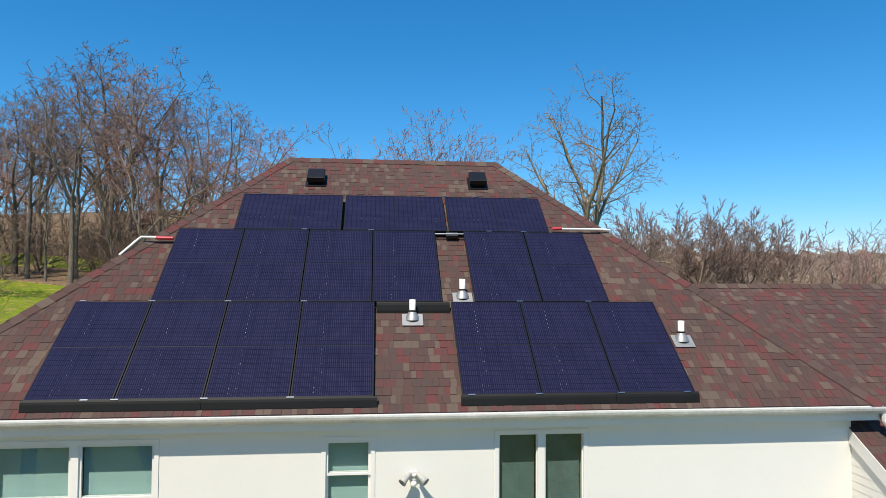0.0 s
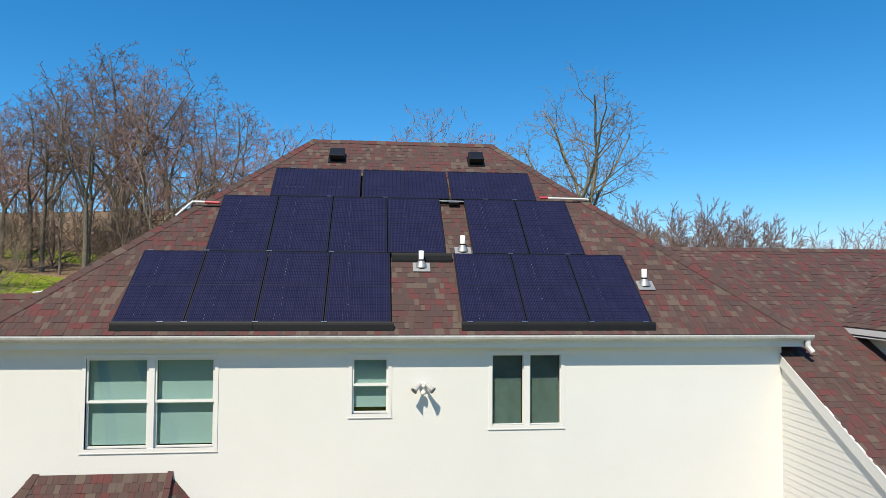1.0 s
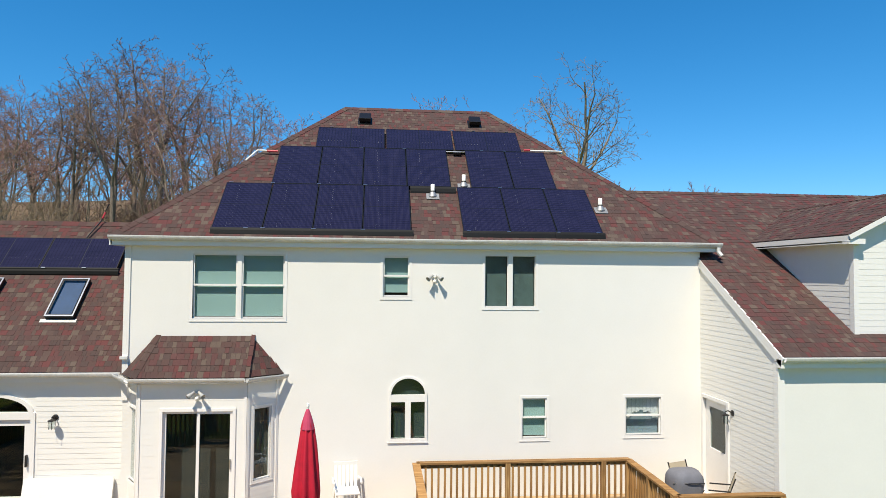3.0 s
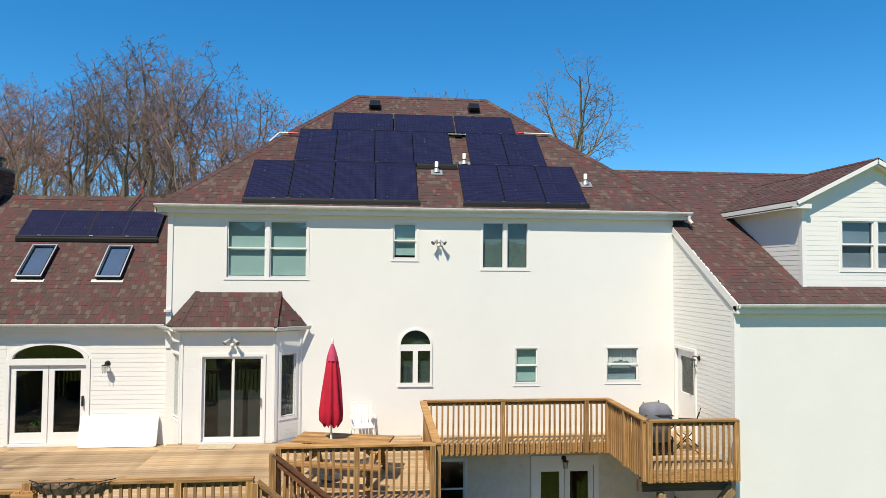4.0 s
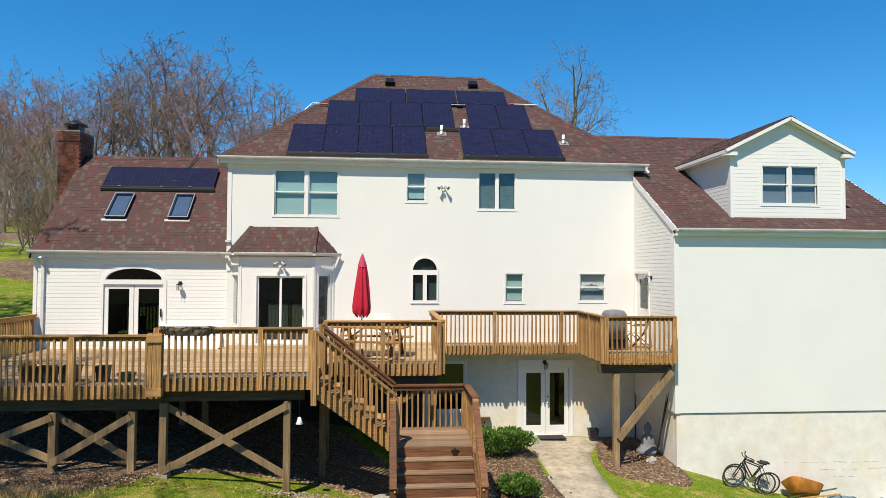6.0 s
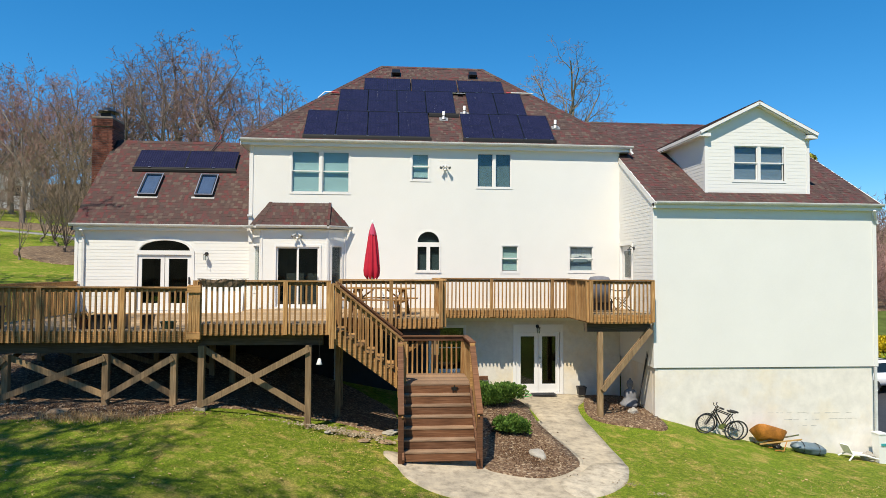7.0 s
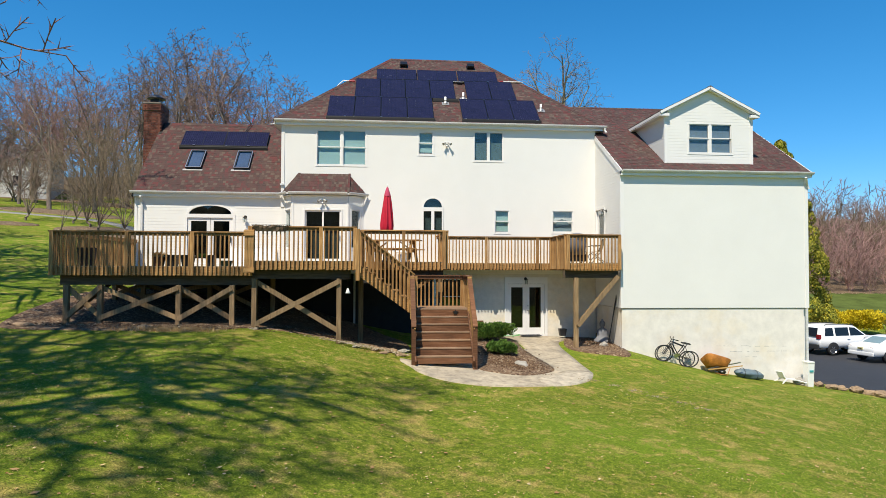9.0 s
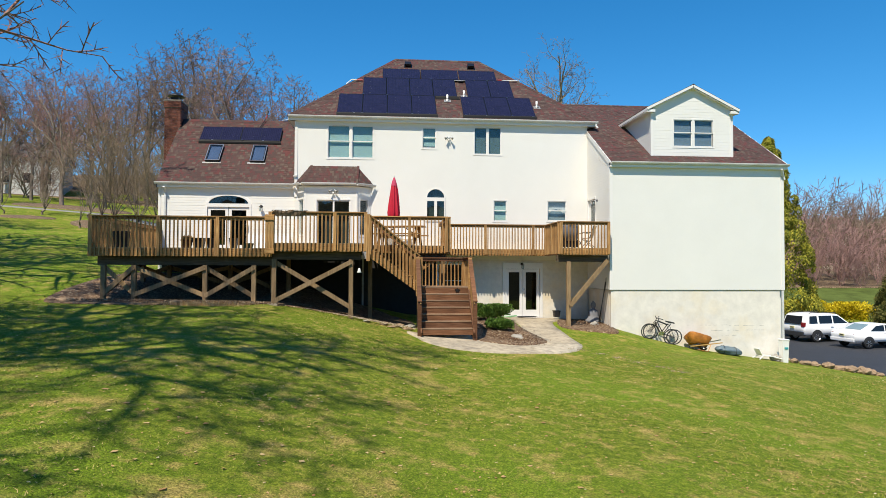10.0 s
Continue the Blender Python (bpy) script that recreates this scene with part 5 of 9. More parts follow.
beam(bm, (-12.02, 2.78, 8.3), (-12.02, 3.3, 8.84), 0.12, 0.02)
ob = part("step_flashing", bm, BRONZE, chimney)
ob.data.transform(Matrix.Translation(-base))

# ---- skylights ----


def skylight(u, v, w=0.6, h=1.14):
    """A fixed skylight on the left wing roof: curb, metal frame, glass and apron flashing."""
    pl = left_front
    o = pl.at(u, v)
    m = Matrix((( pl.u.x, pl.v.x, pl.n.x, o.x), (pl.u.y, pl.v.y, pl.n.y, o.y), (pl.u.z, pl.v.z, pl.n.z, o.z), (0, 0, 0, 1)))
    t = thing("skylight", "dark bronze framed skylight on the wing roof", "skylight", "skylights")
    t.matrix_basis = m
    bm = bmesh.new()
    ring2 = ((0, w, 0, 0.06), (0, w, h - 0.06, h), (0, 0.06, 0.06, h - 0.06), (w - 0.06, w, 0.06, h - 0.06))
    for a, b, c, d in ring2:
        box(bm, a, b, c, d, -0.02, 0.11)
    part("curb", bm, BRONZE, t)
    bm = bmesh.new()
    for a, b, c, d in ((0, w, 0, 0.024), (0, w, h - 0.02, h), (0, 0.02, 0.024, h - 0.02), (w - 0.02, w, 0.024, h - 0.02)):
        box(bm, a - 0.004, b + 0.004, c - 0.004, d + 0.004, 0.11, 0.125)
    part("frame", bm, STEEL, t, "pale metal glazing frame")
    part("pane", bm_box(0.03, w - 0.03, 0.03, h - 0.03, 0.1, 0.11), GLASS, t, "reflecting glass").visible_shadow = False
    # added sheet: the blue sky mirrored in the pane is put into its colour
    part("pane_backing", bm_box(0.05, w - 0.05, 0.05, h - 0.05, 0.04, 0.05), plain("dark_blue_backing", (0.05, 0.09, 0.2), 0.6, var=0.4, scale=2), t, "dark blue backing with the sky's reflection in its colour")
    part("apron", bm_box(-0.1, w + 0.06, -0.1, -0.005, 0.006, 0.02), FLASHING, t, "pale metal apron flashing")
    return t


sk_u = [(-10.43 + 12.1), (-8.56 + 12.1)]
for s in sk_u:
    skylight(s, 1.0 / math.cos(math.pi / 4))

# ---- solar panels ----
PANEL_W, PANEL_L = 1.03, 1.735
PA = radians(40.6)
PV, PN = Vector((0, math.cos(PA), math.sin(PA))), Vector((0, -math.sin(PA), math.cos(PA)))
P0 = Vector((0, -0.063, 8.567))


def array_matrix(x, s, o=P0, v=PV, n=PN, turned=False, shift=0.0):
    p = o + Vector((x, 0, 0)) + v * s + n * shift
    u = Vector((1, 0, 0))
    if turned:
        u, v = v, -u
    return Matrix(((u.x, v.x, n.x, p.x), (u.y, v.y, n.y, p.y), (u.z, v.z, n.z, p.z), (0, 0, 0, 1)))


def solar_panel(label):
    """A black framed panel of half-cut cells; local x across, y along, z out of the roof."""
    t = thing("solar_panel", label, "solar panel", "solar panels on the roofs")
    bm = bmesh.new()
    for a, b, c, d in ((0, PANEL_W, 0, 0.014), (0, PANEL_W, PANEL_L - 0.014, PANEL_L), (0, 0.014, 0.014, PANEL_L - 0.014), (PANEL_W - 0.014, PANEL_W, 0.014, PANEL_L - 0.014)):
        box(bm, a, b, c, d, -0.035, 0.0)
    part("frame", bm, BLACK_METAL, t, "black anodised frame")
    half = PANEL_L / 2
    for k, (a, b) in enumerate(((0.014, half - 0.006), (half + 0.006, PANEL_L - 0.014))):
        part("cell_sheet", bm_box(0.014, PANEL_W - 0.014, a, b, -0.01, -0.003), CELLS, t, "dark blue-black cells under glass")
    part("middle_strip", bm_box(0.014, PANEL_W - 0.014, half - 0.006, half + 0.006, -0.012, -0.0035), BLACK_METAL, t)
    part("backsheet", bm_box(0.02, PANEL_W - 0.02, 0.02, PANEL_L - 0.02, -0.016, -0.013), BLACK_PLASTIC, t)
    return t


first = None
ROW = 1.745
spots = [(-4.80 + 1.046 * i, 0.0) for i in range(4)] + [(0.5 + 1.042 * i, 0.0) for i in range(3)] + [(-3.80 + 1.046 * i, ROW) for i in range(4)] + [(0.855 + 1.046 * i, ROW) for i in range(2)]
for x, s in spots:
    m = array_matrix(x, s)
    if first is None:
        first = solar_panel("black-framed dark blue solar panel on the main roof")
        first.matrix_basis = m
    else:
        copy_thing(first, m)
for i in range(3):
    m = array_matrix(-2.94 + 1.779 * i + PANEL_L, 2 * ROW, turned=True)
    tagged(copy_thing(first, m), "black-framed dark blue solar panel laid sideways on the main roof")
LPV, LPN = left_front.v, left_front.n
for i in range(2):
    m = array_matrix(-10.95 + 1.75 * i + PANEL_L, 0.0, left_front.at(12.1, 2.04 / math.cos(math.pi / 4)), LPV, LPN, True, 0.13)
    tagged(copy_thing(first, m), "black solar panel laid sideways above the skylights")


def skirt(name, x0, x1, o, v, n, s, label, h=0.24, d=1.0):
    """The curved black trim along the lower edge of an array."""
    bm = bmesh.new()
    prof = [(0.0, 0.0), (-0.025, -0.004), (-0.05, -0.02), (-0.11, -h * 0.3), (-0.2, -h * 0.75), (-0.205, -h), (-0.19, -h), (-0.185, -h * 0.75), (-0.1, -h * 0.33), (-0.045, -0.03), (-0.02, -0.014), (0.0, -0.01)]
    rings = []
    for x in (x0, x1):
        rings.append([bm.verts.new(o + Vector((x, 0, 0)) + v * (s + a * d) + n * b) for a, b in prof])
    k = len(prof)
    for i in range(k):
        j = (i + 1) % k
        bm.faces.new((rings[0][i], rings[0][j], rings[1][j], rings[1][i]))
    bm.faces.new(rings[0])
    bm.faces.new(rings[1][::-1])
    return tagged(part(name, bm, SKIRT_BLACK, None), label, "array trim")


for x0, x1, s in ((-4.82, -2.73, 0.0), (-2.725, -0.58, 0.0), (0.48, 2.52, 0.0), (2.525, 3.66, 0.0)):
    skirt("array_skirt", x0, x1, P0, PV, PN, s, "black curved skirt along the array's lower edge")
skirt("array_skirt", -0.6, 0.48, P0, PV, PN, ROW - 0.01, "short black skirt under the upper row")
lo = left_front.at(12.1, 2.04 / math.cos(math.pi / 4), 0.128)
skirt("array_skirt", -10.98, -7.42, lo, LPV, LPN, 0.0, "black curved skirt along the small array", 0.125, 0.6)


def clamp(p, v, n):
    bm = bmesh.new()
    u = Vector((1, 0, 0))
    beam(bm, p - u * 0.045 + n * 0.004, p + u * 0.045 + n * 0.004, 0.018, 0.01, n)
    return bm


seams = [(x, s) for x, s in ((-4.7, 1.742), (-3.77, 1.742), (-2.72, 1.742), (-1.65, 1.742), (1.54, 1.742), (2.6, 1.742), (-3.75, -0.004), (-4.1, -0.004), (-2.7, -0.004), (-1.66, -0.004), (0.62, -0.004), (1.5, -0.004), (2.6, -0.004), (3.5, -0.004), (-1.8, 3.488), (-0.7, 3.488), (1.3, 3.488), (1.9, 3.488), (-2.6, 4.53), (0.62, 4.53), (1.2, 4.53), (2.1, 4.53))]
for x, s in seams:
    p = P0 + Vector((x, 0, 0)) + PV * s
    tagged(part("panel_clamp", clamp(p, PV, PN), STEEL), "small silver clamp between solar panels", "clamp", "panel clamps")
for x in (-10.4, -9.1, -8.2):
    tagged(part("panel_clamp", clamp(lo + Vector((x, 0, 0)) + LPN * 0.008 + LPV * -0.005, LPV, LPN), STEEL), "small silver clamp on the small array", "clamp", "panel clamps")
# exposed rails in the gap between two groups of panels
rail_set = thing("mounting_rail", "black mounting rail with silver tube between panels", "mounting rail")
for ds, r, mat in ((0.02, 0.022, BLACK_METAL), (-0.05, 0.016, STEEL)):
    a = P0 + Vector((0.3, 0, 0)) + PV * (2 * ROW + ds) - PN * 0.03
    part("rail" if r > 0.02 else "conduit", bm_tube([a, a + Vector((0.62, 0, 0))], r, 8), mat, rail_set)
bm = bmesh.new()
a = P0 + Vector((0.56, 0, 0)) + PV * (2 * ROW - 0.06) - PN * 0.05
beam(bm, a, a + Vector((0.2, 0, 0)), 0.1, 0.06, PN)
part("junction_box", bm, BLACK_PLASTIC, rail_set)


def on_main(x, y):
    return Vector((x, y, EZ + (y - EF) * (RZ - EZ) / (4.62 - EF)))


def vent_pipe(x, y, h):
    """A white plumbing vent with a lead boot on the roof."""
    p = on_main(x, y)
    t = thing("vent_pipe", "white plumbing vent pipe with a metal roof boot", "vent pipe", "vent pipes on the roof", at=p)
    n = main_front.n
    bm = bmesh.new()
    lathe(bm, [(0.0, -0.1), (0.045, -0.1), (0.045, h), (0.036, h), (0.036, h - 0.06), (0, h - 0.06)], 16)
    part("pipe", bm, PVC_WHITE, t, "white plastic pipe", True)
    bm = bmesh.new()
    lathe(bm, [(0.115, -0.02), (0.1, 0.02), (0.078, 0.06), (0.058, 0.09), (0.047, 0.11), (0.047, 0.09)], 18)
    part("boot", bm, FLASHING, t, "domed metal boot", True)
    bm = bmesh.new()
    lathe(bm, [(0.054, 0.1), (0.06, 0.115), (0.047, 0.125)], 14)
    part("collar", bm, RUBBER, t, "black rubber collar")
    bm = bmesh.new()
    v = main_front.v
    beam(bm, Vector((-0.15, 0, 0)) - v * 0.05 + n * 0.024, Vector((0.15, 0, 0)) - v * 0.05 + n * 0.024, 0.24, 0.006, n)
    part("base_flashing", bm, FLASHING, t, "flat metal flashing")
    return t


vent_pipe(-0.08, 1.14, 0.275)
vent_pipe(0.7, 1.5, 0.275)
vent_pipe(3.84, 0.79, 0.275)


def roof_vent(x, y):
    """A black box vent near the ridge."""
    p = on_main(x, y)
    t = thing("roof_vent", "black box-shaped attic vent near the ridge", "roof vent", "attic vents", at=p)
    n, v = main_front.n, main_front.v
    m = Matrix(((1, v.x, n.x, 0), (0, v.y, n.y, 0), (0, v.z, n.z, 0), (0, 0, 0, 1)))
    flange = part("flange", bm_box(-0.19, 0.19, -0.22, 0.19, 0.012, 0.02), BLACK_METAL, t)
    place(flange, m)
    hood = part("hood", bm_box(-0.16, 0.16, -0.16, 0.17, 0.07, 0.17, bevel=0.02), BLACK_METAL, t, "black sheet-metal hood")
    place(hood, m)
    throat = part("throat", bm_box(-0.12, 0.12, -0.1, 0.14, 0.02, 0.075), BLACK_PLASTIC, t)
    place(throat, m)
    for k in range(3):
        place(part("louvre", bm_box(-0.14, 0.14, -0.15 + 0.003 * k, -0.135 + 0.003 * k, 0.026 + 0.015 * k, 0.034 + 0.015 * k), BLACK_METAL, t), m)
    return t


roof_vent(-1.74, 4.0)
roof_vent(1.31, 4.0)
# conduits over the hips
def hip(y, left, up=0.1):
    k = (y - EF) / (4.62 - EF)
    return Vector((EL + (RL.x - EL) * k if left else ER + (RR.x - ER) * k, y, EZ + (RZ - EZ) * k + up))


for pts, red in (([on_main(-3.85, 2.5) + main_front.n * 0.08, on_main(-4.2, 2.5) + main_front.n * 0.1, hip(2.45, True, 0.12), hip(2.38, True, 0.1), hip(2.2, True, 0.03)], (-3.85, -4.12)), ([on_main(2.45, 2.8) + main_front.n * 0.08, on_main(3.35, 2.8) + main_front.n * 0.08, hip(2.78, False, 0.07)], (2.45, 2.62))):
    t = thing("conduit", "pale metal conduit with red tape crossing the roof hip", "conduit")
    part("tube", bm_tube(pts, 0.02, 8), PVC_WHITE, t)
    y = pts[0].y - main_front.n.y * 0.08
    part("red_tape", bm_tube([on_main(red[0], y) + main_front.n * 0.082, on_main(red[1], y) + main_front.n * 0.09], 0.028, 8), RED_CONDUIT, t, "red tape")
t = thing("conduit", "thin metal conduit rising from the small array", "conduit")
part("tube", bm_tube([left_front.at(3.58, 4.0, 0.06), left_front.at(3.76, 4.6, 0.1), left_front.at(3.9, 5.0, 0.34)], 0.018, 8), BLACK_METAL, t)
part("red_tape", bm_tube([left_front.at(3.78, 4.66, 0.133), left_front.at(3.83, 4.8, 0.213)], 0.022, 8), RED_CONDUIT, t, "red tape")
part("tube", bm_tube([left_front.at(4.53, 4.62, 0.08), left_front.at(4.88, 4.7, 0.08), left_front.at(5.38, 4.75, 0.12)], 0.016, 8), PVC_WHITE, t)

# shingles laid singly along the bare strip and the ridge
TAB_ME = {}
for pl, x, v0, w, h, d in own_tabs:
    key = (w, h, round(d, 3))
    if key not in TAB_ME:
        TAB_ME[key] = mesh_of("shingle", [tuple(p) for p in tab_shape(0, w - 0.003, 0, w - 0.003, 0, d, h, lambda a, b, c: Vector((a, b, c)))], TAB_FACES, SHINGLE)
    ob = new("shingle", TAB_ME[key])
    ob.parent = roofs["main"]
    o = pl.at(x, v0)
    ob.matrix_basis = Matrix(((pl.u.x, pl.v.x, pl.n.x, o.x), (pl.u.y, pl.v.y, pl.n.y, o.y), (pl.u.z, pl.v.z, pl.n.z, o.z), (0, 0, 0, 1)))

# ---- deck ----
deck = thing("deck", "raised weathered wooden deck with square balusters around the house", "deck")
stairs = thing("deck_stairs", "reddish-brown wooden deck stairs with a landing and rails", "stairs")
BAL = finish(bm_box(-0.02, 0.02, -0.02, 0.02, 0, 1.0), "baluster", BALUSTER_WOOD)
drng = random.Random(3)


def stick(parent, x, y, z0, z1, turn=0.0, me=BAL, name="baluster", wide=1.0):
    ob = new(name, me)
    ob.parent = parent
    ob.matrix_basis = pose(x, y, z0, drng.uniform(-0.4, 0.4), drng.uniform(-0.4, 0.4), turn) @ Matrix.Diagonal((wide, wide, z1 - z0, 1))
    return ob


POST_ME = finish(bm_box(-0.05, 0.05, -0.05, 0.05, 0, 1.0), "post", BALUSTER_WOOD)


def railing(parent, a, b, top, low, posts=(), out=(0, -1), gap=0.124, mat=None, cap=0.15, ends=True):
    """A deck railing from a to b: flat cap, upper rail, balusters on the outer face, posts at the given shares of its length."""
    mat = mat or DECK_WOOD
    a, b, o = Vector((*a, 0)), Vector((*b, 0)), Vector((*out, 0))
    d = (b - a).normalized()
    length = (b - a).length
    turn = math.degrees(math.atan2(d.y, d.x))
    z = Vector((0, 0, 1))
    part("cap_rail", bm_beam(a + z * (top - 0.018) + o * 0.01, b + z * (top - 0.018) + o * 0.01, cap, 0.036), mat, parent)
    part("top_rail", bm_beam(a + z * (top - 0.085) - o * 0.02, b + z * (top - 0.085) - o * 0.02, 0.036, 0.09), mat, parent)
    n = int(length / gap)
    ps = [p * length for p in posts]
    for i in range(n):
        s = (i + 0.5) * length / n
        if any(abs(s - p) < 0.09 for p in ps):
            continue
        q = a + d * s + o * 0.03
        stick(parent, q.x, q.y, low + drng.uniform(-0.012, 0.012), top - 0.05, turn)
    for p in ps:
        q = a + d * p + o * 0.035
        stick(parent, q.x, q.y, low - 0.01, top - 0.036, turn, POST_ME, "post")


def planks(parent, x0, x1, y0, y1, z, along="X", w=0.138, mat=None, skip=None):
    """Floor boards, each an object of its own."""
    mat = mat or FLOOR_WOOD
    if along == "X":
        me = finish(bm_box(x0, x1, 0, w - 0.005, -0.03, 0), "floor_board", mat)
        y = y0
        while y < y1 - 0.02:
            ob = new("floor_board", me)
            ob.parent = parent
            ob.location = (0, y, z + drng.uniform(-0.002, 0.002))
            y += w
    else:
        me = finish(bm_box(0, w - 0.005, y0, y1, -0.03, 0), "floor_board", mat)
        x = x0
        while x < x1 - 0.02:
            ob = new("floor_board", me)
            ob.parent = parent
            ob.location = (x, 0, z + drng.uniform(-0.002, 0.002))
            x += w


LZ, CZ = 2.70, 2.87
planks(deck, -11.94, -6.32, -6.05, 0.2, LZ)
planks(deck, -6.31, -3.28, -6.22, -0.5, CZ)
planks(deck, -3.27, -0.52, -4.56, -0.03, CZ)
planks(deck, -0.51, 5.84, -0.86, -0.03, CZ)
planks(deck, 3.86, 5.76, -3.1, -0.87, CZ)


def rim(x0, y0, x1, y1, z, h=0.24, mat=None):
    part("rim_joist", bm_beam((x0, y0, z - h / 2), (x1, y1, z - h / 2), 0.04, h), mat or DECK_WOOD, deck)


for seg in ((-11.94, -6.03, -6.33, -6.03, LZ - 0.03), (-11.92, -6.03, -11.92, 0.2, LZ - 0.03), (-6.31, -6.2, -3.3, -6.2, CZ - 0.03), (-6.32, -6.2, -6.32, -0.4, CZ - 0.03), (-3.29, -6.2, -3.29, -4.56, CZ - 0.03), (-3.27, -4.54, -0.54, -4.54, CZ - 0.03),
            (-0.54, -4.54, -0.54, -0.86, CZ - 0.03), (-0.5, -0.84, 3.86, -0.84, CZ - 0.03), (3.88, -0.86, 3.88, -3.08, CZ - 0.03), (3.88, -3.08, 5.74, -3.08, CZ - 0.03)):
    rim(*seg)
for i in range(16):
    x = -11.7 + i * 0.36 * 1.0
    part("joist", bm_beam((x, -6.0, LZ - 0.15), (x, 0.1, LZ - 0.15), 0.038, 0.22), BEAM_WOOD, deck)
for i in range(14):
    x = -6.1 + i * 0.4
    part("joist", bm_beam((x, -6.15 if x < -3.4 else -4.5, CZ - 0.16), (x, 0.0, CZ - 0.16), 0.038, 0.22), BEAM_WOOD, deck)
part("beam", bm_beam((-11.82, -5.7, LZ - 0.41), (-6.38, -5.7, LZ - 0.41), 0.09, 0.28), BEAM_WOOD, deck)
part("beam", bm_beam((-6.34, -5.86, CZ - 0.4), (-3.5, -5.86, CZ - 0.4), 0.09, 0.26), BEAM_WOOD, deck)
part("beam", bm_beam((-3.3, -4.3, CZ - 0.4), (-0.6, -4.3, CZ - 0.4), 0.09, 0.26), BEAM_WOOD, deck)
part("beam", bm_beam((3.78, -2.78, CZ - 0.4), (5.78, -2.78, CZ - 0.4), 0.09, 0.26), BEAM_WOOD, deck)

railing(deck, (-11.95, -6.06), (-6.42, -6.06), 3.71, 2.44, (0.008, 0.38, 0.71))
railing(deck, (-11.95, 0.2), (-11.95, -6.06), 3.71, 2.44, (0.02, 0.34, 0.66), out=(-1, 0))
railing(deck, (-6.30, -6.24), (-3.30, -6.24), 3.87, 2.63, (0.655, 0.985))
stick(deck, -6.37, -6.22, 2.5, 3.86, 0, POST_ME, "post", 1.1)
for x in (-6.46, -6.37, -6.28):
    stick(deck, x, -6.3, 2.55, 3.76, 0, POST_ME, "post", 0.8)
for z in (2.52, 3.58):
    part("post_block", bm_box(-6.52, -6.22, -6.37, -6.24, z, z + 0.16, bevel=0.012), DECK_WOOD, deck)
railing(deck, (-3.24, -4.6), (-0.56, -4.6), 3.88, 2.65, (0.012, 0.5, 0.985))
railing(deck, (-0.54, -4.6), (-0.54, -0.92), 3.88, 2.65, (0.02, 0.5), out=(1, 0))
railing(deck, (-0.52, -0.9), (3.86, -0.9), 3.88, 2.65, (0.42, 0.87))
railing(deck, (3.84, -0.9), (3.84, -3.14), 3.87, 2.65, (0.03, 0.5, 0.97), out=(-1, 0))
railing(deck, (3.84, -3.14), (5.74, -3.14), 3.87, 2.65, (0.015, 0.98))


# supports


def support(x, y, top, size=0.14, parent=None, sink=0.25):
    z0 = ground_z(x, y) - sink
    return part("support_post", bm_box(x - size / 2, x + size / 2, y - size / 2, y + size / 2, z0, top, bevel=0.01), POST_WOOD, parent or deck)


FRONT_POSTS = [(-11.56, -5.9), (-10.63, -5.9), (-8.44, -5.9), (-6.92, -5.9)]
for x, y in FRONT_POSTS:
    support(x, y, LZ - 0.55)
    support(x, -2.6, LZ - 0.3)
support(-6.26, -6.05, CZ - 0.52)
support(-3.82, -6.05, CZ - 0.52)
for x in (-6.26, -3.3, -0.65):
    support(x, -3.0, CZ - 0.3)
support(-3.25, -4.5, CZ - 0.5)
support(-0.7, -4.4, CZ - 0.5)


def brace(a, b, w=0.14, t=0.04):
    a, b = Vector(a), Vector(b)
    d = (b - a).normalized()
    side = d.cross(Vector((0, 0, 1))).normalized()
    up = side.cross(d)
    m = Matrix(((side.x, up.x, d.x, a.x), (side.y, up.y, d.y, a.y), (side.z, up.z, d.z, a.z), (0, 0, 0, 1)))
    place(part("brace", bm_box(-t / 2, t / 2, -w / 2, w / 2, 0, (b - a).length, bevel=0.006), POST_WOOD, deck, "grey-brown diagonal brace"), m)


def cross(xa, xb, y, top, fa, fb):
    brace((xa, y - 0.1, fa), (xb, y - 0.1, top))
    brace((xa, y + 0.1, top), (xb, y + 0.1, fb))


for (xa, ya), (xb, yb) in zip(FRONT_POSTS, FRONT_POSTS[1:]):
    cross(xa, xb, ya, 2.07, ground_z(xa, ya) + 0.2, ground_z(xb, yb) + 0.2)
cross(-6.26, -3.82, -6.05, 2.27, ground_z(-6.26, -6.05) + 0.12, ground_z(-3.82, -6.05) + 0.35)
brace((-11.56, -5.8, 1.25), (-11.56, -2.7, 2.2))
for (xa, ya), (xb, yb) in zip(FRONT_POSTS, FRONT_POSTS[1:]):
    cross(xa, xb, -2.6, 2.07, ground_z(xa, -2.6) + 0.2, ground_z(xb, -2.6) + 0.2)
for x, y in [(-10.63, -5.9), (-6.26, -6.05)]:
    part("footing", bm_box(x - 0.12, x + 0.12, y - 0.12, y + 0.12, ground_z(x, y) - 0.2, ground_z(x, y) + 0.06), CONCRETE, deck)
support(4.2, -2.95, CZ - 0.52, 0.15)
brace((4.24, -3.06, 0.66), (5.7, -3.05, CZ - 0.46), 0.15, 0.045)
brace((4.3, -2.86, 0.72), (5.74, -2.86, CZ - 0.44), 0.13, 0.045)

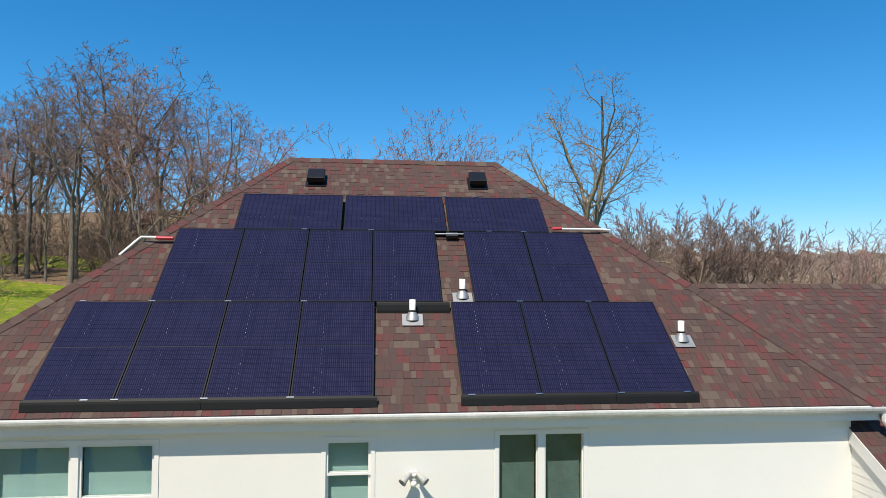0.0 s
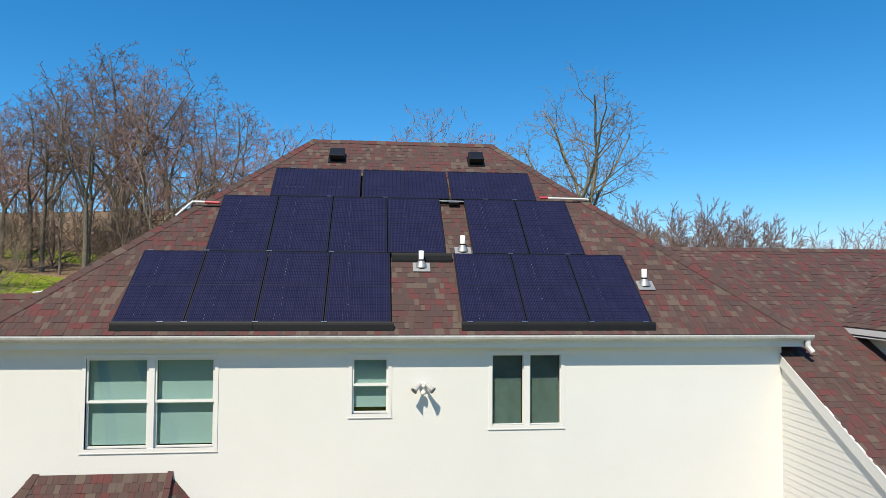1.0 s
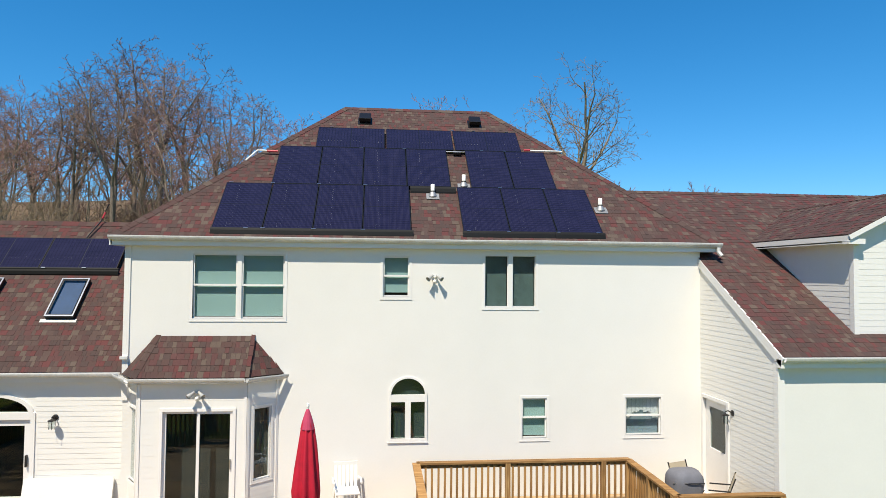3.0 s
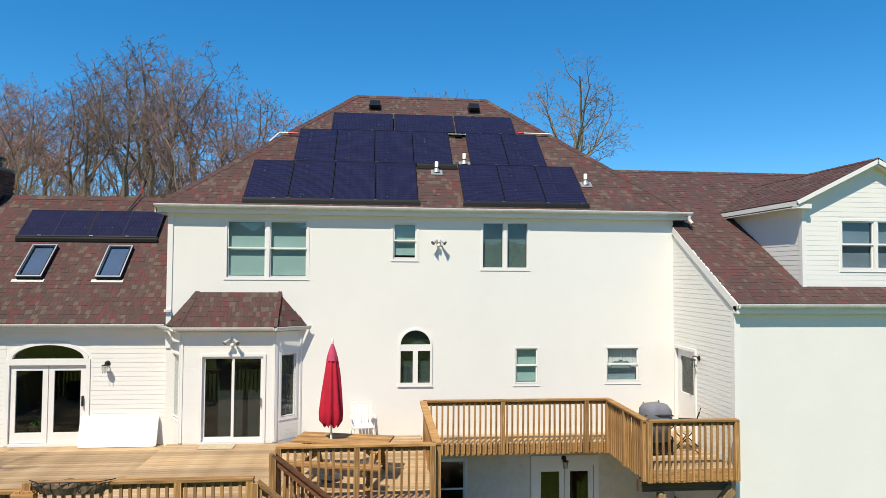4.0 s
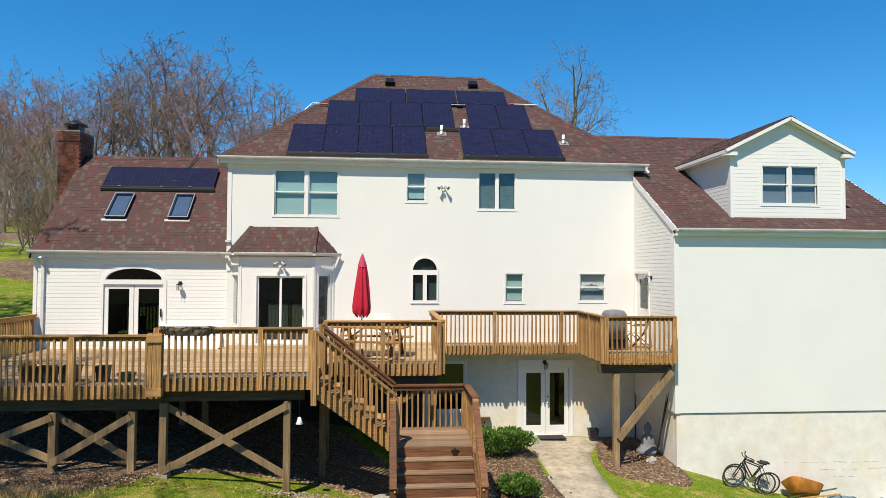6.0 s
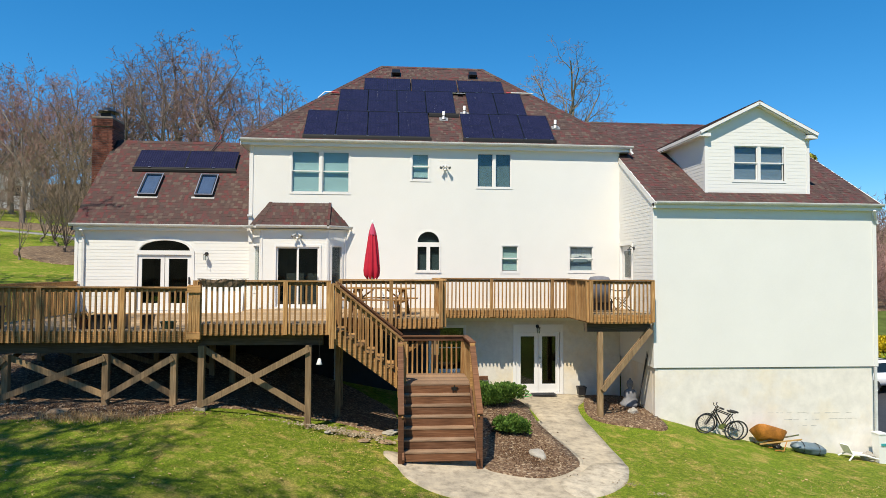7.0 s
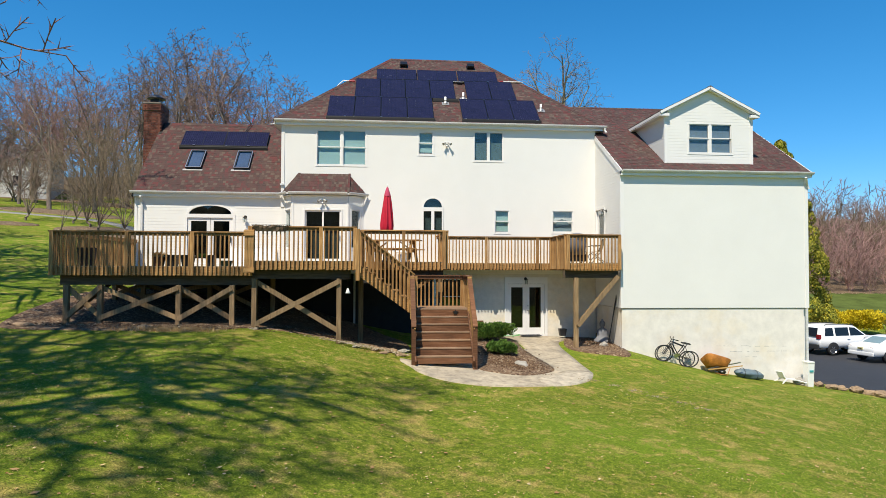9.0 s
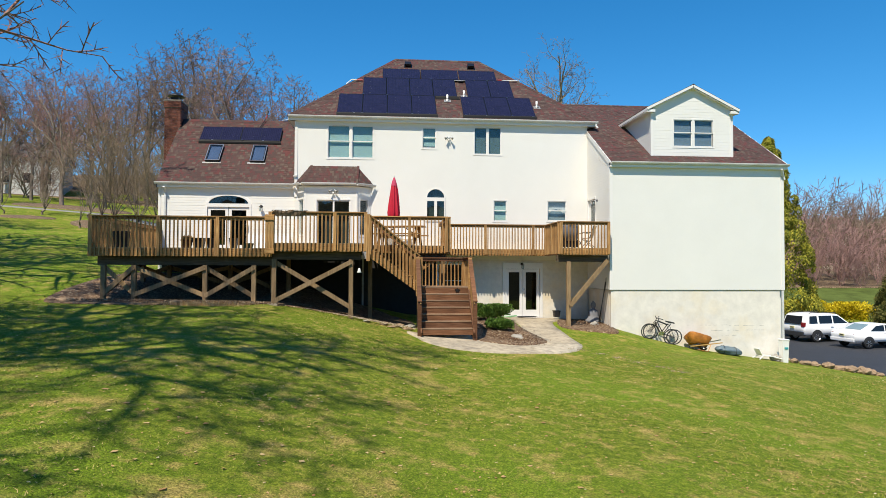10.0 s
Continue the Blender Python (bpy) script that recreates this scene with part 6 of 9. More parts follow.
# stairs: an upper flight to the right, a landing, a lower flight towards the lawn
LAND = 1.48
SX0, SX1, SY0, SY1 = -3.27, -1.62, -6.22, -4.86
n_up = 8
rise = (CZ - LAND) / n_up
run = (SX1 - SX0) / (n_up - 1)
for i in range(n_up - 1):
    x = SX0 + i * run
    z = CZ - (i + 1) * rise
    part("tread", bm_box(x, x + run + 0.03, SY0 + 0.05, SY1 - 0.05, z - 0.035, z, bevel=0.006), DECK_WOOD, stairs)
for y in (SY0 + 0.03, (SY0 + SY1) / 2, SY1 - 0.03):
    part("stringer", bm_beam((SX0, y, CZ - 0.26), (SX1 + 0.1, y, LAND - 0.14), 0.04, 0.26), DECK_WOOD, stairs)
LX_0, LX_1 = -1.66, -0.02
planks(stairs, LX_0, LX_1, -6.42, -4.84, LAND, mat=TREAD_WOOD)
for seg in (((LX_0, -6.37), (LX_1, -6.37)), ((LX_0, -4.84), (LX_1, -4.84)), ((LX_0, -6.42), (LX_0, -4.84)), ((LX_1, -6.42), (LX_1, -4.84))):
    part("rim_joist", bm_beam((*seg[0], LAND - 0.13), (*seg[1], LAND - 0.13), 0.04, 0.2), STAIR_WOOD, stairs)
for x, y in ((LX_0 + 0.06, -6.36), (LX_1 - 0.06, -6.36), (LX_0 + 0.06, -4.92), (LX_1 - 0.06, -4.92)):
    support(x, y, LAND - 0.03, 0.1, stairs)
n_low = 7
BASE = 0.07
rise2 = (LAND - BASE) / n_low
run2 = 0.205
for i in range(n_low):
    y = -6.42 - i * run2
    z = LAND - (i + 1) * rise2
    if i < n_low - 1:
        part("tread", bm_box(LX_0 + 0.05, LX_1 - 0.05, y - run2 - 0.03, y, z - 0.035, z, bevel=0.006), TREAD_WOOD, stairs)
    part("riser", bm_box(LX_0 + 0.05, LX_1 - 0.05, y - 0.02, y + 0.004, z, z + rise2 - 0.036), STAIR_WOOD, stairs)
for x in (LX_0 + 0.03, LX_1 - 0.03):
    part("stringer", bm_beam((x, -6.4, LAND - 0.18), (x, -6.42 - n_low * run2 + 0.1, BASE - 0.02), 0.045, 0.3), STAIR_WOOD, stairs)
    yb = -6.42 - (n_low - 1) * run2 + 0.02
    side = 1 if x > -0.8 else -1
    part("newel_post", bm_box(x - 0.06 + side * 0.05, x + 0.06 + side * 0.05, yb - 0.1, yb + 0.02, BASE - 0.3, 1.05, bevel=0.012), STAIR_WOOD, stairs)
    part("newel_post", bm_box(x - 0.06 + side * 0.05, x + 0.06 + side * 0.05, -6.46, -6.34, LAND - 0.3, 2.42, bevel=0.012), DECK_WOOD, stairs)
    part("handrail", bm_beam((x + side * 0.05, -6.36, 2.43), (x + side * 0.05, yb - 0.12, 1.07), 0.13, 0.04), STAIR_WOOD, stairs)
    part("top_rail", bm_beam((x + side * 0.02, -6.36, 2.34), (x + side * 0.02, yb - 0.1, 0.99), 0.036, 0.09), DECK_WOOD, stairs)
    for k in range(9):
        y = -6.55 - k * 0.13
        zt = 2.36 + (y + 6.36) * (2.43 - 1.07) / (-6.36 - yb + 0.12) - 0.02
        stick(stairs, x + side * 0.06, y, zt - 1.1, zt)


def flight_rail(y, mat, out):
    """A sloping rail along the upper flight, with balusters down past the stringer."""
    a, b = Vector((SX0 + 0.02, y, 3.8)), Vector((SX1 + 0.02, y, 2.47))
    part("handrail", bm_beam(a + Vector((0, 0, 0.0)), b, 0.14, 0.038), mat, stairs)
    part("top_rail", bm_beam(a + Vector((0, -out * 0.02, -0.075)), b + Vector((0, -out * 0.02, -0.075)), 0.036, 0.1), mat, stairs)
    n = 14
    for i in range(n):
        s = (i + 0.5) / n
        q = a.lerp(b, s)
        stick(stairs, q.x, y + out * 0.04, q.z - 1.24, q.z - 0.03)


flight_rail(SY0 - 0.02, DECK_WOOD, -1)
flight_rail(SY1 + 0.02, STAIR_WOOD, 1)
stick(stairs, SX0 - 0.0, SY0 - 0.05, 2.3, 3.8, 0, POST_ME, "post", 1.1)
stick(stairs, SX1 + 0.02, SY0 - 0.05, LAND - 0.45, 2.44, 0, POST_ME, "post", 1.2)
stick(stairs, SX0 + 0.02, SY1, 2.4, 3.82, 0, POST_ME, "post", 1.1)
railing(stairs, (LX_0, -4.86), (LX_1, -4.86), 2.45, LAND - 0.02, (0.02, 0.98), out=(0, 1), mat=STAIR_WOOD)
railing(stairs, (LX_1 + 0.02, -4.84), (LX_1 + 0.02, -6.4), 2.45, LAND - 0.15, (0.02,), out=(1, 0), mat=STAIR_WOOD)
part("loose_board", bm_beam((-1.5, -4.79, 2.05), (-0.95, -4.79, 2.4), 0.03, 0.12), DECK_WOOD, stairs, "diagonal board behind the landing rail")

# ---- trees ----
def grow(seed, height, trunk_r, first, spread, kids, fork=0, droop=0.0, wander=0.12, lean=(0, 0), ratio=(0.46, 0.66), stems=(), bole=0.0, last=4, tip=1, taper=(0.4, 0.6)):
    """Segments (start, end, radius, radius, level) of a bare tree that stands at the origin."""
    r = random.Random(seed)
    segs = []

    def branch(p, d, length, rad, level):
        n = (8, 5, 3, 2, 2)[level] if level < last else tip
        step = length / n
        pts, rads = [p.copy()], [rad]
        for i in range(n):
            d = (d + Vector((r.gauss(0, wander), r.gauss(0, wander), r.gauss(0, wander * 0.6) + (0.0, 0.045, 0.04, 0.03, 0.02)[level] - droop * level * 0.02))).normalized()
            p = p + d * step
            k = (i + 1) / n
            pts.append(p.copy())
            rads.append(0.0 if level == last and k == 1 else max(0.006, rad * (1 - k * (0.72 if level == 0 else 0.8))))
        for a, b, ra, rb in zip(pts, pts[1:], rads, rads[1:]):
            segs.append((a, b, ra, rb, level))
        if level == last:
            return
        count = kids[level]
        for j in range(count):
            s = first + (1 - first) * (j + r.random()) / count if level == 0 else 0.18 + 0.82 * (j + r.random()) / count
            f = s * n
            i = min(n - 1, int(f))
            q = pts[i].lerp(pts[i + 1], f - i)
            axis = (pts[i + 1] - pts[i]).normalized()
            side = axis.cross(Vector((0, 0, 1)) if abs(axis.z) < 0.95 else Vector((1, 0, 0))).normalized()
            side = Matrix.Rotation(2.4 * j + r.uniform(-0.6, 0.6), 3, axis) @ side
            ang = radians(r.uniform(*spread))
            nd = axis * math.cos(ang) + side * math.sin(ang)
            ln = length * r.uniform(*ratio) * (1.0 - 0.5 * s if level == 0 else (0.95, 0.95, 0.8, 0.75)[level]) * (1.3 if level == last - 1 else 1.0)
            branch(q, nd, ln, rads[i] * r.uniform(*taper), level + 1)

    starts = [(Vector((0, 0, -0.3)), Vector((lean[0], lean[1], 1)).normalized(), height, trunk_r)]
    if fork:
        starts = []
        base = Vector((0, 0, -0.3))
        top = Vector((0.1, 0, height * 0.3))
        segs.append((base, top, trunk_r * 1.2, trunk_r, 0))
        for k in range(fork):
            a = 2 * math.pi * k / fork + 0.5
            starts.append((top, Vector((math.cos(a) * 0.36, math.sin(a) * 0.25, 1)).normalized(), height * 0.72, trunk_r * 0.72))
    if stems:
        top = Vector((0.15, 0, bole))
        segs.append((Vector((0, 0, -0.3)), Vector((-0.1, 0.05, bole * 0.5)), trunk_r * 1.15, trunk_r, 0))
        segs.append((Vector((-0.1, 0.05, bole * 0.5)), top, trunk_r, trunk_r * 0.85, 0))
        starts = [(top, Vector(d).normalized(), ln, trunk_r * k) for d, ln, k in stems]
    for st in starts:
        branch(*st, 0)
    return segs


def tubes(segs, sides):
    """Joins segments into tapering tubes: points and faces."""
    verts, faces = [], []
    for a, b, ra, rb, _ in segs:
        d = (b - a).normalized()
        s = d.cross(Vector((0, 0, 1)) if abs(d.z) < 0.9 else Vector((1, 0, 0))).normalized()
        u = s.cross(d)
        k = len(verts)
        for p, q in ((a, ra), (b, rb)):
            for j in range(sides):
                t = 2 * math.pi * j / sides
                verts.append(p + s * (math.cos(t) * q) + u * (math.sin(t) * q))
        if rb == 0.0:
            del verts[k + sides + 1:]
        for j in range(sides):
            i = (j + 1) % sides
            faces.append((k + j, k + i, k + sides + i, k + sides + j) if rb else (k + j, k + i, k + sides))
    return verts, faces


def thicken(segs, low, thick=1.0):
    """Holds the segments over a least radius; tips stay pointed."""
    return [(a, b, max(ra, low) * thick, max(rb, low * 0.75) * thick if rb else 0.0, l) for a, b, ra, rb, l in segs]


def bare_tree(label, segs, twig, thick=1.0, group="", bark=None):
    t = thing("tree", label, "tree", group)
    low, high = [s for s in segs if s[4] < 2], [s for s in segs if s[4] >= 2]
    v, f = tubes(low, 6)
    part("trunk", mesh_of("trunk", [tuple(p) for p in v], f, bark or BARK, True), None, t, "grey-brown trunk and limbs")
    v, f = tubes(thicken(high, 0.0085, thick), 3)
    part("crown", mesh_of("crown", [tuple(p) for p in v], f, twig), None, t, "bare leafless twigs")
    return t


W = "bare woodland trees"


def crown_top(segs):
    return max(b.z for _, b, _, _, _ in segs)


def fan(seed, count, tilt, length, thick=(0.5, 0.68)):
    """Stems that rise from one fork: directions, lengths and thicknesses."""
    r = random.Random(seed)
    out = []
    for k in range(count):
        a, q = 2 * math.pi * (k + r.uniform(-0.3, 0.3)) / count, math.tan(radians(r.uniform(*tilt)))
        out.append(((math.cos(a) * q, math.sin(a) * q, 1), length * r.uniform(0.8, 1.0), r.uniform(*thick)))
    return out


def dome(count, radius, widest, thick=0.3):
    """Stems that fill a round crown over one fork."""
    out = []
    for k in range(count):
        a, t = radians(widest) * math.sqrt((k + 0.3) / count), 2.4 * k
        out.append(((math.sin(a) * math.cos(t), math.sin(a) * math.sin(t), math.cos(a)), 2 * radius * math.cos(a) ** 0.8, thick))
    return out


templates = []
for lab, segs, mat, thick in (
        ("tall bare grey-brown woodland tree in early spring", grow(1, 20, 0.26, 0.2, (34, 72), (8, 6, 5, 4), ratio=(0.36, 0.54), bole=7.0, stems=fan(1, 3, (10, 32), 12), wander=0.15), TWIG, 2.5),
        ("slender bare tree with a crooked trunk in the woods", grow(2, 22, 0.28, 0.4, (36, 74), (12, 6, 5, 4), ratio=(0.32, 0.46), bole=9.0, stems=fan(2, 2, (4, 14), 13, (0.6, 0.8)), wander=0.15), TWIG, 2.5),
        ("spreading bare tree with reddish budding twigs", grow(3, 17, 0.26, 0.15, (32, 68), (7, 5, 5, 4), ratio=(0.36, 0.52), bole=5.0, stems=fan(3, 4, (12, 38), 12), wander=0.14), TWIG_RED, 2.5),
        ("thin bare tree with upright tan branches", grow(4, 14, 0.15, 0.12, (22, 48), (7, 5, 5, 4), ratio=(0.36, 0.52), bole=3.0, stems=fan(4, 3, (5, 18), 10), wander=0.11), TWIG_TAN, 1.5),
        ("twin-stemmed bare tree in the woods", grow(5, 20, 0.3, 0.25, (36, 74), (11, 6, 5, 4), ratio=(0.34, 0.5), bole=6.0, stems=fan(5, 2, (10, 24), 13, (0.6, 0.75)), wander=0.14), TWIG, 2.5),
        ("young many-stemmed bare tree in the undergrowth", grow(6, 8, 0.09, 0.06, (16, 46), (6, 5, 7), ratio=(0.36, 0.55), bole=0.4, stems=fan(6, 5, (6, 34), 7), last=3, wander=0.11), TWIG_TAN, 1.5),
        ("low tangled bare undergrowth tree", grow(7, 7, 0.09, 0.04, (22, 60), (6, 5, 7), ratio=(0.4, 0.6), bole=0.3, stems=fan(7, 6, (15, 50), 5), last=3, wander=0.13), TWIG, 1.6),
        ("round-crowned bare tree with fine purple-grey twigs", grow(8, 17, 0.22, 0.3, (20, 44), (8, 7, 8), wander=0.08, ratio=(0.36, 0.5), bole=7.0, stems=dome(15, 4.2, 62, 0.26), last=3), TWIG, 3.0)):
    templates.append((bare_tree(lab, segs, mat, thick, W), crown_top(segs)))
trng = random.Random(11)
used = []


def stand(k, x, y, height, turn, group=W, wide=1.0):
    ob, tall = templates[k]
    s = height / tall
    m = pose(x, y, ground_z(x, y), 0, 0, turn) @ Matrix.Diagonal((wide * s * trng.uniform(0.92, 1.12), wide * s * trng.uniform(0.92, 1.12), s, 1))
    if k in used:
        return tagged(copy_thing(ob, m @ Matrix.Diagonal([1 / v for v in ob.scale] + [1])), group=group)
    used.append(k)
    ob.matrix_basis = m
    return ob


# the wood on the slope behind the wing: kind, x, y, height
WOODS = ((0, -33.6, 55, 17.5), (4, -34.5, 61, 19.5), (0, -28.3, 55, 20.3), (1, -26.5, 50, 17), (0, -28.8, 64, 24), (4, -26.2, 62, 22.5), (1, -22.0, 58, 22), (2, -21.2, 51, 15.5), (2, -17.6, 56, 17), (0, -16.0, 59, 18.8), (2, -12.6, 54, 15.5), (3, -9.8, 50, 12.5),
         (1, -31.5, 53, 15.5), (4, -24.4, 66, 21), (2, -31, 68, 20), (0, -37.5, 52, 16), (2, -38.8, 60, 18), (2, -41.5, 50, 15.5), (0, -44.5, 55, 16), (4, -47, 47, 14), (1, -43.5, 42, 13.5), (3, -19.5, 52, 12.5), (3, -15, 52, 12), (2, -50, 56, 17), (0, -53, 48, 15),
         (3, -24, 52.5, 12), (2, -36, 50, 13), (3, -29.5, 52, 10.5), (0, -20, 66, 19), (2, -14, 66, 17), (1, -56, 60, 17), (3, -39.5, 38, 10), (1, -18.8, 53, 14), (4, -12, 60, 15), (2, -46, 64, 19), (0, -7, 57, 12), (2, -40.5, 45, 12.5), (3, -44, 47.5, 11), (3, -38, 46, 10), (2, -48.5, 44.5, 12))
for k, x, y, h in WOODS:
    stand(k, x, y, h, trng.uniform(0, 360))
for i in range(28):
    x, y = trng.uniform(-52, -10), trng.uniform(40, 62)
    if x > -38 and y < 52:
        y += 11
    stand(5 + i % 2, x, y, trng.uniform(4.5, 8.5), trng.uniform(0, 360), "bare undergrowth in the woods")
# beyond the garage
for k, x, y, h, wide in ((7, 17.4, 46, 17.6, 0.85), (7, 20.2, 48, 18.6, 0.9), (3, 22.6, 47, 15, 1), (7, 23.6, 50, 16.6, 0.8), (7, 29.2, 60, 20.6, 0.85), (7, 35.2, 61, 20.6, 0.9), (7, 41.6, 62, 20.0, 0.85), (7, 46.5, 64, 19.2, 0.85), (7, 32.4, 66, 17.5, 1.0), (7, 38.6, 67, 17.5, 1.0), (1, 51.5, 61, 15, 1), (2, 56, 62, 15, 1), (0, 61, 61, 14.5, 1), (4, 65, 63, 14.5, 1), (3, 32, 58, 12, 1), (3, 38.5, 60, 12.5, 1), (1, 70, 66, 14.5, 1)):
    stand(k, x, y, h - 1.5 * smooth(20, 32, x), trng.uniform(0, 360), "bare trees beyond the garage", wide)
for i in range(12):
    stand(5 + i % 2, trng.uniform(20, 62), trng.uniform(52, 66), trng.uniform(7, 11.5), trng.uniform(0, 360), "bare undergrowth beyond the garage")
segs = grow(21, 18, 0.3, 0.3, (28, 60), (9, 5, 4), wander=0.07, ratio=(0.24, 0.36), bole=11.0, stems=dome(110, 4.4, 84, 0.1), last=3)
round_tree = bare_tree("round-crowned bare tree with reddish twigs behind the ridge", segs, TWIG_RED, 2.1)
s = 20.3 / crown_top(segs)
round_tree.matrix_basis = pose(3.9, 38, ground_z(3.9, 38), 0, 0, 40) @ Matrix.Diagonal((s, s, s, 1))
# the pale forked tree in front of the garage
segs = grow(36, 10, 0.28, 0.16, (32, 70), (9, 7, 4, 3), wander=0.11, ratio=(0.34, 0.5), bole=12.0,
            tip=2, stems=(((-0.42, 0.1, 1), 7.4, 0.5), ((-0.1, -0.2, 1), 8.6, 0.55), ((0.22, 0.15, 1), 9.2, 0.6), ((0.04, 0.2, 1), 8.8, 0.5), ((0.5, -0.1, 1), 7.6, 0.48), ((1.0, 0.1, 0.14), 5.0, 0.4), ((-0.75, 0.2, 0.45), 3.6, 0.3)))
hero = bare_tree("large forked bare tree with pale crooked limbs", segs, TWIG_PALE, 1.2, bark=PALE_BARK)
s = 22.2 / crown_top(segs)
hero.matrix_basis = pose(10.9, 27, ground_z(10.9, 27)) @ Matrix.Diagonal((1, 1, s, 1))
# small trees on the left slope
for seed, x, y, h, stems, mat, lab in ((41, -29.6, 26.0, 6.6, 8, TWIG, "small multi-stemmed ornamental tree on the slope"), (42, -22.4, 21.4, 9.2, 11, TWIG_TAN, "tall twiggy tan shrub tree in an earth bed"), (43, -20.2, 20.4, 8.2, 9, TWIG_TAN, "dense twiggy bare shrub tree on the slope"), (44, -24.2, 24.0, 8.8, 10, TWIG_TAN, "dense twiggy bare shrub tree on the slope"),
                                       (45, -31.6, 24.2, 6.0, 4, TWIG, "small bare tree on the lawn edge"), (46, -18.2, 18.4, 7.4, 9, TWIG_TAN, "dense twiggy bare shrub tree on the slope"), (47, -22.6, 16.6, 4.4, 3, TWIG, "thin young bare tree before the shrub trees"), (48, -40, 36, 9.0, 8, TWIG, "bare reddish-grey tree at the wood's edge"), (49, -26.4, 26.5, 8.4, 9, TWIG_TAN, "dense twiggy bare shrub tree on the slope")):
    few = stems < 5
    t = bare_tree(lab, grow(seed, h, 0.06 if few else 0.085, 0.06, (20, 50), (5, 3, 3) if few else (8, 6, 6), ratio=(0.34, 0.52), bole=0.4, stems=fan(seed, stems, (4, 34), h * 0.9, (0.24, 0.42)), last=3, wander=0.15), mat, 0.75)
    t.matrix_basis = pose(x, y, ground_z(x, y), 0, 0, 37 * seed)
stand(2, -34.8, 39.6, 13.5, 20)
stand(2, -31.5, 41.5, 12.5, 130)
# the lawn's own trees, beside and behind the flight, that shade the grass: seed, place, height, trunk, lowest limb
for seed, x, y, h, rad, low, kids, thick in ((51, -20.6, -7.6, 20, 0.28, 0.3, (17, 8, 7, 5), 2.8), (53, -25.5, -6.0, 18, 0.26, 0.26, (14, 8, 6, 4), 2.0), (54, -12.8, -16.0, 22, 0.26, 0.42, (16, 8, 7, 5), 2.6), (55, -8.9, -18.5, 22, 0.26, 0.48, (15, 8, 7, 5), 3.2),
                                              (56, -12.4, -20.6, 22, 0.26, 0.48, (15, 8, 7, 5), 2.8), (57, -20.0, -16.5, 22, 0.28, 0.36, (14, 8, 7, 4), 2.4), (52, -29.5, -10.5, 20, 0.26, 0.3, (15, 8, 7, 5), 3.4), (59, -27.4, 0.6, 19, 0.26, 0.24, (15, 8, 7, 5), 3.3), (50, -32.0, 8.5, 18, 0.24, 0.24, (15, 8, 7, 5), 3.3)):
    t = bare_tree("large budding shade tree on the side lawn", grow(seed, h, rad, low, (34, 74), kids, ratio=(0.34, 0.48), wander=0.13, lean=(0.08 * math.sin(seed), 0.08 * math.cos(seed)), taper=(0.42, 0.6) if seed in (51, 53) else (0.5, 0.7)), TWIG_RED, thick)
    t.matrix_basis = pose(x, y, ground_z(x, y), 0, 0, 29 * seed)


def far_woods():
    """A joined belt of distant bare trees."""
    verts, faces = [], []
    seeds = [grow(60 + k, 15, 0.2, 0.12, (20, 50), (5, 4, 3), ratio=(0.36, 0.52), bole=3.0, stems=fan(60 + k, 5, (8, 34), 11), last=3) for k in range(3)]
    belts = [(trng.uniform(-95, -2), trng.uniform(68, 104)) for _ in range(22)] + [(trng.uniform(-95, -58), trng.uniform(24, 72)) for _ in range(10)] + [(trng.uniform(16, 120), trng.uniform(72, 105)) for _ in range(28)]
    for x, y in belts:
        segs = trng.choice(seeds)
        v, f = tubes(thicken(segs, 0.034), 3)
        s, turn = trng.uniform(0.75, 1.05) if x < 0 else trng.uniform(0.85, 1.15), trng.uniform(0, 360)
        m = pose(x, y, ground_z(x, y) - 0.2, 0, 0, turn) @ Matrix.Scale(s, 4)
        k = len(verts)
        verts.extend(tuple(m @ p) for p in v)
        faces.extend(tuple(k + i for i in q) for q in f)
    brush = [grow(70 + k, 6, 0.06, 0.05, (20, 55), (4, 3, 4), ratio=(0.4, 0.6), bole=0.3, stems=fan(70 + k, 5, (10, 45), 5), last=3) for k in range(2)]
    for _ in range(50):
        x, y = trng.uniform(-75, -6), trng.uniform(60, 98)
        v, f = tubes(thicken(trng.choice(brush), 0.032), 3)
        m = pose(x, y, ground_z(x, y) - 0.1, 0, 0, trng.uniform(0, 360)) @ Matrix.Scale(trng.uniform(0.8, 1.4), 4)
        k = len(verts)
        verts.extend(tuple(m @ p) for p in v)
        faces.extend(tuple(k + i for i in q) for q in f)
    return tagged(part("far_woods", mesh_of("far_woods", verts, faces, TWIG), None), "distant belt of bare grey-brown woods", "woods", kind="stuff")


def tall_thicket():
    """The tangled tan belt of tall brush below the trees beyond the garage."""
    verts, faces = [], []
    seeds = [grow(90 + k, 10, 0.07, 0.05, (18, 50), (4, 4, 3), ratio=(0.36, 0.56), bole=0.5, stems=fan(90 + k, 6, (6, 36), 9), last=3, wander=0.12) for k in range(3)]
    for i in range(104):
        x, y = 16 + 58 * (i + trng.random()) / 104, trng.uniform(53, 70)
        if 46 < x < 62 and i % 3:
            continue
        v, f = tubes(thicken(trng.choice(seeds), 0.03), 3)
        m = pose(x, y, ground_z(x, y) - 0.1, 0, 0, trng.uniform(0, 360)) @ Matrix.Scale(trng.uniform(0.8, 1.15), 4)
        k = len(verts)
        verts.extend(tuple(m @ p) for p in v)
        faces.extend(tuple(k + n for n in q) for q in f)
    return tagged(part("tall_thicket", mesh_of("tall_thicket", verts, faces, TWIG_TAN), None), "tall tangled tan brush beyond the garage", "thicket", kind="stuff")


tall_thicket()
far_woods()


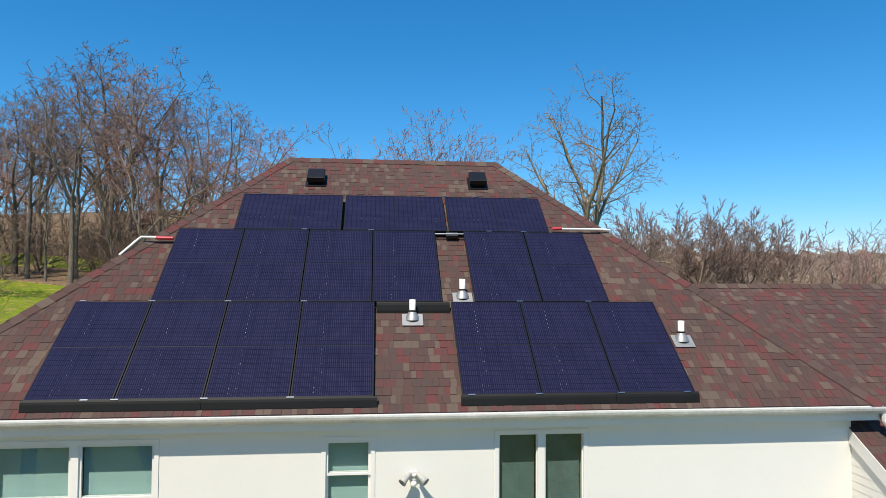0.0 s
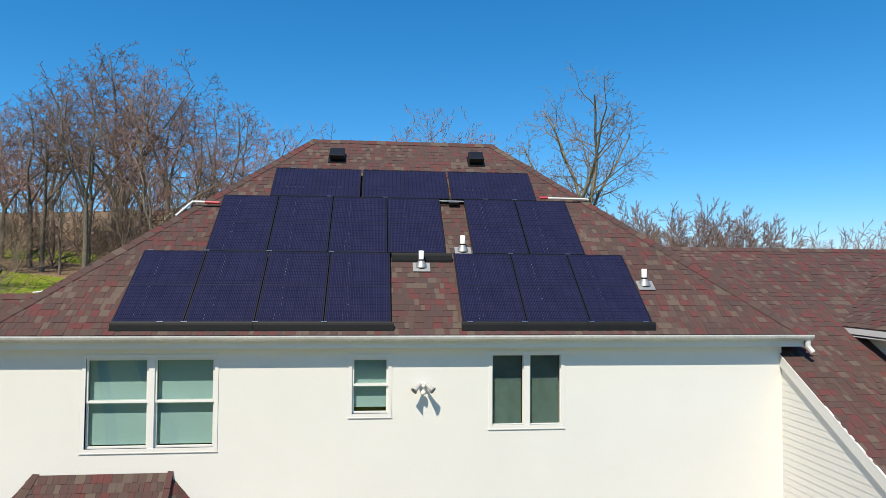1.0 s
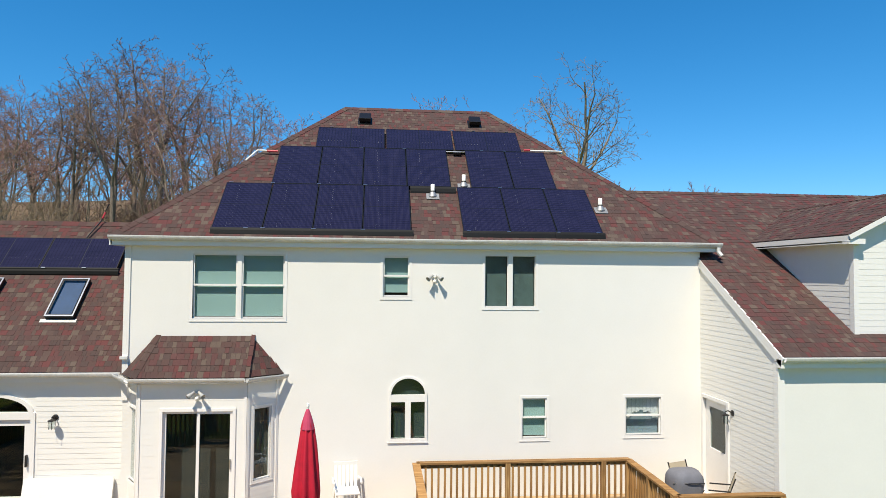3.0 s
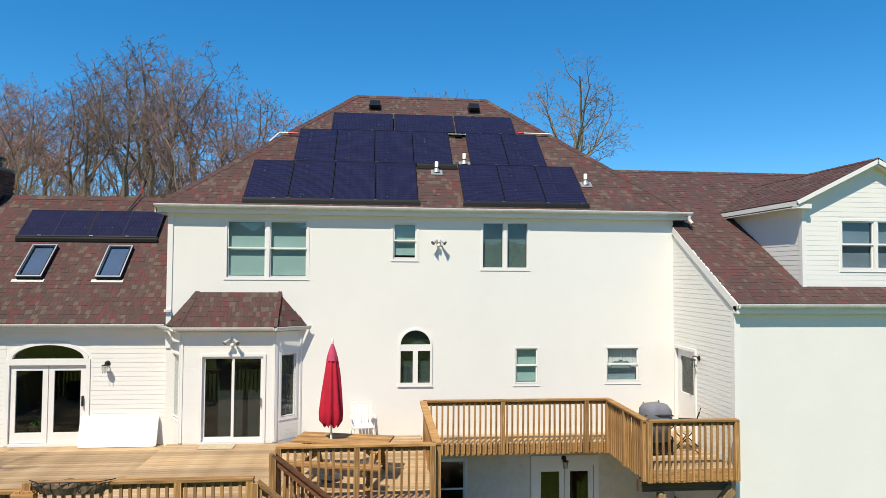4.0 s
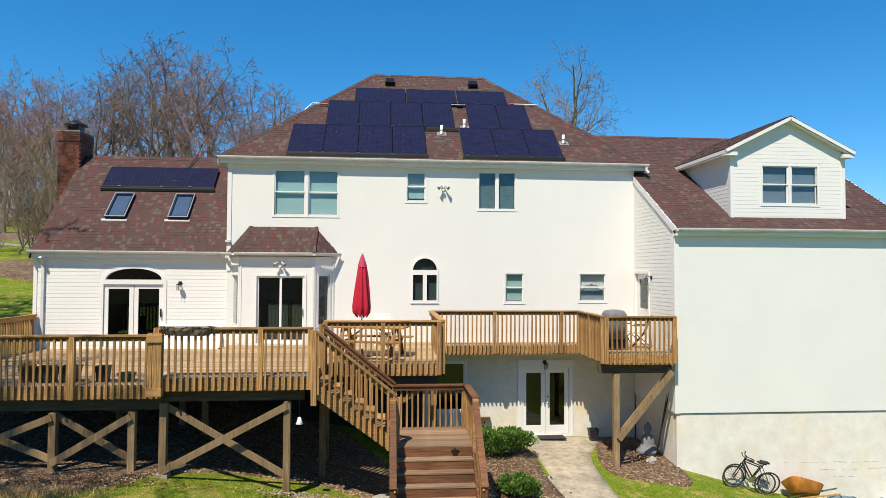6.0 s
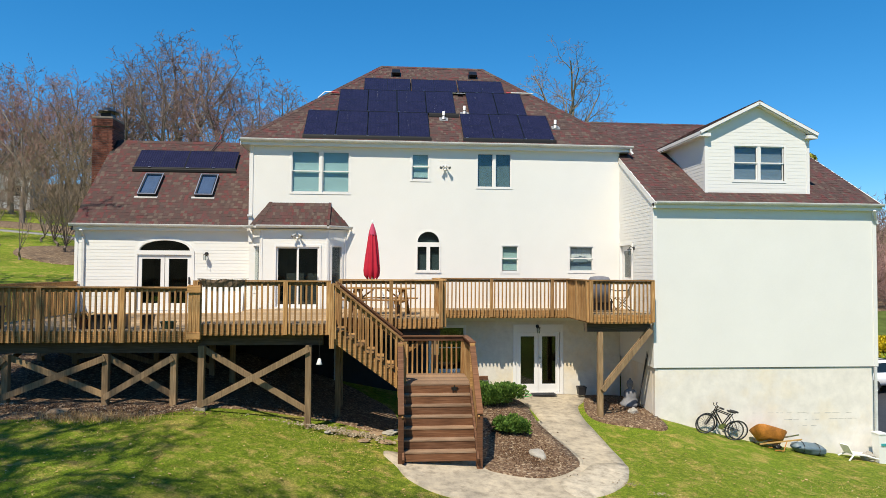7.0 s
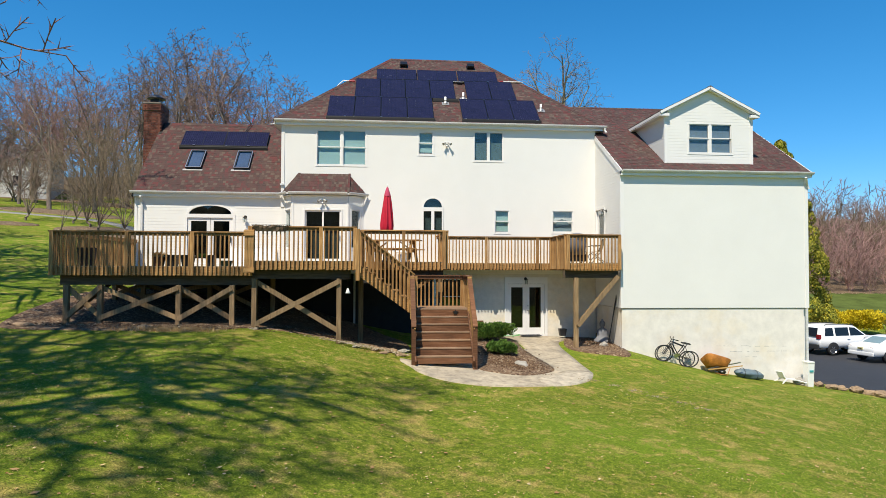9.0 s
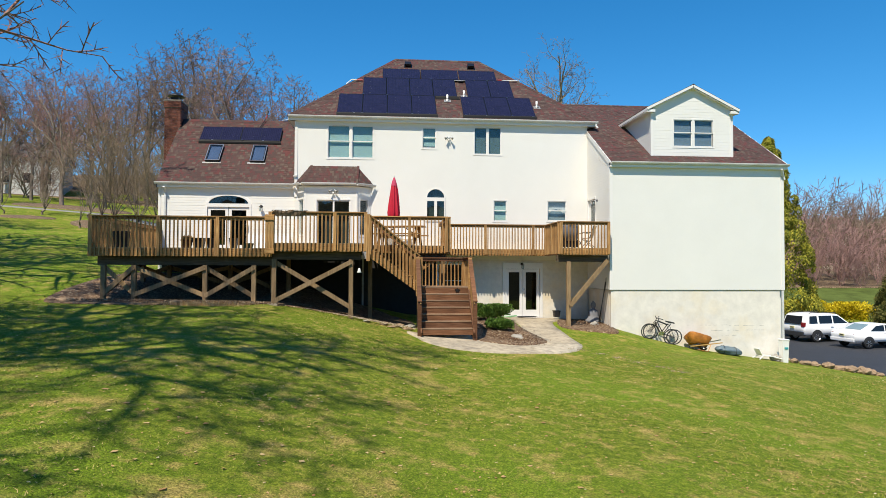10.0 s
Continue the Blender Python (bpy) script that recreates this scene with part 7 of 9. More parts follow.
def wooded_hill(x0, x1, step, at_y, side, high, look_of, label):
    """A far wooded rise: a rough canopy on a long bank."""
    r = random.Random(97)
    xs, rows = [x0 + step * i for i in range(int((x1 - x0) / step))], 7
    verts = []
    for j in range(rows):
        for x in xs:
            y = at_y + side * (0.002 * x * x * (x < 0) + 7 * j)
            z = ground_z(x, y) - 1.0 + high * math.sin(0.5 * math.pi * j / (rows - 1)) + (r.uniform(-1.6, 2.2) if j else 0)
            verts.append((x + r.uniform(-0.3, 0.3) * step, y + r.uniform(-1.5, 1.5), z))
    w = len(xs)
    faces = [(j * w + i, j * w + i + 1, (j + 1) * w + i + 1, (j + 1) * w + i)[::side] for j in range(rows - 1) for i in range(w - 1)]
    return tagged(part("wooded_hill", mesh_of("wooded_hill", verts, faces, plain(*look_of, 0.95, var=0.7, scale=0.25, fine=2, spec=0.1), True), None), label, "hill", kind="structure")


# never in view; added so the glass mirrors dark woods instead of sky
wooded_hill(-150, 154, 4, -62, -1, 15, ("bare_canopy", (0.11, 0.1, 0.06)), "unseen brown-green wooded rise for the window reflections")
wooded_hill(6, 260, 1.7, 100, 1, 11.5, ("far_bare_canopy", (0.2, 0.155, 0.125)), "distant brown bare woods beyond the garage")


def pink_thicket():
    """Reddish budding thicket behind the driveway."""
    verts, faces = [], []
    seeds = [grow(80 + k, 8, 0.055, 0.08, (18, 45), (4, 4, 4), bole=0.4, stems=fan(80 + k, 6, (6, 34), 7), last=3, wander=0.1) for k in range(3)]
    for i in range(44):
        x, y = (trng.uniform(41, 72), trng.uniform(45.5, 49)) if i < 26 else (trng.uniform(40, 74), trng.uniform(49, 58))
        v, f = tubes(thicken(trng.choice(seeds), 0.02), 3)
        m = pose(x, y, ground_z(x, y) - 0.1, 0, 0, trng.uniform(0, 360)) @ Matrix.Scale(trng.uniform(0.35, 0.75) if i < 26 else trng.uniform(0.8, 1.2), 4)
        k = len(verts)
        verts.extend(tuple(m @ p) for p in v)
        faces.extend(tuple(k + n for n in q) for q in f)
    return tagged(part("thicket", mesh_of("thicket", verts, faces, TWIG_PINK), None), "reddish-pink budding thicket beyond the driveway", "thicket", kind="stuff")


pink_thicket()


def leaf_cloud(points, size, seed, up=0.3):
    """Small bent leaves or sprays at the given points with outward normals: points and faces."""
    r = random.Random(seed)
    verts, faces = [], []
    for p, n in points:
        d = (n + Vector((r.uniform(-1, 1), r.uniform(-1, 1), r.uniform(-1, 1) + up)) * 0.7).normalized()
        s = d.cross(Vector((r.uniform(-1, 1), r.uniform(-1, 1), r.uniform(-1, 1)))).normalized()
        w, l = size * r.uniform(0.25, 0.45), size * r.uniform(0.7, 1.3)
        k = len(verts)
        mid = p + d * l * 0.5 + d.cross(s) * l * 0.12
        verts += [p, mid - s * w, p + d * l, mid + s * w]
        faces.append((k, k + 1, k + 2, k + 3))
    return [tuple(v) for v in verts], faces


def evergreen(x, y, h, radius, seed, mat, label, count=9000, size=0.17):
    """A dense broad evergreen: clumps whose drooping sprays lie like scales over them, with a trunk."""
    r = random.Random(seed)
    t = thing("evergreen_tree", label, "tree", at=(x, y, ground_z(x, y)))
    part("trunk", bm_tube([(0, 0, -0.3), (0.05, 0, h * 0.4), (0, 0.05, h * 0.95)], [0.16, 0.11, 0.02], 8), BARK, t, "brown trunk")
    clumps = []
    for i in range(190):
        k = (i + r.random()) / 190
        z = h * (0.03 + 0.93 * k)
        rad = radius * min(1.0, 0.72 + 2.2 * k) * (1 - k) ** 0.7 * r.uniform(0.6, 1.0)
        a = 2.4 * i + r.uniform(-0.6, 0.6)
        clumps.append((Vector((math.cos(a) * rad, math.sin(a) * rad, z)), Vector((math.cos(a), math.sin(a), 0.35)), r.uniform(0.4, 0.82) * (1.1 - 0.72 * k)))
    verts, faces = [], []
    for i in range(count):
        c, out, rad = clumps[int(len(clumps) * r.random() ** 1.15)]
        n = (Vector((r.gauss(0, 1), r.gauss(0, 1), r.gauss(0, 1))).normalized() + out * 0.7).normalized()
        p = c + Vector((n.x, n.y, n.z * 1.25)) * rad * r.uniform(0.72, 1.0)
        s = n.cross(Vector((r.gauss(0, 0.35), r.gauss(0, 0.35), 1))).normalized()
        d = (s.cross(n) * r.choice((1, 1, -1)) + n * r.uniform(0.1, 0.7) + s * r.uniform(-0.6, 0.6)).normalized()
        w, l = size * r.uniform(0.16, 0.34), size * r.uniform(0.6, 1.3)
        k = len(verts)
        mid = p + d * l * 0.55 + n * l * 0.1
        verts += [tuple(p), tuple(mid - s * w), tuple(p + d * l), tuple(mid + s * w)]
        faces.append((k, k + 1, k + 2, k + 3))
    part("crown", mesh_of("crown", verts, faces, mat), None, t, "dense olive-green sprays")
    return t


evergreen(25.2, 18.3, 14.7, 3.8, 91, CONIFER, "tall yellow-green arborvitae beside the driveway", 52000, 0.19)
evergreen(33.6, 15.5, 6.1, 2.3, 92, CONIFER_DARK, "dark bronze-green evergreen at the driveway edge", 20000, 0.17)
evergreen(40, 54, 7.0, 2.2, 93, SHRUB, "green conifer among the distant trees", 3000)


def shrub(x, y, rx, ry, h, seed, mat, label, name="shrub", count=2600, size=0.13, stems=True):
    r = random.Random(seed)
    t = thing(name, label, "shrub", at=(x, y, ground_z(x, y)))
    clumps = [(Vector((r.uniform(-rx, rx) * 0.75, r.uniform(-ry, ry) * 0.75, h * r.uniform(0.25, 0.75))), r.uniform(0.16, 0.3) * (rx + ry)) for _ in range(26)]
    pts = []
    for i in range(count):
        c, s = r.choice(clumps)
        n = Vector((r.gauss(0, 1), r.gauss(0, 1), abs(r.gauss(0, 1)) * 0.9)).normalized()
        p = c + n * s * r.uniform(0.5, 1.0)
        p.z = max(0.02, min(h * 1.05, p.z))
        pts.append((p, n))
    v, f = leaf_cloud(pts, size, seed, 0.8)
    part("foliage", mesh_of("foliage", v, f, mat), None, t)
    if stems:
        bm = bmesh.new()
        for k in range(7):
            a = k * 0.9
            tube(bm, [(0, 0, -0.05), (math.cos(a) * rx * 0.4, math.sin(a) * ry * 0.4, h * 0.4), (math.cos(a) * rx * 0.7, math.sin(a) * ry * 0.7, h * 0.7)], [0.02, 0.014, 0.006], 5)
        part("stems", bm, BARK, t)
    return t


shrub(1.35, -1.9, 0.8, 0.62, 0.6, 101, SHRUB, "low green juniper shrub in the mulch bed", count=11000, size=0.075)
shrub(1.2, -4.9, 0.42, 0.36, 0.46, 102, SHRUB, "small green juniper shrub beside the stairs", count=6500, size=0.065)
for i, (x, y, rx, h) in enumerate(((29, 24.5, 2.2, 1.7), (32, 25, 2.3, 1.9), (35.5, 24, 2.2, 1.8), (26.5, 25.5, 1.8, 1.4))):
    shrub(x, y, rx, 1.3, h, 110 + i, FORSYTHIA, "yellow forsythia bush in full bloom behind the cars", "forsythia_bush", 6000, 0.17)


def scatter_grass():
    """Grass blades in the nearer lawn."""
    r = np.random.RandomState(5)
    n = 215000
    x, y = r.uniform(-17, 15, n), r.uniform(-24, -5.3, n)
    keep = (y < -9.3) | (x < -2.2) | (x > 3.4)
    keep &= (y < -7.3) | (x > 4) & (y < -6.2) | (x > -6.2) & (x < -2.3)
    x, y = x[keep], y[keep]
    z = np.array([ground_z(a, b) for a, b in zip(x, y)])
    a, h, w = r.uniform(0, 2 * np.pi, len(x)), r.uniform(0.014, 0.036, len(x)), r.uniform(0.004, 0.008, len(x))
    lean = r.uniform(-0.05, 0.05, (len(x), 2))
    c, s = np.cos(a) * w, np.sin(a) * w
    pts = np.stack([np.stack([x - c, y - s, z], 1), np.stack([x + c, y + s, z], 1), np.stack([x + lean[:, 0], y + lean[:, 1], z + h], 1)], 1).reshape(-1, 3)
    me = bpy.data.meshes.new("grass")
    me.from_pydata(pts.tolist(), [], np.arange(len(pts)).reshape(-1, 3).tolist())
    me.materials.append(GRASS_BLADE)
    return tagged(part("grass", me, None), "short spring grass blades on the lawn", "grass", kind="stuff")


scatter_grass()


def scatter_leaves():
    r = random.Random(9)
    verts, faces = [], []
    for i in range(7600):
        x, y = r.uniform(-22, 16), r.uniform(-25, -5.5)
        if -6.5 < x < -0.1 and y > -6.4 or x > 3 and y > -3.5:
            continue
        s, a = r.uniform(0.01, 0.022) if i % 14 else r.uniform(0.024, 0.042), r.uniform(0, 6.28)
        z = ground_z(x, y) + r.uniform(0.012, 0.024)
        k = len(verts)
        for j in range(4):
            t = a + j * math.pi / 2
            verts.append((x + math.cos(t) * s * (1 if j % 2 else 1.5), y + math.sin(t) * s * (1 if j % 2 else 1.5), z + r.uniform(-0.006, 0.01)))
        faces.append((k, k + 1, k + 2, k + 3))
    return tagged(part("fallen_leaves", mesh_of("fallen_leaves", verts, faces, DEAD_LEAF), None), "dry pale leaves scattered on the lawn", "leaves", kind="stuff")


scatter_leaves()


def scatter_bits(name, spots, sizes, mat, label, category, seed):
    """Flat angular bits lying on the ground round the given spots (x, y, spread, count)."""
    r = random.Random(seed)
    verts, faces = [], []
    for x0, y0, sx, sy, count in spots:
        for _ in range(count):
            x, y = r.gauss(x0, sx), r.gauss(y0, sy)
            s, a = r.uniform(*sizes), r.uniform(0, 6.28)
            z = ground_z(x, y) + 0.075
            k = len(verts)
            for j in range(4):
                t = a + j * math.pi / 2
                q = s * (1.0 if j % 2 else 0.45)
                verts.append((x + math.cos(t) * q, y + math.sin(t) * q, z + r.uniform(-0.008, 0.022)))
            verts.append((x, y, z + 0.02 + s * 0.3))
            faces.extend((k + j, k + (j + 1) % 4, k + 4) for j in range(4))
    return tagged(part(name, mesh_of(name, verts, faces, mat), None), label, category, kind="stuff")


scatter_bits("mulch_chips", ((1.3, -6.7, 0.38, 0.42, 1100), (1.15, -5.2, 0.4, 0.6, 800), (1.2, -3.0, 0.35, 0.8, 500), (5.2, -2.0, 0.3, 0.5, 500), (-10.5, -6.5, 1.0, 0.22, 900), (-7.6, -6.55, 0.7, 0.2, 900), (-4.6, -4.9, 0.7, 0.2, 350)), (0.012, 0.038), CHIPS, "loose bark chips on the mulch beds", "mulch", 31)
scatter_bits("pebble_line", tuple((3.1 + 0.42 * k, -8.15 - 0.46 * k, 0.14, 0.07, 26) for k in range(6)), (0.012, 0.034), PEBBLES, "thin line of pale pebbles in the grass", "pebbles", 32)
scatter_bits("soil_crumbs", ((-2.6, -6.15, 0.45, 0.16, 260), (-3.6, -6.2, 0.5, 0.12, 160)), (0.02, 0.06), PEBBLES, "stony crumbled soil beside the stairs", "soil", 33)


def dry_grass():
    """A dry tuft of last year's grass before the deck."""
    r = random.Random(41)
    verts, faces = [], []
    for _ in range(1500):
        x, y = r.gauss(-8.3, 0.7), r.gauss(-7.15, 0.16)
        z, h, a = ground_z(x, y), r.uniform(0.05, 0.2), r.uniform(0, 6.28)
        dx, dy = r.gauss(0, 0.06), r.gauss(0, 0.06)
        k = len(verts)
        verts += [(x - math.cos(a) * 0.005, y - math.sin(a) * 0.005, z), (x + math.cos(a) * 0.005, y + math.sin(a) * 0.005, z), (x + dx, y + dy, z + h)]
        faces.append((k, k + 1, k + 2))
    return tagged(part("dry_grass", mesh_of("dry_grass", verts, faces, DEAD_LEAF), None), "dry straw-coloured grass tuft before the deck", "grass", kind="stuff")


dry_grass()

# ---- lamps on the walls ----


def wall_lantern(p, out, label="dark bronze wall lantern"):
    """A caged lantern on an arm; out is the way it leans from the wall."""
    o = Vector(out)
    t = thing("wall_lantern", label, "wall lamp", "wall lanterns", at=p)
    bm = bmesh.new()
    lathe(bm, [(0, 0), (0.06, 0.0), (0.06, 0.02), (0.035, 0.03), (0, 0.03)], 14)
    place(part("backplate", bm, BRONZE, t), Vector((0, 0, 1)).rotation_difference(o).to_matrix().to_4x4())
    part("arm", bm_tube([o * 0.02, o * 0.1 + Vector((0, 0, 0.05)), o * 0.16 + Vector((0, 0, 0.03)), o * 0.16], 0.012, 8), BRONZE, t)
    bm = bmesh.new()
    lathe(bm, [(0, 0.0), (0.075, -0.03), (0.08, -0.045), (0.0, -0.04)], 12, o * 0.16)
    part("hood", bm, BRONZE, t)
    bm = bmesh.new()
    lathe(bm, [(0.05, -0.05), (0.055, -0.12), (0.045, -0.2), (0, -0.21)], 12, o * 0.16)
    part("glass_globe", bm, GLASS, t, "clear glass globe").visible_shadow = False
    for k in range(4):
        a = k * math.pi / 2 + 0.4
        d = Vector((math.cos(a), math.sin(a), 0))
        part("cage_bar", bm_tube([o * 0.16 + d * 0.06 + Vector((0, 0, -0.04)), o * 0.16 + d * 0.064 + Vector((0, 0, -0.13)), o * 0.16 + d * 0.05 + Vector((0, 0, -0.22))], 0.005, 5), BRONZE, t)
    return t


wall_lantern((-7.9, LW, 4.62), (0, -1, 0), "dark bronze wall lantern beside the patio door")
wall_lantern((3.02, -0.025, 2.26), (0, -1, 0), "dark bronze lantern above the basement doors")
wall_lantern((GX0, -1.32, 4.86), (-1, 0, 0), "dark bronze lantern beside the side door")


LAMP_GREY = plain("weathered_lamp_paint", (0.42, 0.42, 0.4), 0.55, var=0.3, scale=8)


def flood_light(p):
    """A white twin floodlight on a wall plate."""
    t = thing("flood_light", "white twin-headed floodlight on the wall", "flood light", "flood lights", at=p)
    bm = bmesh.new()
    lathe(bm, [(0, 0), (0.065, 0.0), (0.06, 0.03), (0, 0.035)], 16)
    place(part("backplate", bm, GUTTER_WHITE, t), pose(0, 0, 0, 90, 0, 0))
    for s in (-1, 1):
        d = Vector((s * 0.62, -0.5, -0.5)).normalized()
        a = Vector((s * 0.07, -0.12, 0.03))
        part("arm", bm_tube([(0, -0.03, 0), (s * 0.06, -0.07, 0.04), a], 0.014, 8), GUTTER_WHITE, t)
        bm = bmesh.new()
        lathe(bm, [(0, -0.05), (0.022, -0.045), (0.028, 0.0), (0.04, 0.07), (0.056, 0.12), (0.048, 0.12), (0.034, 0.08), (0, 0.07)], 14)
        place(part("lamp_head", bm, LAMP_GREY, t, "bell-shaped lamp head", True), Matrix.Translation(a) @ Vector((0, 0, 1)).rotation_difference(d).to_matrix().to_4x4())
    bm = bmesh.new()
    lathe(bm, [(0, -0.06), (0.035, -0.05), (0.04, 0.0), (0.0, 0.02)], 12)
    place(part("sensor", bm, PVC_WHITE, t, "", True), pose(0, -0.08, -0.06))
    return t


flood_light((-0.12, -0.01, 7.55))
flood_light((-4.88, -0.48, 5.2))

# ---- things on the deck ----


def picnic_table(x, y, z, turn):
    t = thing("picnic_table", "weathered wooden picnic table with attached benches on the deck", "picnic table", at=(x, y, z))
    t.rotation_euler = (0, 0, radians(turn))
    for k in range(5):
        part("top_board", bm_box(-0.92, 0.92, -0.36 + k * 0.145, -0.225 + k * 0.145, 0.72, 0.755, bevel=0.005), DECK_WOOD, t)
    for s in (-1, 1):
        for k in range(2):
            part("bench_board", bm_box(-0.92, 0.92, s * 0.72 - 0.14 + k * 0.145, s * 0.72 - 0.005 + k * 0.145, 0.42, 0.455, bevel=0.005), DECK_WOOD, t)
        part("bench_bearer", bm_beam((s * 0.62, -0.84, 0.38), (s * 0.62, 0.84, 0.38), 0.038, 0.09), DECK_WOOD, t)
        part("top_bearer", bm_beam((s * 0.62, -0.36, 0.68), (s * 0.62, 0.36, 0.68), 0.038, 0.08), DECK_WOOD, t)
        for q in (-1, 1):
            part("leg", bm_beam((s * 0.66, q * 0.68, 0.0), (s * 0.66, q * 0.2, 0.72), 0.038, 0.1, (1, 0, 0)), DECK_WOOD, t)
        part("brace", bm_beam((s * 0.62, 0, 0.4), (s * 0.2, 0, 0.7), 0.038, 0.07, (0, 1, 0)), DECK_WOOD, t)
    return t


picnic_table(-2.2, -3.15, CZ, -14)


CAP_PINK = plain("faded_crimson_canvas", (0.5, 0.055, 0.12), 0.85, var=0.15)


def closed_umbrella(x, y, z):
    t = thing("patio_umbrella", "closed crimson patio umbrella on a slim pole", "umbrella", at=(x, y, z))
    part("pole", bm_tube([(0, 0, 0.02), (0, 0, 2.6)], 0.02, 10), PVC_WHITE, t, "pale metal pole")
    bm = bmesh.new()
    n, rings = 48, []
    prof = [(1.02, 0.15), (1.1, 0.185), (1.25, 0.2), (1.6, 0.175), (2.0, 0.135), (2.3, 0.095), (2.46, 0.05), (2.55, 0.02)]
    for k, (h, r) in enumerate(prof):
        row = []
        for i in range(n):
            a = 2 * math.pi * i / n
            fold = 1 + 0.26 * math.cos(8 * a + 0.5 * h) * (1 - k / 9) + 0.06 * math.sin(3 * a + h * 4)
            row.append(bm.verts.new((math.cos(a) * r * fold, math.sin(a) * r * fold, h + (0.05 * math.cos(8 * a) if k == 0 else 0))))
        rings.append(row)
    for a, b in zip(rings, rings[1:]):
        for i in range(n):
            bm.faces.new((a[i], a[(i + 1) % n], b[(i + 1) % n], b[i]))
    bm.faces.new(rings[-1])
    part("canopy", bm, UMBRELLA_RED, t, "folded crimson canvas", True)
    bm = bmesh.new()
    lathe(bm, [(0.1, 2.27), (0.115, 2.24), (0.09, 2.36), (0.045, 2.5), (0.02, 2.56), (0, 2.57)], 16)
    part("vent_cap", bm, CAP_PINK, t, "sun-faded pink top vent")
    bm = bmesh.new()
    lathe(bm, [(0, 2.66), (0.02, 2.64), (0.026, 2.6), (0.015, 2.55), (0.0, 2.55)], 10)
    part("finial", bm, PVC_WHITE, t)
    bm = bmesh.new()
    lathe(bm, [(0, 0.0), (0.24, 0.0), (0.23, 0.05), (0.05, 0.08), (0.035, 0.2), (0, 0.2)], 18)
    part("base", bm, BLACK_PLASTIC, t, "black weighted base")
    return t


closed_umbrella(-2.43, -3.2, CZ)


def plastic_chair(x, y, z, turn, mat, label):
    t = thing("plastic_chair", label, "chair", at=(x, y, z))
    t.rotation_euler = (0, 0, radians(turn))
    part("seat", bm_box(-0.24, 0.24, -0.24, 0.22, 0.4, 0.43, bevel=0.012), mat, t)
    for k in range(6):
        xx = -0.2 + k * 0.08
        part("back_slat", bm_beam((xx, 0.22, 0.42), (xx * 1.05, 0.33, 0.86), 0.055, 0.015, (0, 1, 0)), mat, t)
    part("backrest", bm_beam((-0.24, 0.33, 0.87), (0.24, 0.33, 0.87), 0.03, 0.07), mat, t)
    for s in (-1, 1):
        part("armrest", bm_tube([(s * 0.26, 0.26, 0.6), (s * 0.28, 0.0, 0.64), (s * 0.27, -0.22, 0.62)], 0.022, 8), mat, t)
        for q in (-1, 1):
            part("leg", bm_tube([(s * 0.22, q * 0.2, 0.41), (s * 0.27, q * 0.25, 0.0)], [0.028, 0.02], 8), mat, t)
    return t


plastic_chair(-1.9, -0.62, CZ - 0.02, 8, PVC_WHITE, "white plastic garden chair against the house wall")


def covered_grill(x, y, z):
    t = thing("grill", "barbecue grill under a grey cloth cover on the deck", "grill", at=(x, y, z))
    bm = bmesh.new()
    rings = []
    for h, w, d in ((0.3, 0.3, 0.25), (0.7, 0.31, 0.26), (0.85, 0.33, 0.27), (0.98, 0.31, 0.25), (1.07, 0.26, 0.18), (1.1, 0.1, 0.08)):
        row = []
        for i in range(24):
            a = 2 * math.pi * i / 24
            c, s = math.cos(a), math.sin(a)
            k = (abs(c) ** 4 + abs(s) ** 4) ** -0.25
            k *= 1 + 0.03 * math.sin(5 * a + h * 6)
            row.append(bm.verts.new((c * k * w, s * k * d, h)))
        rings.append(row)
    for a, b in zip(rings, rings[1:]):
        for i in range(24):
            bm.faces.new((a[i], a[(i + 1) % 24], b[(i + 1) % 24], b[i]))
    bm.faces.new(rings[-1])
    bm.faces.new(rings[0][::-1])
    part("cover", bm, GREY_COVER, t, "grey cloth cover", True)
    part("strap", bm_tube([(-0.325, -0.15, 0.88), (-0.1, -0.29, 0.9), (0.25, -0.28, 0.88)], 0.012, 6), BLACK_PLASTIC, t)
    for sx in (-0.3, 0.3):
        for sy in (-0.2, 0.2):
            part("leg", bm_tube([(sx, sy, 0), (sx, sy, 0.4)], 0.02, 8), BLACK_METAL, t)
    part("gas_cabinet", bm_box(-0.3, 0.3, -0.2, 0.2, 0.06, 0.34), BLACK_METAL, t)
    return t


covered_grill(4.52, -1.95, CZ).rotation_euler = (0, 0, radians(8))


def folding_chair(x, y, z, turn):
    t = thing("folding_chair", "folded metal deck chair with a beige sling by the rail", "chair", at=(x, y, z))
    t.rotation_euler = (0, 0, radians(turn))
    for s in (-0.24, 0.24):
        part("frame", bm_tube([(s, 0.25, 0.0), (s, -0.12, 0.45), (s, -0.28, 0.92)], 0.013, 8), BRONZE, t)
        part("leg", bm_tube([(s, -0.28, 0.0), (s, 0.22, 0.42)], 0.013, 8), BRONZE, t)
        part("armrest", bm_tube([(s, -0.2, 0.66), (s, 0.2, 0.64)], 0.015, 8), BRONZE, t)
    part("sling", bm_beam((0, -0.27, 0.9), (0, -0.12, 0.44), 0.44, 0.008, (0, 1, 0.3)), plain("beige_sling", (0.42, 0.36, 0.26), 0.85), t, "beige cloth sling")
    part("seat", bm_beam((0, -0.12, 0.44), (0, 0.22, 0.42), 0.44, 0.008), plain("beige_cloth", (0.42, 0.36, 0.26), 0.85), t)
    return t


folding_chair(5.35, -1.75, CZ, 60)
folding_chair(5.0, -1.1, CZ, 200)

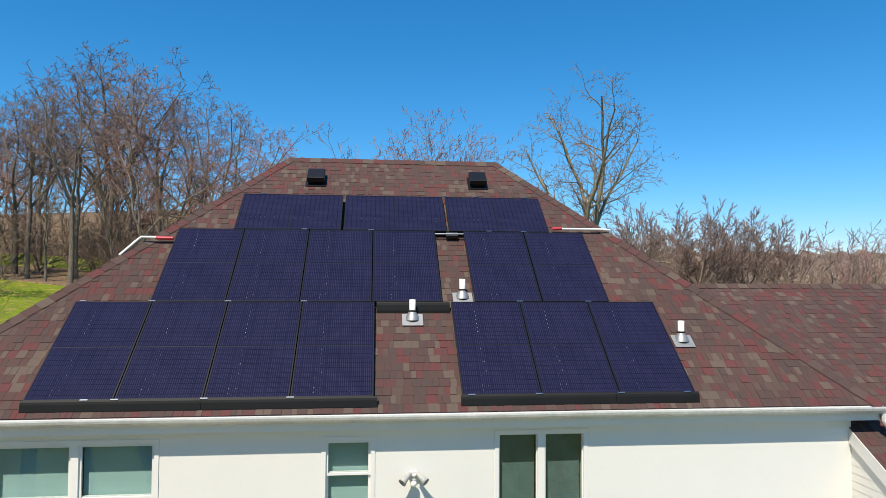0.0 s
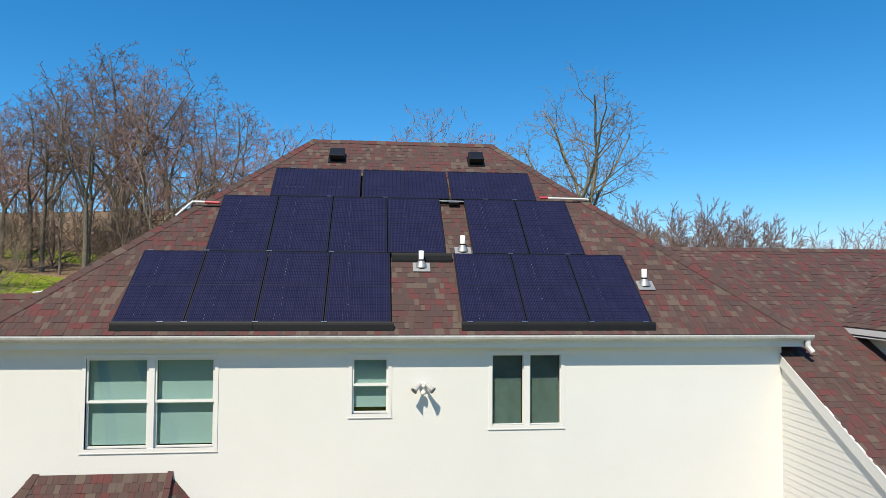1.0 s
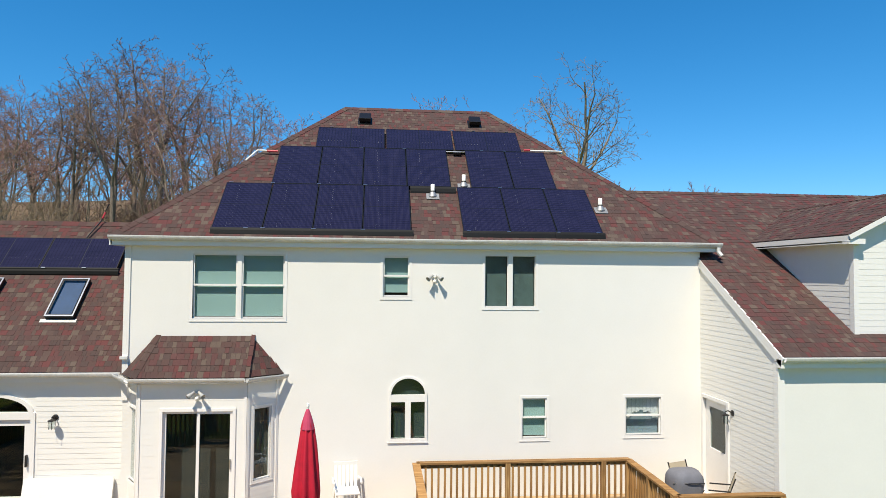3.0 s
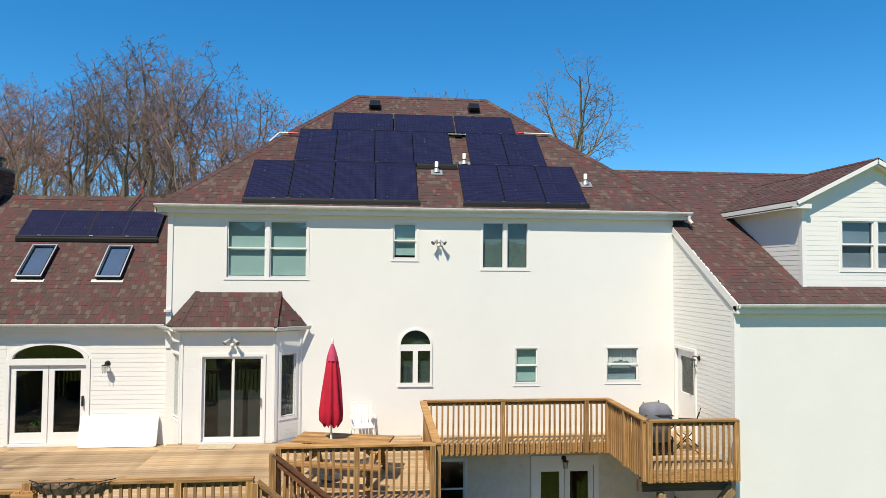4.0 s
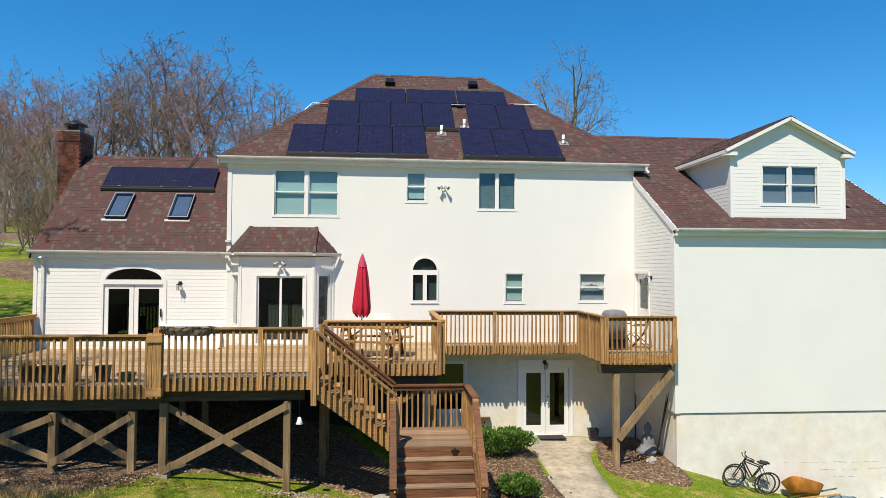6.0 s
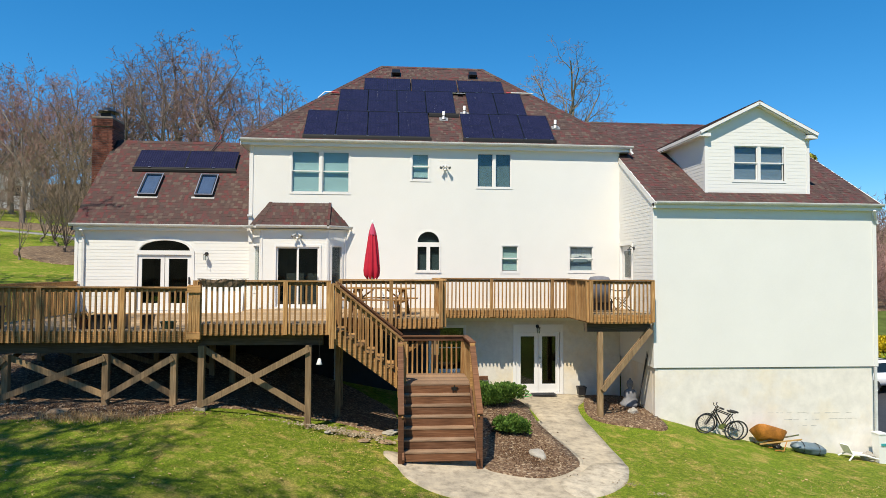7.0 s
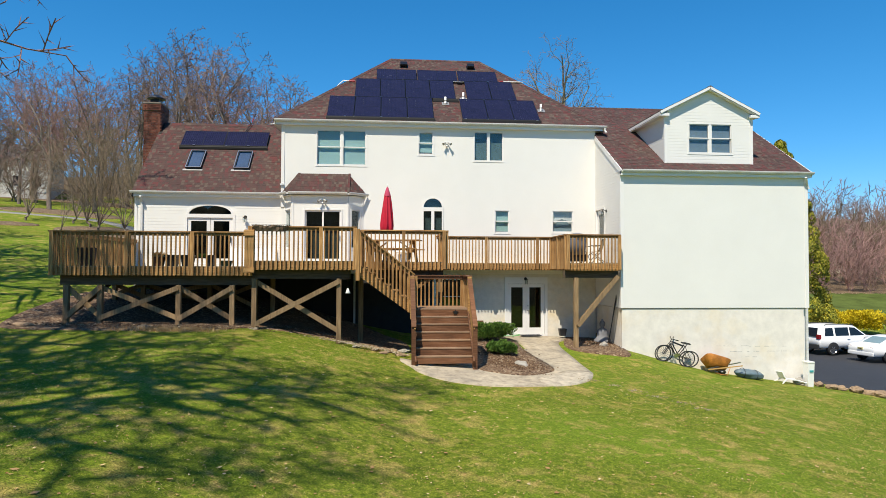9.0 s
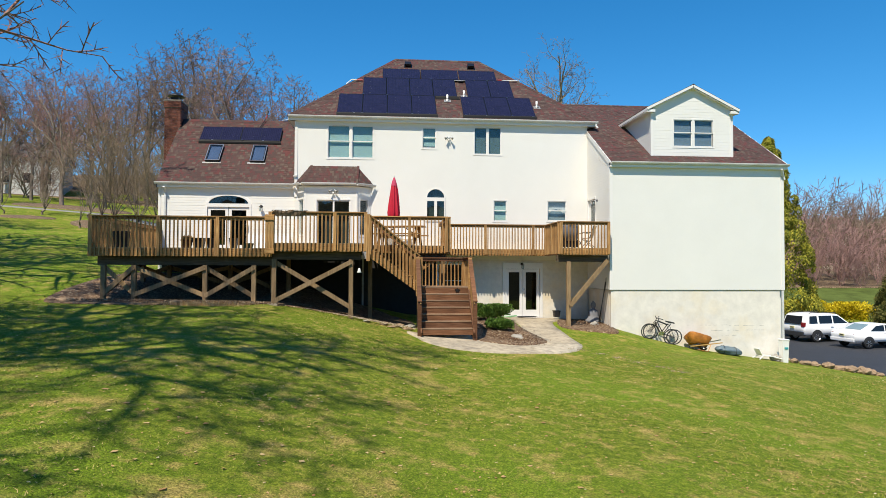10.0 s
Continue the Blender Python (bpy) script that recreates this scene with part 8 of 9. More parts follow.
board_t = thing("folding_table", "folded white plastic table leaning against the wing wall", "table", at=(-7.57, 0.0, LZ + 0.012))
edge = []
for cx, cz, a0 in ((0.82, 0.66, 0), (-0.82, 0.66, 90), (-0.82, 0.06, 180), (0.82, 0.06, 270)):
    edge += [(cx + 0.06 * math.cos(radians(a0 + 22.5 * k)), cz + 0.06 * math.sin(radians(a0 + 22.5 * k))) for k in range(5)]
bm = bmesh.new()
prism(bm, edge, 0.04, pose(0, 0, 0, -14, 0, 0))
part("tabletop", bm, WHITE_SIDING, board_t)
for x in (-0.55, 0.55):
    part("folded_leg", bm_tube([Matrix.Rotation(radians(-14), 3, "X") @ Vector(p) for p in ((x, 0.055, 0.12), (x, 0.055, 0.6))], 0.013, 8), STEEL, board_t, "grey steel folded leg")

# hanging basket on the rail
basket = thing("rail_planter", "long wire rail planter with a shaggy brown coco liner", "planter", at=(-5.75, -6.27, 3.88))
bm = bmesh.new()
rings = []
for h, w, d in ((-0.16, 0.42, 0.06), (-0.06, 0.52, 0.1), (0.0, 0.56, 0.12)):
    rings.append([bm.verts.new((math.cos(2 * math.pi * i / 40) * w * (1 + 0.05 * drng.uniform(-1, 1)), math.sin(2 * math.pi * i / 40) * d * (1 + 0.2 * drng.uniform(-1, 1)) - 0.02, h + drng.uniform(-0.015, 0.015))) for i in range(40)])
for a, b in zip(rings, rings[1:]):
    for i in range(40):
        bm.faces.new((a[i], a[(i + 1) % 40], b[(i + 1) % 40], b[i]))
bm.faces.new(rings[0][::-1])
part("liner", bm, plain("coco_fibre", (0.22, 0.145, 0.09), 0.95, var=0.4, scale=12, relief=0.8), basket, "shaggy coco fibre liner")
part("soil", bm_box(-0.5, 0.5, -0.1, 0.06, -0.04, -0.02), MULCH, basket)
for k in range(9):
    x = -0.48 + k * 0.12
    part("wire", bm_tube([(x, -0.13, 0.02), (x, -0.12, -0.08), (x * 0.9, -0.06, -0.17)], 0.005, 5), BLACK_METAL, basket)
part("rim_wire", bm_tube([(-0.57, 0.0, 0.02), (-0.4, -0.13, 0.02), (0.4, -0.13, 0.02), (0.57, 0.0, 0.02)], 0.007, 6), BLACK_METAL, basket)


def pot(x, y, z, r, h, mat, label, plant=None, square=False):
    t = thing("flower_pot", label, "pot", at=(x, y, z))
    bm = bmesh.new()
    n = 4 if square else 18
    lathe(bm, [(0, 0), (r * 0.78, 0), (r, h), (r * 1.06, h), (r * 1.06, h + 0.03), (r * 0.95, h + 0.03), (r * 0.92, h - 0.03), (0, h - 0.03)], n)
    if square:
        bm.transform(pose(0, 0, 0, 0, 0, 45))
    part("pot_body", bm, mat, t)
    if plant:
        r2 = random.Random(int(x * 100))
        pts = [(Vector((r2.uniform(-r, r) * 0.7, r2.uniform(-r, r) * 0.7, h)), Vector((r2.uniform(-1, 1), r2.uniform(-1, 1), 1.2)).normalized()) for _ in range(90)]
        v, f = leaf_cloud(pts, 0.16, 5)
        part("plant", mesh_of("plant", v, f, plant), None, t)
    return t


pot(4.38, -0.5, 0.06, 0.19, 0.24, BLACK_PLASTIC, "square black flower pot beside the basement doors", None, True)
for i, (x, w) in enumerate(((-8.75, 0.24), (-8.3, 0.24), (-7.65, 0.17))):
    pot(x, -5.55, LZ, w, 0.3, BLACK_PLASTIC, "black square planter behind the deck rail", None, True)
pot(-7.2, -5.5, LZ, 0.18, 0.14, plain("dark_green_glaze", (0.02, 0.07, 0.045), 0.3), "low dark green bowl behind the deck rail")
pot(-9.15, -5.5, LZ, 0.18, 0.24, plain("brown_clay", (0.16, 0.07, 0.04), 0.8), "brown clay pot with dry stems", DEAD_LEAF)
pot(-11.2, -5.5, LZ, 0.26, 0.5, plain("dark_wicker", (0.05, 0.03, 0.022), 0.8, relief=0.5), "dark wicker planter in the deck corner")
pot(-9.65, 0.75, LZ, 0.2, 0.34, BLACK_PLASTIC, "dark pot with a leafy houseplant inside the patio door", SHRUB)

# door mats
for x0, x1, y0, y1, z, m in ((2.75, 3.55, -0.62, -0.16, 0.065, BLACK_PLASTIC), (-5.5, -4.75, -0.95, -0.55, CZ + 0.005, plain("beige_mat", (0.5, 0.42, 0.3), 0.95, var=0.3, scale=9))):
    mat_t = thing("door_mat", "dark rubber door mat on the threshold" if z < 1 else "pale beige door mat outside the bay door", "door mat", at=((x0 + x1) / 2, (y0 + y1) / 2, z))
    part("pad", bm_box((x0 - x1) / 2, (x1 - x0) / 2, (y0 - y1) / 2, (y1 - y0) / 2, 0, 0.012, bevel=0.004), m, mat_t)
    for k in range(5):
        part("rib", bm_box((x0 - x1) / 2 + 0.04, (x1 - x0) / 2 - 0.04, (y0 - y1) / 2 + 0.04 + k * 0.08, (y0 - y1) / 2 + 0.07 + k * 0.08, 0.012, 0.017), m, mat_t)

hose = thing("garden_hose", "bright green garden hose lying by the doors", "hose")
pts = [Vector((2.05 + 0.32 * math.cos(a) + 0.04 * a, -0.9 + 0.22 * math.sin(a), 0.08 + 0.01 * a)) for a in np.linspace(0, 9, 40)]
part("tube", bm_tube(pts, 0.014, 6), GREEN_PLASTIC, hose)
hb = thing("hose_box", "small brown wall box with a dark tap on the foundation", "hose box", at=(1.15, -0.04, 0.5))
part("body", bm_box(-0.19, 0.19, -0.08, 0.04, 0.0, 0.12, bevel=0.01), STAIR_WOOD, hb)
part("tap", bm_tube([(0.0, -0.08, 0.02), (0.0, -0.13, 0.0), (0.0, -0.13, -0.06)], 0.014, 8), BRONZE, hb)
bell = thing("wind_bell", "small pale bell hanging under the deck", "bell", at=(-3.55, -6.25, 1.95))
bm = bmesh.new()
lathe(bm, [(0.0, 0.12), (0.03, 0.11), (0.045, 0.05), (0.075, -0.02), (0.07, -0.025), (0.035, 0.05), (0, 0.09)], 14)
part("bell_body", bm, PVC_WHITE, bell, "", True)
part("cord", bm_tube([(0, 0, 0.11), (0, 0, 0.6)], 0.004, 5), BRONZE, bell)
tie = thing("decorative_star", "small dark iron star on the stair riser", "ornament", at=(-0.42, -6.47, LAND - 0.1))
bm = bmesh.new()
prism(bm, [((0.09 if k % 2 == 0 else 0.04) * math.sin(k * math.pi / 5), (0.09 if k % 2 == 0 else 0.04) * math.cos(k * math.pi / 5)) for k in range(10)], 0.02)
part("star", bm, BRONZE, tie)


# ---- rocks, statue ----
def rock(x, y, rx, ry, rz, seed, mat, label, group="", sink=0.3):
    r = random.Random(seed)
    bm = bmesh.new()
    bmesh.ops.create_icosphere(bm, subdivisions=3, radius=1.0)
    off = Vector((r.uniform(0, 50), r.uniform(0, 50), 0))
    for v in bm.verts:
        n = noise.noise(v.co * 1.3 + off) * 0.35 + noise.noise(v.co * 3.5 + off) * 0.12
        c = v.co * (1 + n)
        v.co = Vector((round(c.x * 3.2) / 3.2 * 0.4 + c.x * 0.6, round(c.y * 3) / 3 * 0.4 + c.y * 0.6, round(c.z * 2.5) / 2.5 * 0.4 + c.z * 0.6))
        v.co = Vector((v.co.x * rx, v.co.y * ry, v.co.z * rz))
    ob = tagged(part("rock", bm, mat), label, "rock", group)
    ob.matrix_basis = pose(x, y, ground_z(x, y) + rz * (1 - 2 * sink) + 0.02, 0, 0, r.uniform(0, 360))
    return ob


rock(1.5, -6.6, 0.34, 0.2, 0.12, 1, LIMESTONE, "pale weathered limestone rock in the mulch")
rock(5.35, -2.5, 0.16, 0.12, 0.11, 2, LIMESTONE, "small white stone beside the statue")
for i in range(15):
    k = i / 14
    x, y = 12.9 + k * 4.6 + drng.uniform(-0.1, 0.1), -2.75 - k * 2.3 + drng.uniform(-0.15, 0.15)
    s = drng.uniform(0.1, 0.26)
    rock(x, y, s * 1.4, s, s * 0.7, 20 + i, BROWN_ROCK, "brown fieldstone edging the driveway", "driveway edging stones")
for i, (x, y, s) in enumerate(((-2.3, -5.9, 0.2), (-2.75, -6.1, 0.16), (-3.3, -6.25, 0.14), (-2.0, -6.3, 0.15), (-2.5, -6.5, 0.12), (-1.9, -5.4, 0.2), (-12.4, -6.5, 0.24), (-9.1, -6.7, 0.2))):
    rock(x, y, s * 1.2, s * 0.8, s * 0.35, 50 + i, LIMESTONE if i % 3 == 2 else BROWN_ROCK, "flat stone in the bare earth by the deck", "stones by the deck")


def statue(x, y, z):
    """A seated stone garden figure, as one plain smooth shape."""
    bm = bmesh.new()
    lathe(bm, [(0, 0), (0.3, 0), (0.34, 0.05), (0.33, 0.12), (0.24, 0.2), (0.2, 0.3), (0.21, 0.42), (0.17, 0.5), (0.075, 0.55), (0.065, 0.58), (0.1, 0.63), (0.115, 0.7), (0.095, 0.78), (0.04, 0.83), (0.035, 0.87), (0, 0.88)], 20)
    for v in bm.verts:
        v.co.y *= 0.8
        v.co += Vector((1, 1, 1)) * 0.012 * noise.noise(v.co * 7)
    ob = tagged(part("statue", bm, GREY_STONE, None, smooth=True), "grey cast-stone seated garden statue by the wall", "statue")
    ob.matrix_basis = pose(x, y, z, 0, 0, 20)
    return ob


statue(5.55, -1.75, ground_z(5.55, -1.75) + 0.03)
for k, (x, tilt) in enumerate(((5.82, 0.0), (5.76, 0.1))):
    t = thing("garden_pole", "thin dark garden pole leaning on the wall", "pole", "leaning poles")
    part("shaft", bm_tube([(x - 0.1, -1.95 - tilt, ground_z(x, -2) + 0.02), (5.9, -2.35 - tilt, 1.9)], 0.018, 8), DARK_TRIM, t)


# ---- along the garage foundation ----
def wheel(t, c, r, mat_tyre=RUBBER, mat_rim=STEEL, width=0.035, axis=(0, 1, 0), spokes=18, name="wheel"):
    """A spoked wheel in the plane across axis, about c."""
    q = Vector((0, 0, 1)).rotation_difference(Vector(axis)).to_matrix().to_4x4()
    m = Matrix.Translation(c) @ q
    bm = bmesh.new()
    n = 28
    for i in range(n):
        a0, a1 = 2 * math.pi * i / n, 2 * math.pi * (i + 1) / n
        tube(bm, [(math.cos(a0) * r, math.sin(a0) * r, 0), (math.cos(a1) * r, math.sin(a1) * r, 0)], width / 2, 6, False)
    w = place(part(name, bm, mat_tyre, t, "black rubber tyre"), m)
    bm = bmesh.new()
    tube(bm, [(math.cos(2 * math.pi * i / n) * r * 0.92, math.sin(2 * math.pi * i / n) * r * 0.92, 0) for i in range(n + 1)], 0.008, 5, False)
    place(part("rim", bm, mat_rim, w), m)
    for k in range(spokes):
        a = 2 * math.pi * k / spokes
        place(part("spoke", bm_tube([(0, 0, 0.015 * (-1) ** k), (math.cos(a) * r * 0.92, math.sin(a) * r * 0.92, 0)], 0.0035, 4), mat_rim, w), m)
    bm = bmesh.new()
    lathe(bm, [(0, -0.03), (0.025, -0.03), (0.025, 0.03), (0, 0.03)], 10)
    place(part("hub", bm, mat_rim, w), m)
    return w


def bicycle(x, y, turn):
    z = ground_z(x, y)
    t = thing("bicycle", "black bicycle leaning against the garage foundation", "bicycle", at=(x, y, z))
    slope = math.degrees(math.atan2(ground_z(x + 0.5, y) - ground_z(x - 0.5, y), 1.0))
    t.matrix_basis = pose(x, y, z, 8, -slope, turn) @ Matrix.Scale(0.86, 4)
    wheel(t, (-0.53, 0, 0.34), 0.33, RUBBER, SPOKE)
    wheel(t, (0.53, 0, 0.34), 0.33, RUBBER, SPOKE)
    for pts, r in (([(-0.38, 0, 0.82), (0.02, 0, 0.38)], 0.022), ([(-0.36, 0, 0.88), (0.2, 0, 0.8)], 0.018), ([(0.02, 0, 0.38), (0.22, 0, 0.86)], 0.018), ([(0.02, 0, 0.38), (0.53, 0, 0.34)], 0.012), ([(0.2, 0, 0.78), (0.53, 0, 0.34)], 0.011)):
        part("frame_tube", bm_tube(pts, r, 8), BLACK_METAL, t)
    for s in (-0.05, 0.05):
        part("fork_blade", bm_tube([(-0.38, s, 0.8), (-0.53, s, 0.34)], 0.013, 8), BLACK_METAL, t)
    part("stem", bm_tube([(-0.38, 0, 0.8), (-0.34, 0, 0.98)], 0.016, 8), BLACK_METAL, t)
    part("handlebar", bm_tube([(-0.28, -0.3, 1.02), (-0.36, -0.12, 1.0), (-0.36, 0.12, 1.0), (-0.28, 0.3, 1.02)], 0.013, 8), BLACK_METAL, t)
    for s in (-1, 1):
        part("grip", bm_tube([(-0.31, s * 0.22, 1.013), (-0.26, s * 0.33, 1.024)], 0.018, 8), RUBBER, t)
    part("saddle", bm_box(0.1, 0.36, -0.07, 0.07, 0.92, 0.97, bevel=0.02), RUBBER, t)
    part("seat_post", bm_tube([(0.21, 0, 0.84), (0.23, 0, 0.93)], 0.013, 8), STEEL, t)
    bm = bmesh.new()
    lathe(bm, [(0, -0.01), (0.09, -0.006), (0.09, 0.006), (0, 0.01)], 20)
    place(part("chainring", bm, STEEL, t), pose(0.02, -0.04, 0.38, 90, 0, 0))
    part("crank", bm_tube([(0.02, -0.06, 0.38), (0.12, -0.07, 0.25)], 0.009, 6), STEEL, t)
    part("pedal", bm_box(0.08, 0.17, -0.14, -0.07, 0.235, 0.26), BLACK_PLASTIC, t)
    return t


bicycle(7.55, -3.28, 2)
bike2 = bicycle(7.75, -3.06, -6)
tagged(bike2, "second dark bicycle stacked behind the first one")


def wheelbarrow(x, y):
    z = ground_z(x, y)
    t = thing("wheelbarrow", "rusty orange wheelbarrow tipped against the foundation", "wheelbarrow", at=(x, y, z))
    slope = math.degrees(math.atan2(ground_z(x + 0.5, y) - ground_z(x - 0.5, y), 1.0))
    t.matrix_basis = pose(x, y, z, 0, -slope, 0) @ Matrix.Scale(0.8, 4)
    bm = bmesh.new()
    lower, upper = [], []
    for i in range(28):
        a = 2 * math.pi * i / 28
        c, s = math.cos(a), math.sin(a)
        k = (abs(c) ** 5 + abs(s) ** 5) ** -0.2
        lower.append((c * k * 0.6, s * k * 0.4, 0.0))
        upper.append((c * k * 0.42, s * k * 0.25, 0.36))
    ra, rb = [bm.verts.new(p) for p in lower], [bm.verts.new(p) for p in upper]
    for i in range(28):
        j = (i + 1) % 28
        bm.faces.new((ra[i], ra[j], rb[j], rb[i]))
    bm.faces.new(rb)
    bm.transform(pose(0.0, 0.18, 0.56, 142, 6, 0))
    part("tray", bm, RUSTY_TRAY, t, "rusty orange steel tray", True)
    for s in (-0.2, 0.2):
        part("handle", bm_beam((-0.5, -0.15 + s * 0.5, 0.12), (0.95, -0.28 + s * 0.5, 0.62 + s * 0.3), 0.04, 0.045), STEEL if s > 0 else YELLOW_WOOD, t)
        part("leg", bm_tube([(0.3, -0.25 + s, 0.05), (0.45, -0.2 + s * 0.6, 0.42)], 0.016, 8), RUSTY_TRAY, t)
        part("leg_brace", bm_tube([(0.3, -0.25 + s, 0.05), (0.0, -0.2 + s, 0.02)], 0.016, 8), RUSTY_TRAY, t)
    wheel(t, (0.12, -0.3, 0.14), 0.13, RUBBER, STEEL, 0.07, (0.1, 0.5, 1), 0)
    return t


wheelbarrow(9.1, -3.3)
bundle = thing("tarp_bundle", "slate-blue folded tarp bundle beside the wheelbarrow", "tarp", at=(10.3, -3.3, ground_z(10.3, -3.3)))
bundle.rotation_euler = (0, radians(9), radians(-6))
bm = bmesh.new()
rows = []
for i in range(15):
    k = -1 + 2 * i / 14
    swell = (1 - abs(k) ** 3) ** 0.5 if abs(k) < 1 else 0.12
    row = []
    for j in range(22):
        a = 2 * math.pi * j / 22
        fold = 1 + 0.1 * math.sin(5 * a + 2.2 * k) + 0.07 * noise.noise(Vector((k * 3, math.cos(a) * 2, math.sin(a) * 2)))
        row.append(bm.verts.new((0.52 * k, 0.24 * swell * fold * math.cos(a), 0.15 + 0.16 * swell * fold * math.sin(a))))
    rows.append(row)
for a, b in zip(rows, rows[1:]):
    for j in range(22):
        bm.faces.new((a[j], a[(j + 1) % 22], b[(j + 1) % 22], b[j]))
bm.faces.new(rows[0])
bm.faces.new(rows[-1][::-1])
bmesh.ops.recalc_face_normals(bm, faces=bm.faces[:])
part("folded_sheet", bm, BLUE_GREY_TARP, bundle, "", True)
for k in (-0.24, 0.2):
    part("cord", bm_tube([(k, 0.265 * math.cos(a), 0.15 + 0.18 * math.sin(a)) for a in np.linspace(0, 2 * math.pi, 18)], 0.008, 6), BLACK_PLASTIC, bundle)

junk = thing("broken_chair", "broken white plastic chair lying on its side", "chair", at=(11.9, -3.25, ground_z(11.9, -3.25) + 0.02))
part("seat", bm_beam((-0.3, 0, 0.18), (0.25, 0.05, 0.1), 0.4, 0.03), PVC_WHITE, junk)
part("backrest", bm_beam((-0.3, 0.0, 0.18), (-0.42, 0.02, 0.42), 0.38, 0.03, (1, 0, 0)), PVC_WHITE, junk)
for q, (a, b) in enumerate((((-0.25, -0.18, 0.17), (-0.5, -0.3, 0.02)), ((-0.2, 0.18, 0.17), (-0.45, 0.25, 0.03)), ((0.2, -0.15, 0.1), (0.5, -0.2, 0.02)), ((0.22, 0.18, 0.1), (0.5, 0.2, 0.12)))):
    part("leg", bm_tube([a, b], 0.022, 8), PVC_WHITE, junk)
rock(12.25, -3.2, 0.22, 0.16, 0.16, 71, LIMESTONE, "pale lump of stone by the garage corner")

bin_t = thing("plastic_bin", "tall white plastic bin at the garage corner", "bin", at=(12.54, -3.3, ground_z(12.54, -3.3) - 0.05))
bm = bmesh.new()
lathe(bm, [(0, 0), (0.17, 0), (0.22, 0.85), (0.22, 0.88), (0, 0.88)], 4)
bm.transform(Matrix.Diagonal((0.82, 1, 1, 1)) @ pose(0, 0, 0, 0, 0, 45))
part("body", bm, PVC_WHITE, bin_t)
part("lid", bm_box(-0.14, 0.14, -0.17, 0.17, 0.88, 0.93, bevel=0.02), PVC_WHITE, bin_t)
part("label", bm_box(-0.06, 0.08, -0.166, -0.142, 0.56, 0.63), plain("teal_sticker", (0.05, 0.35, 0.36), 0.5), bin_t, "teal sticker bar")


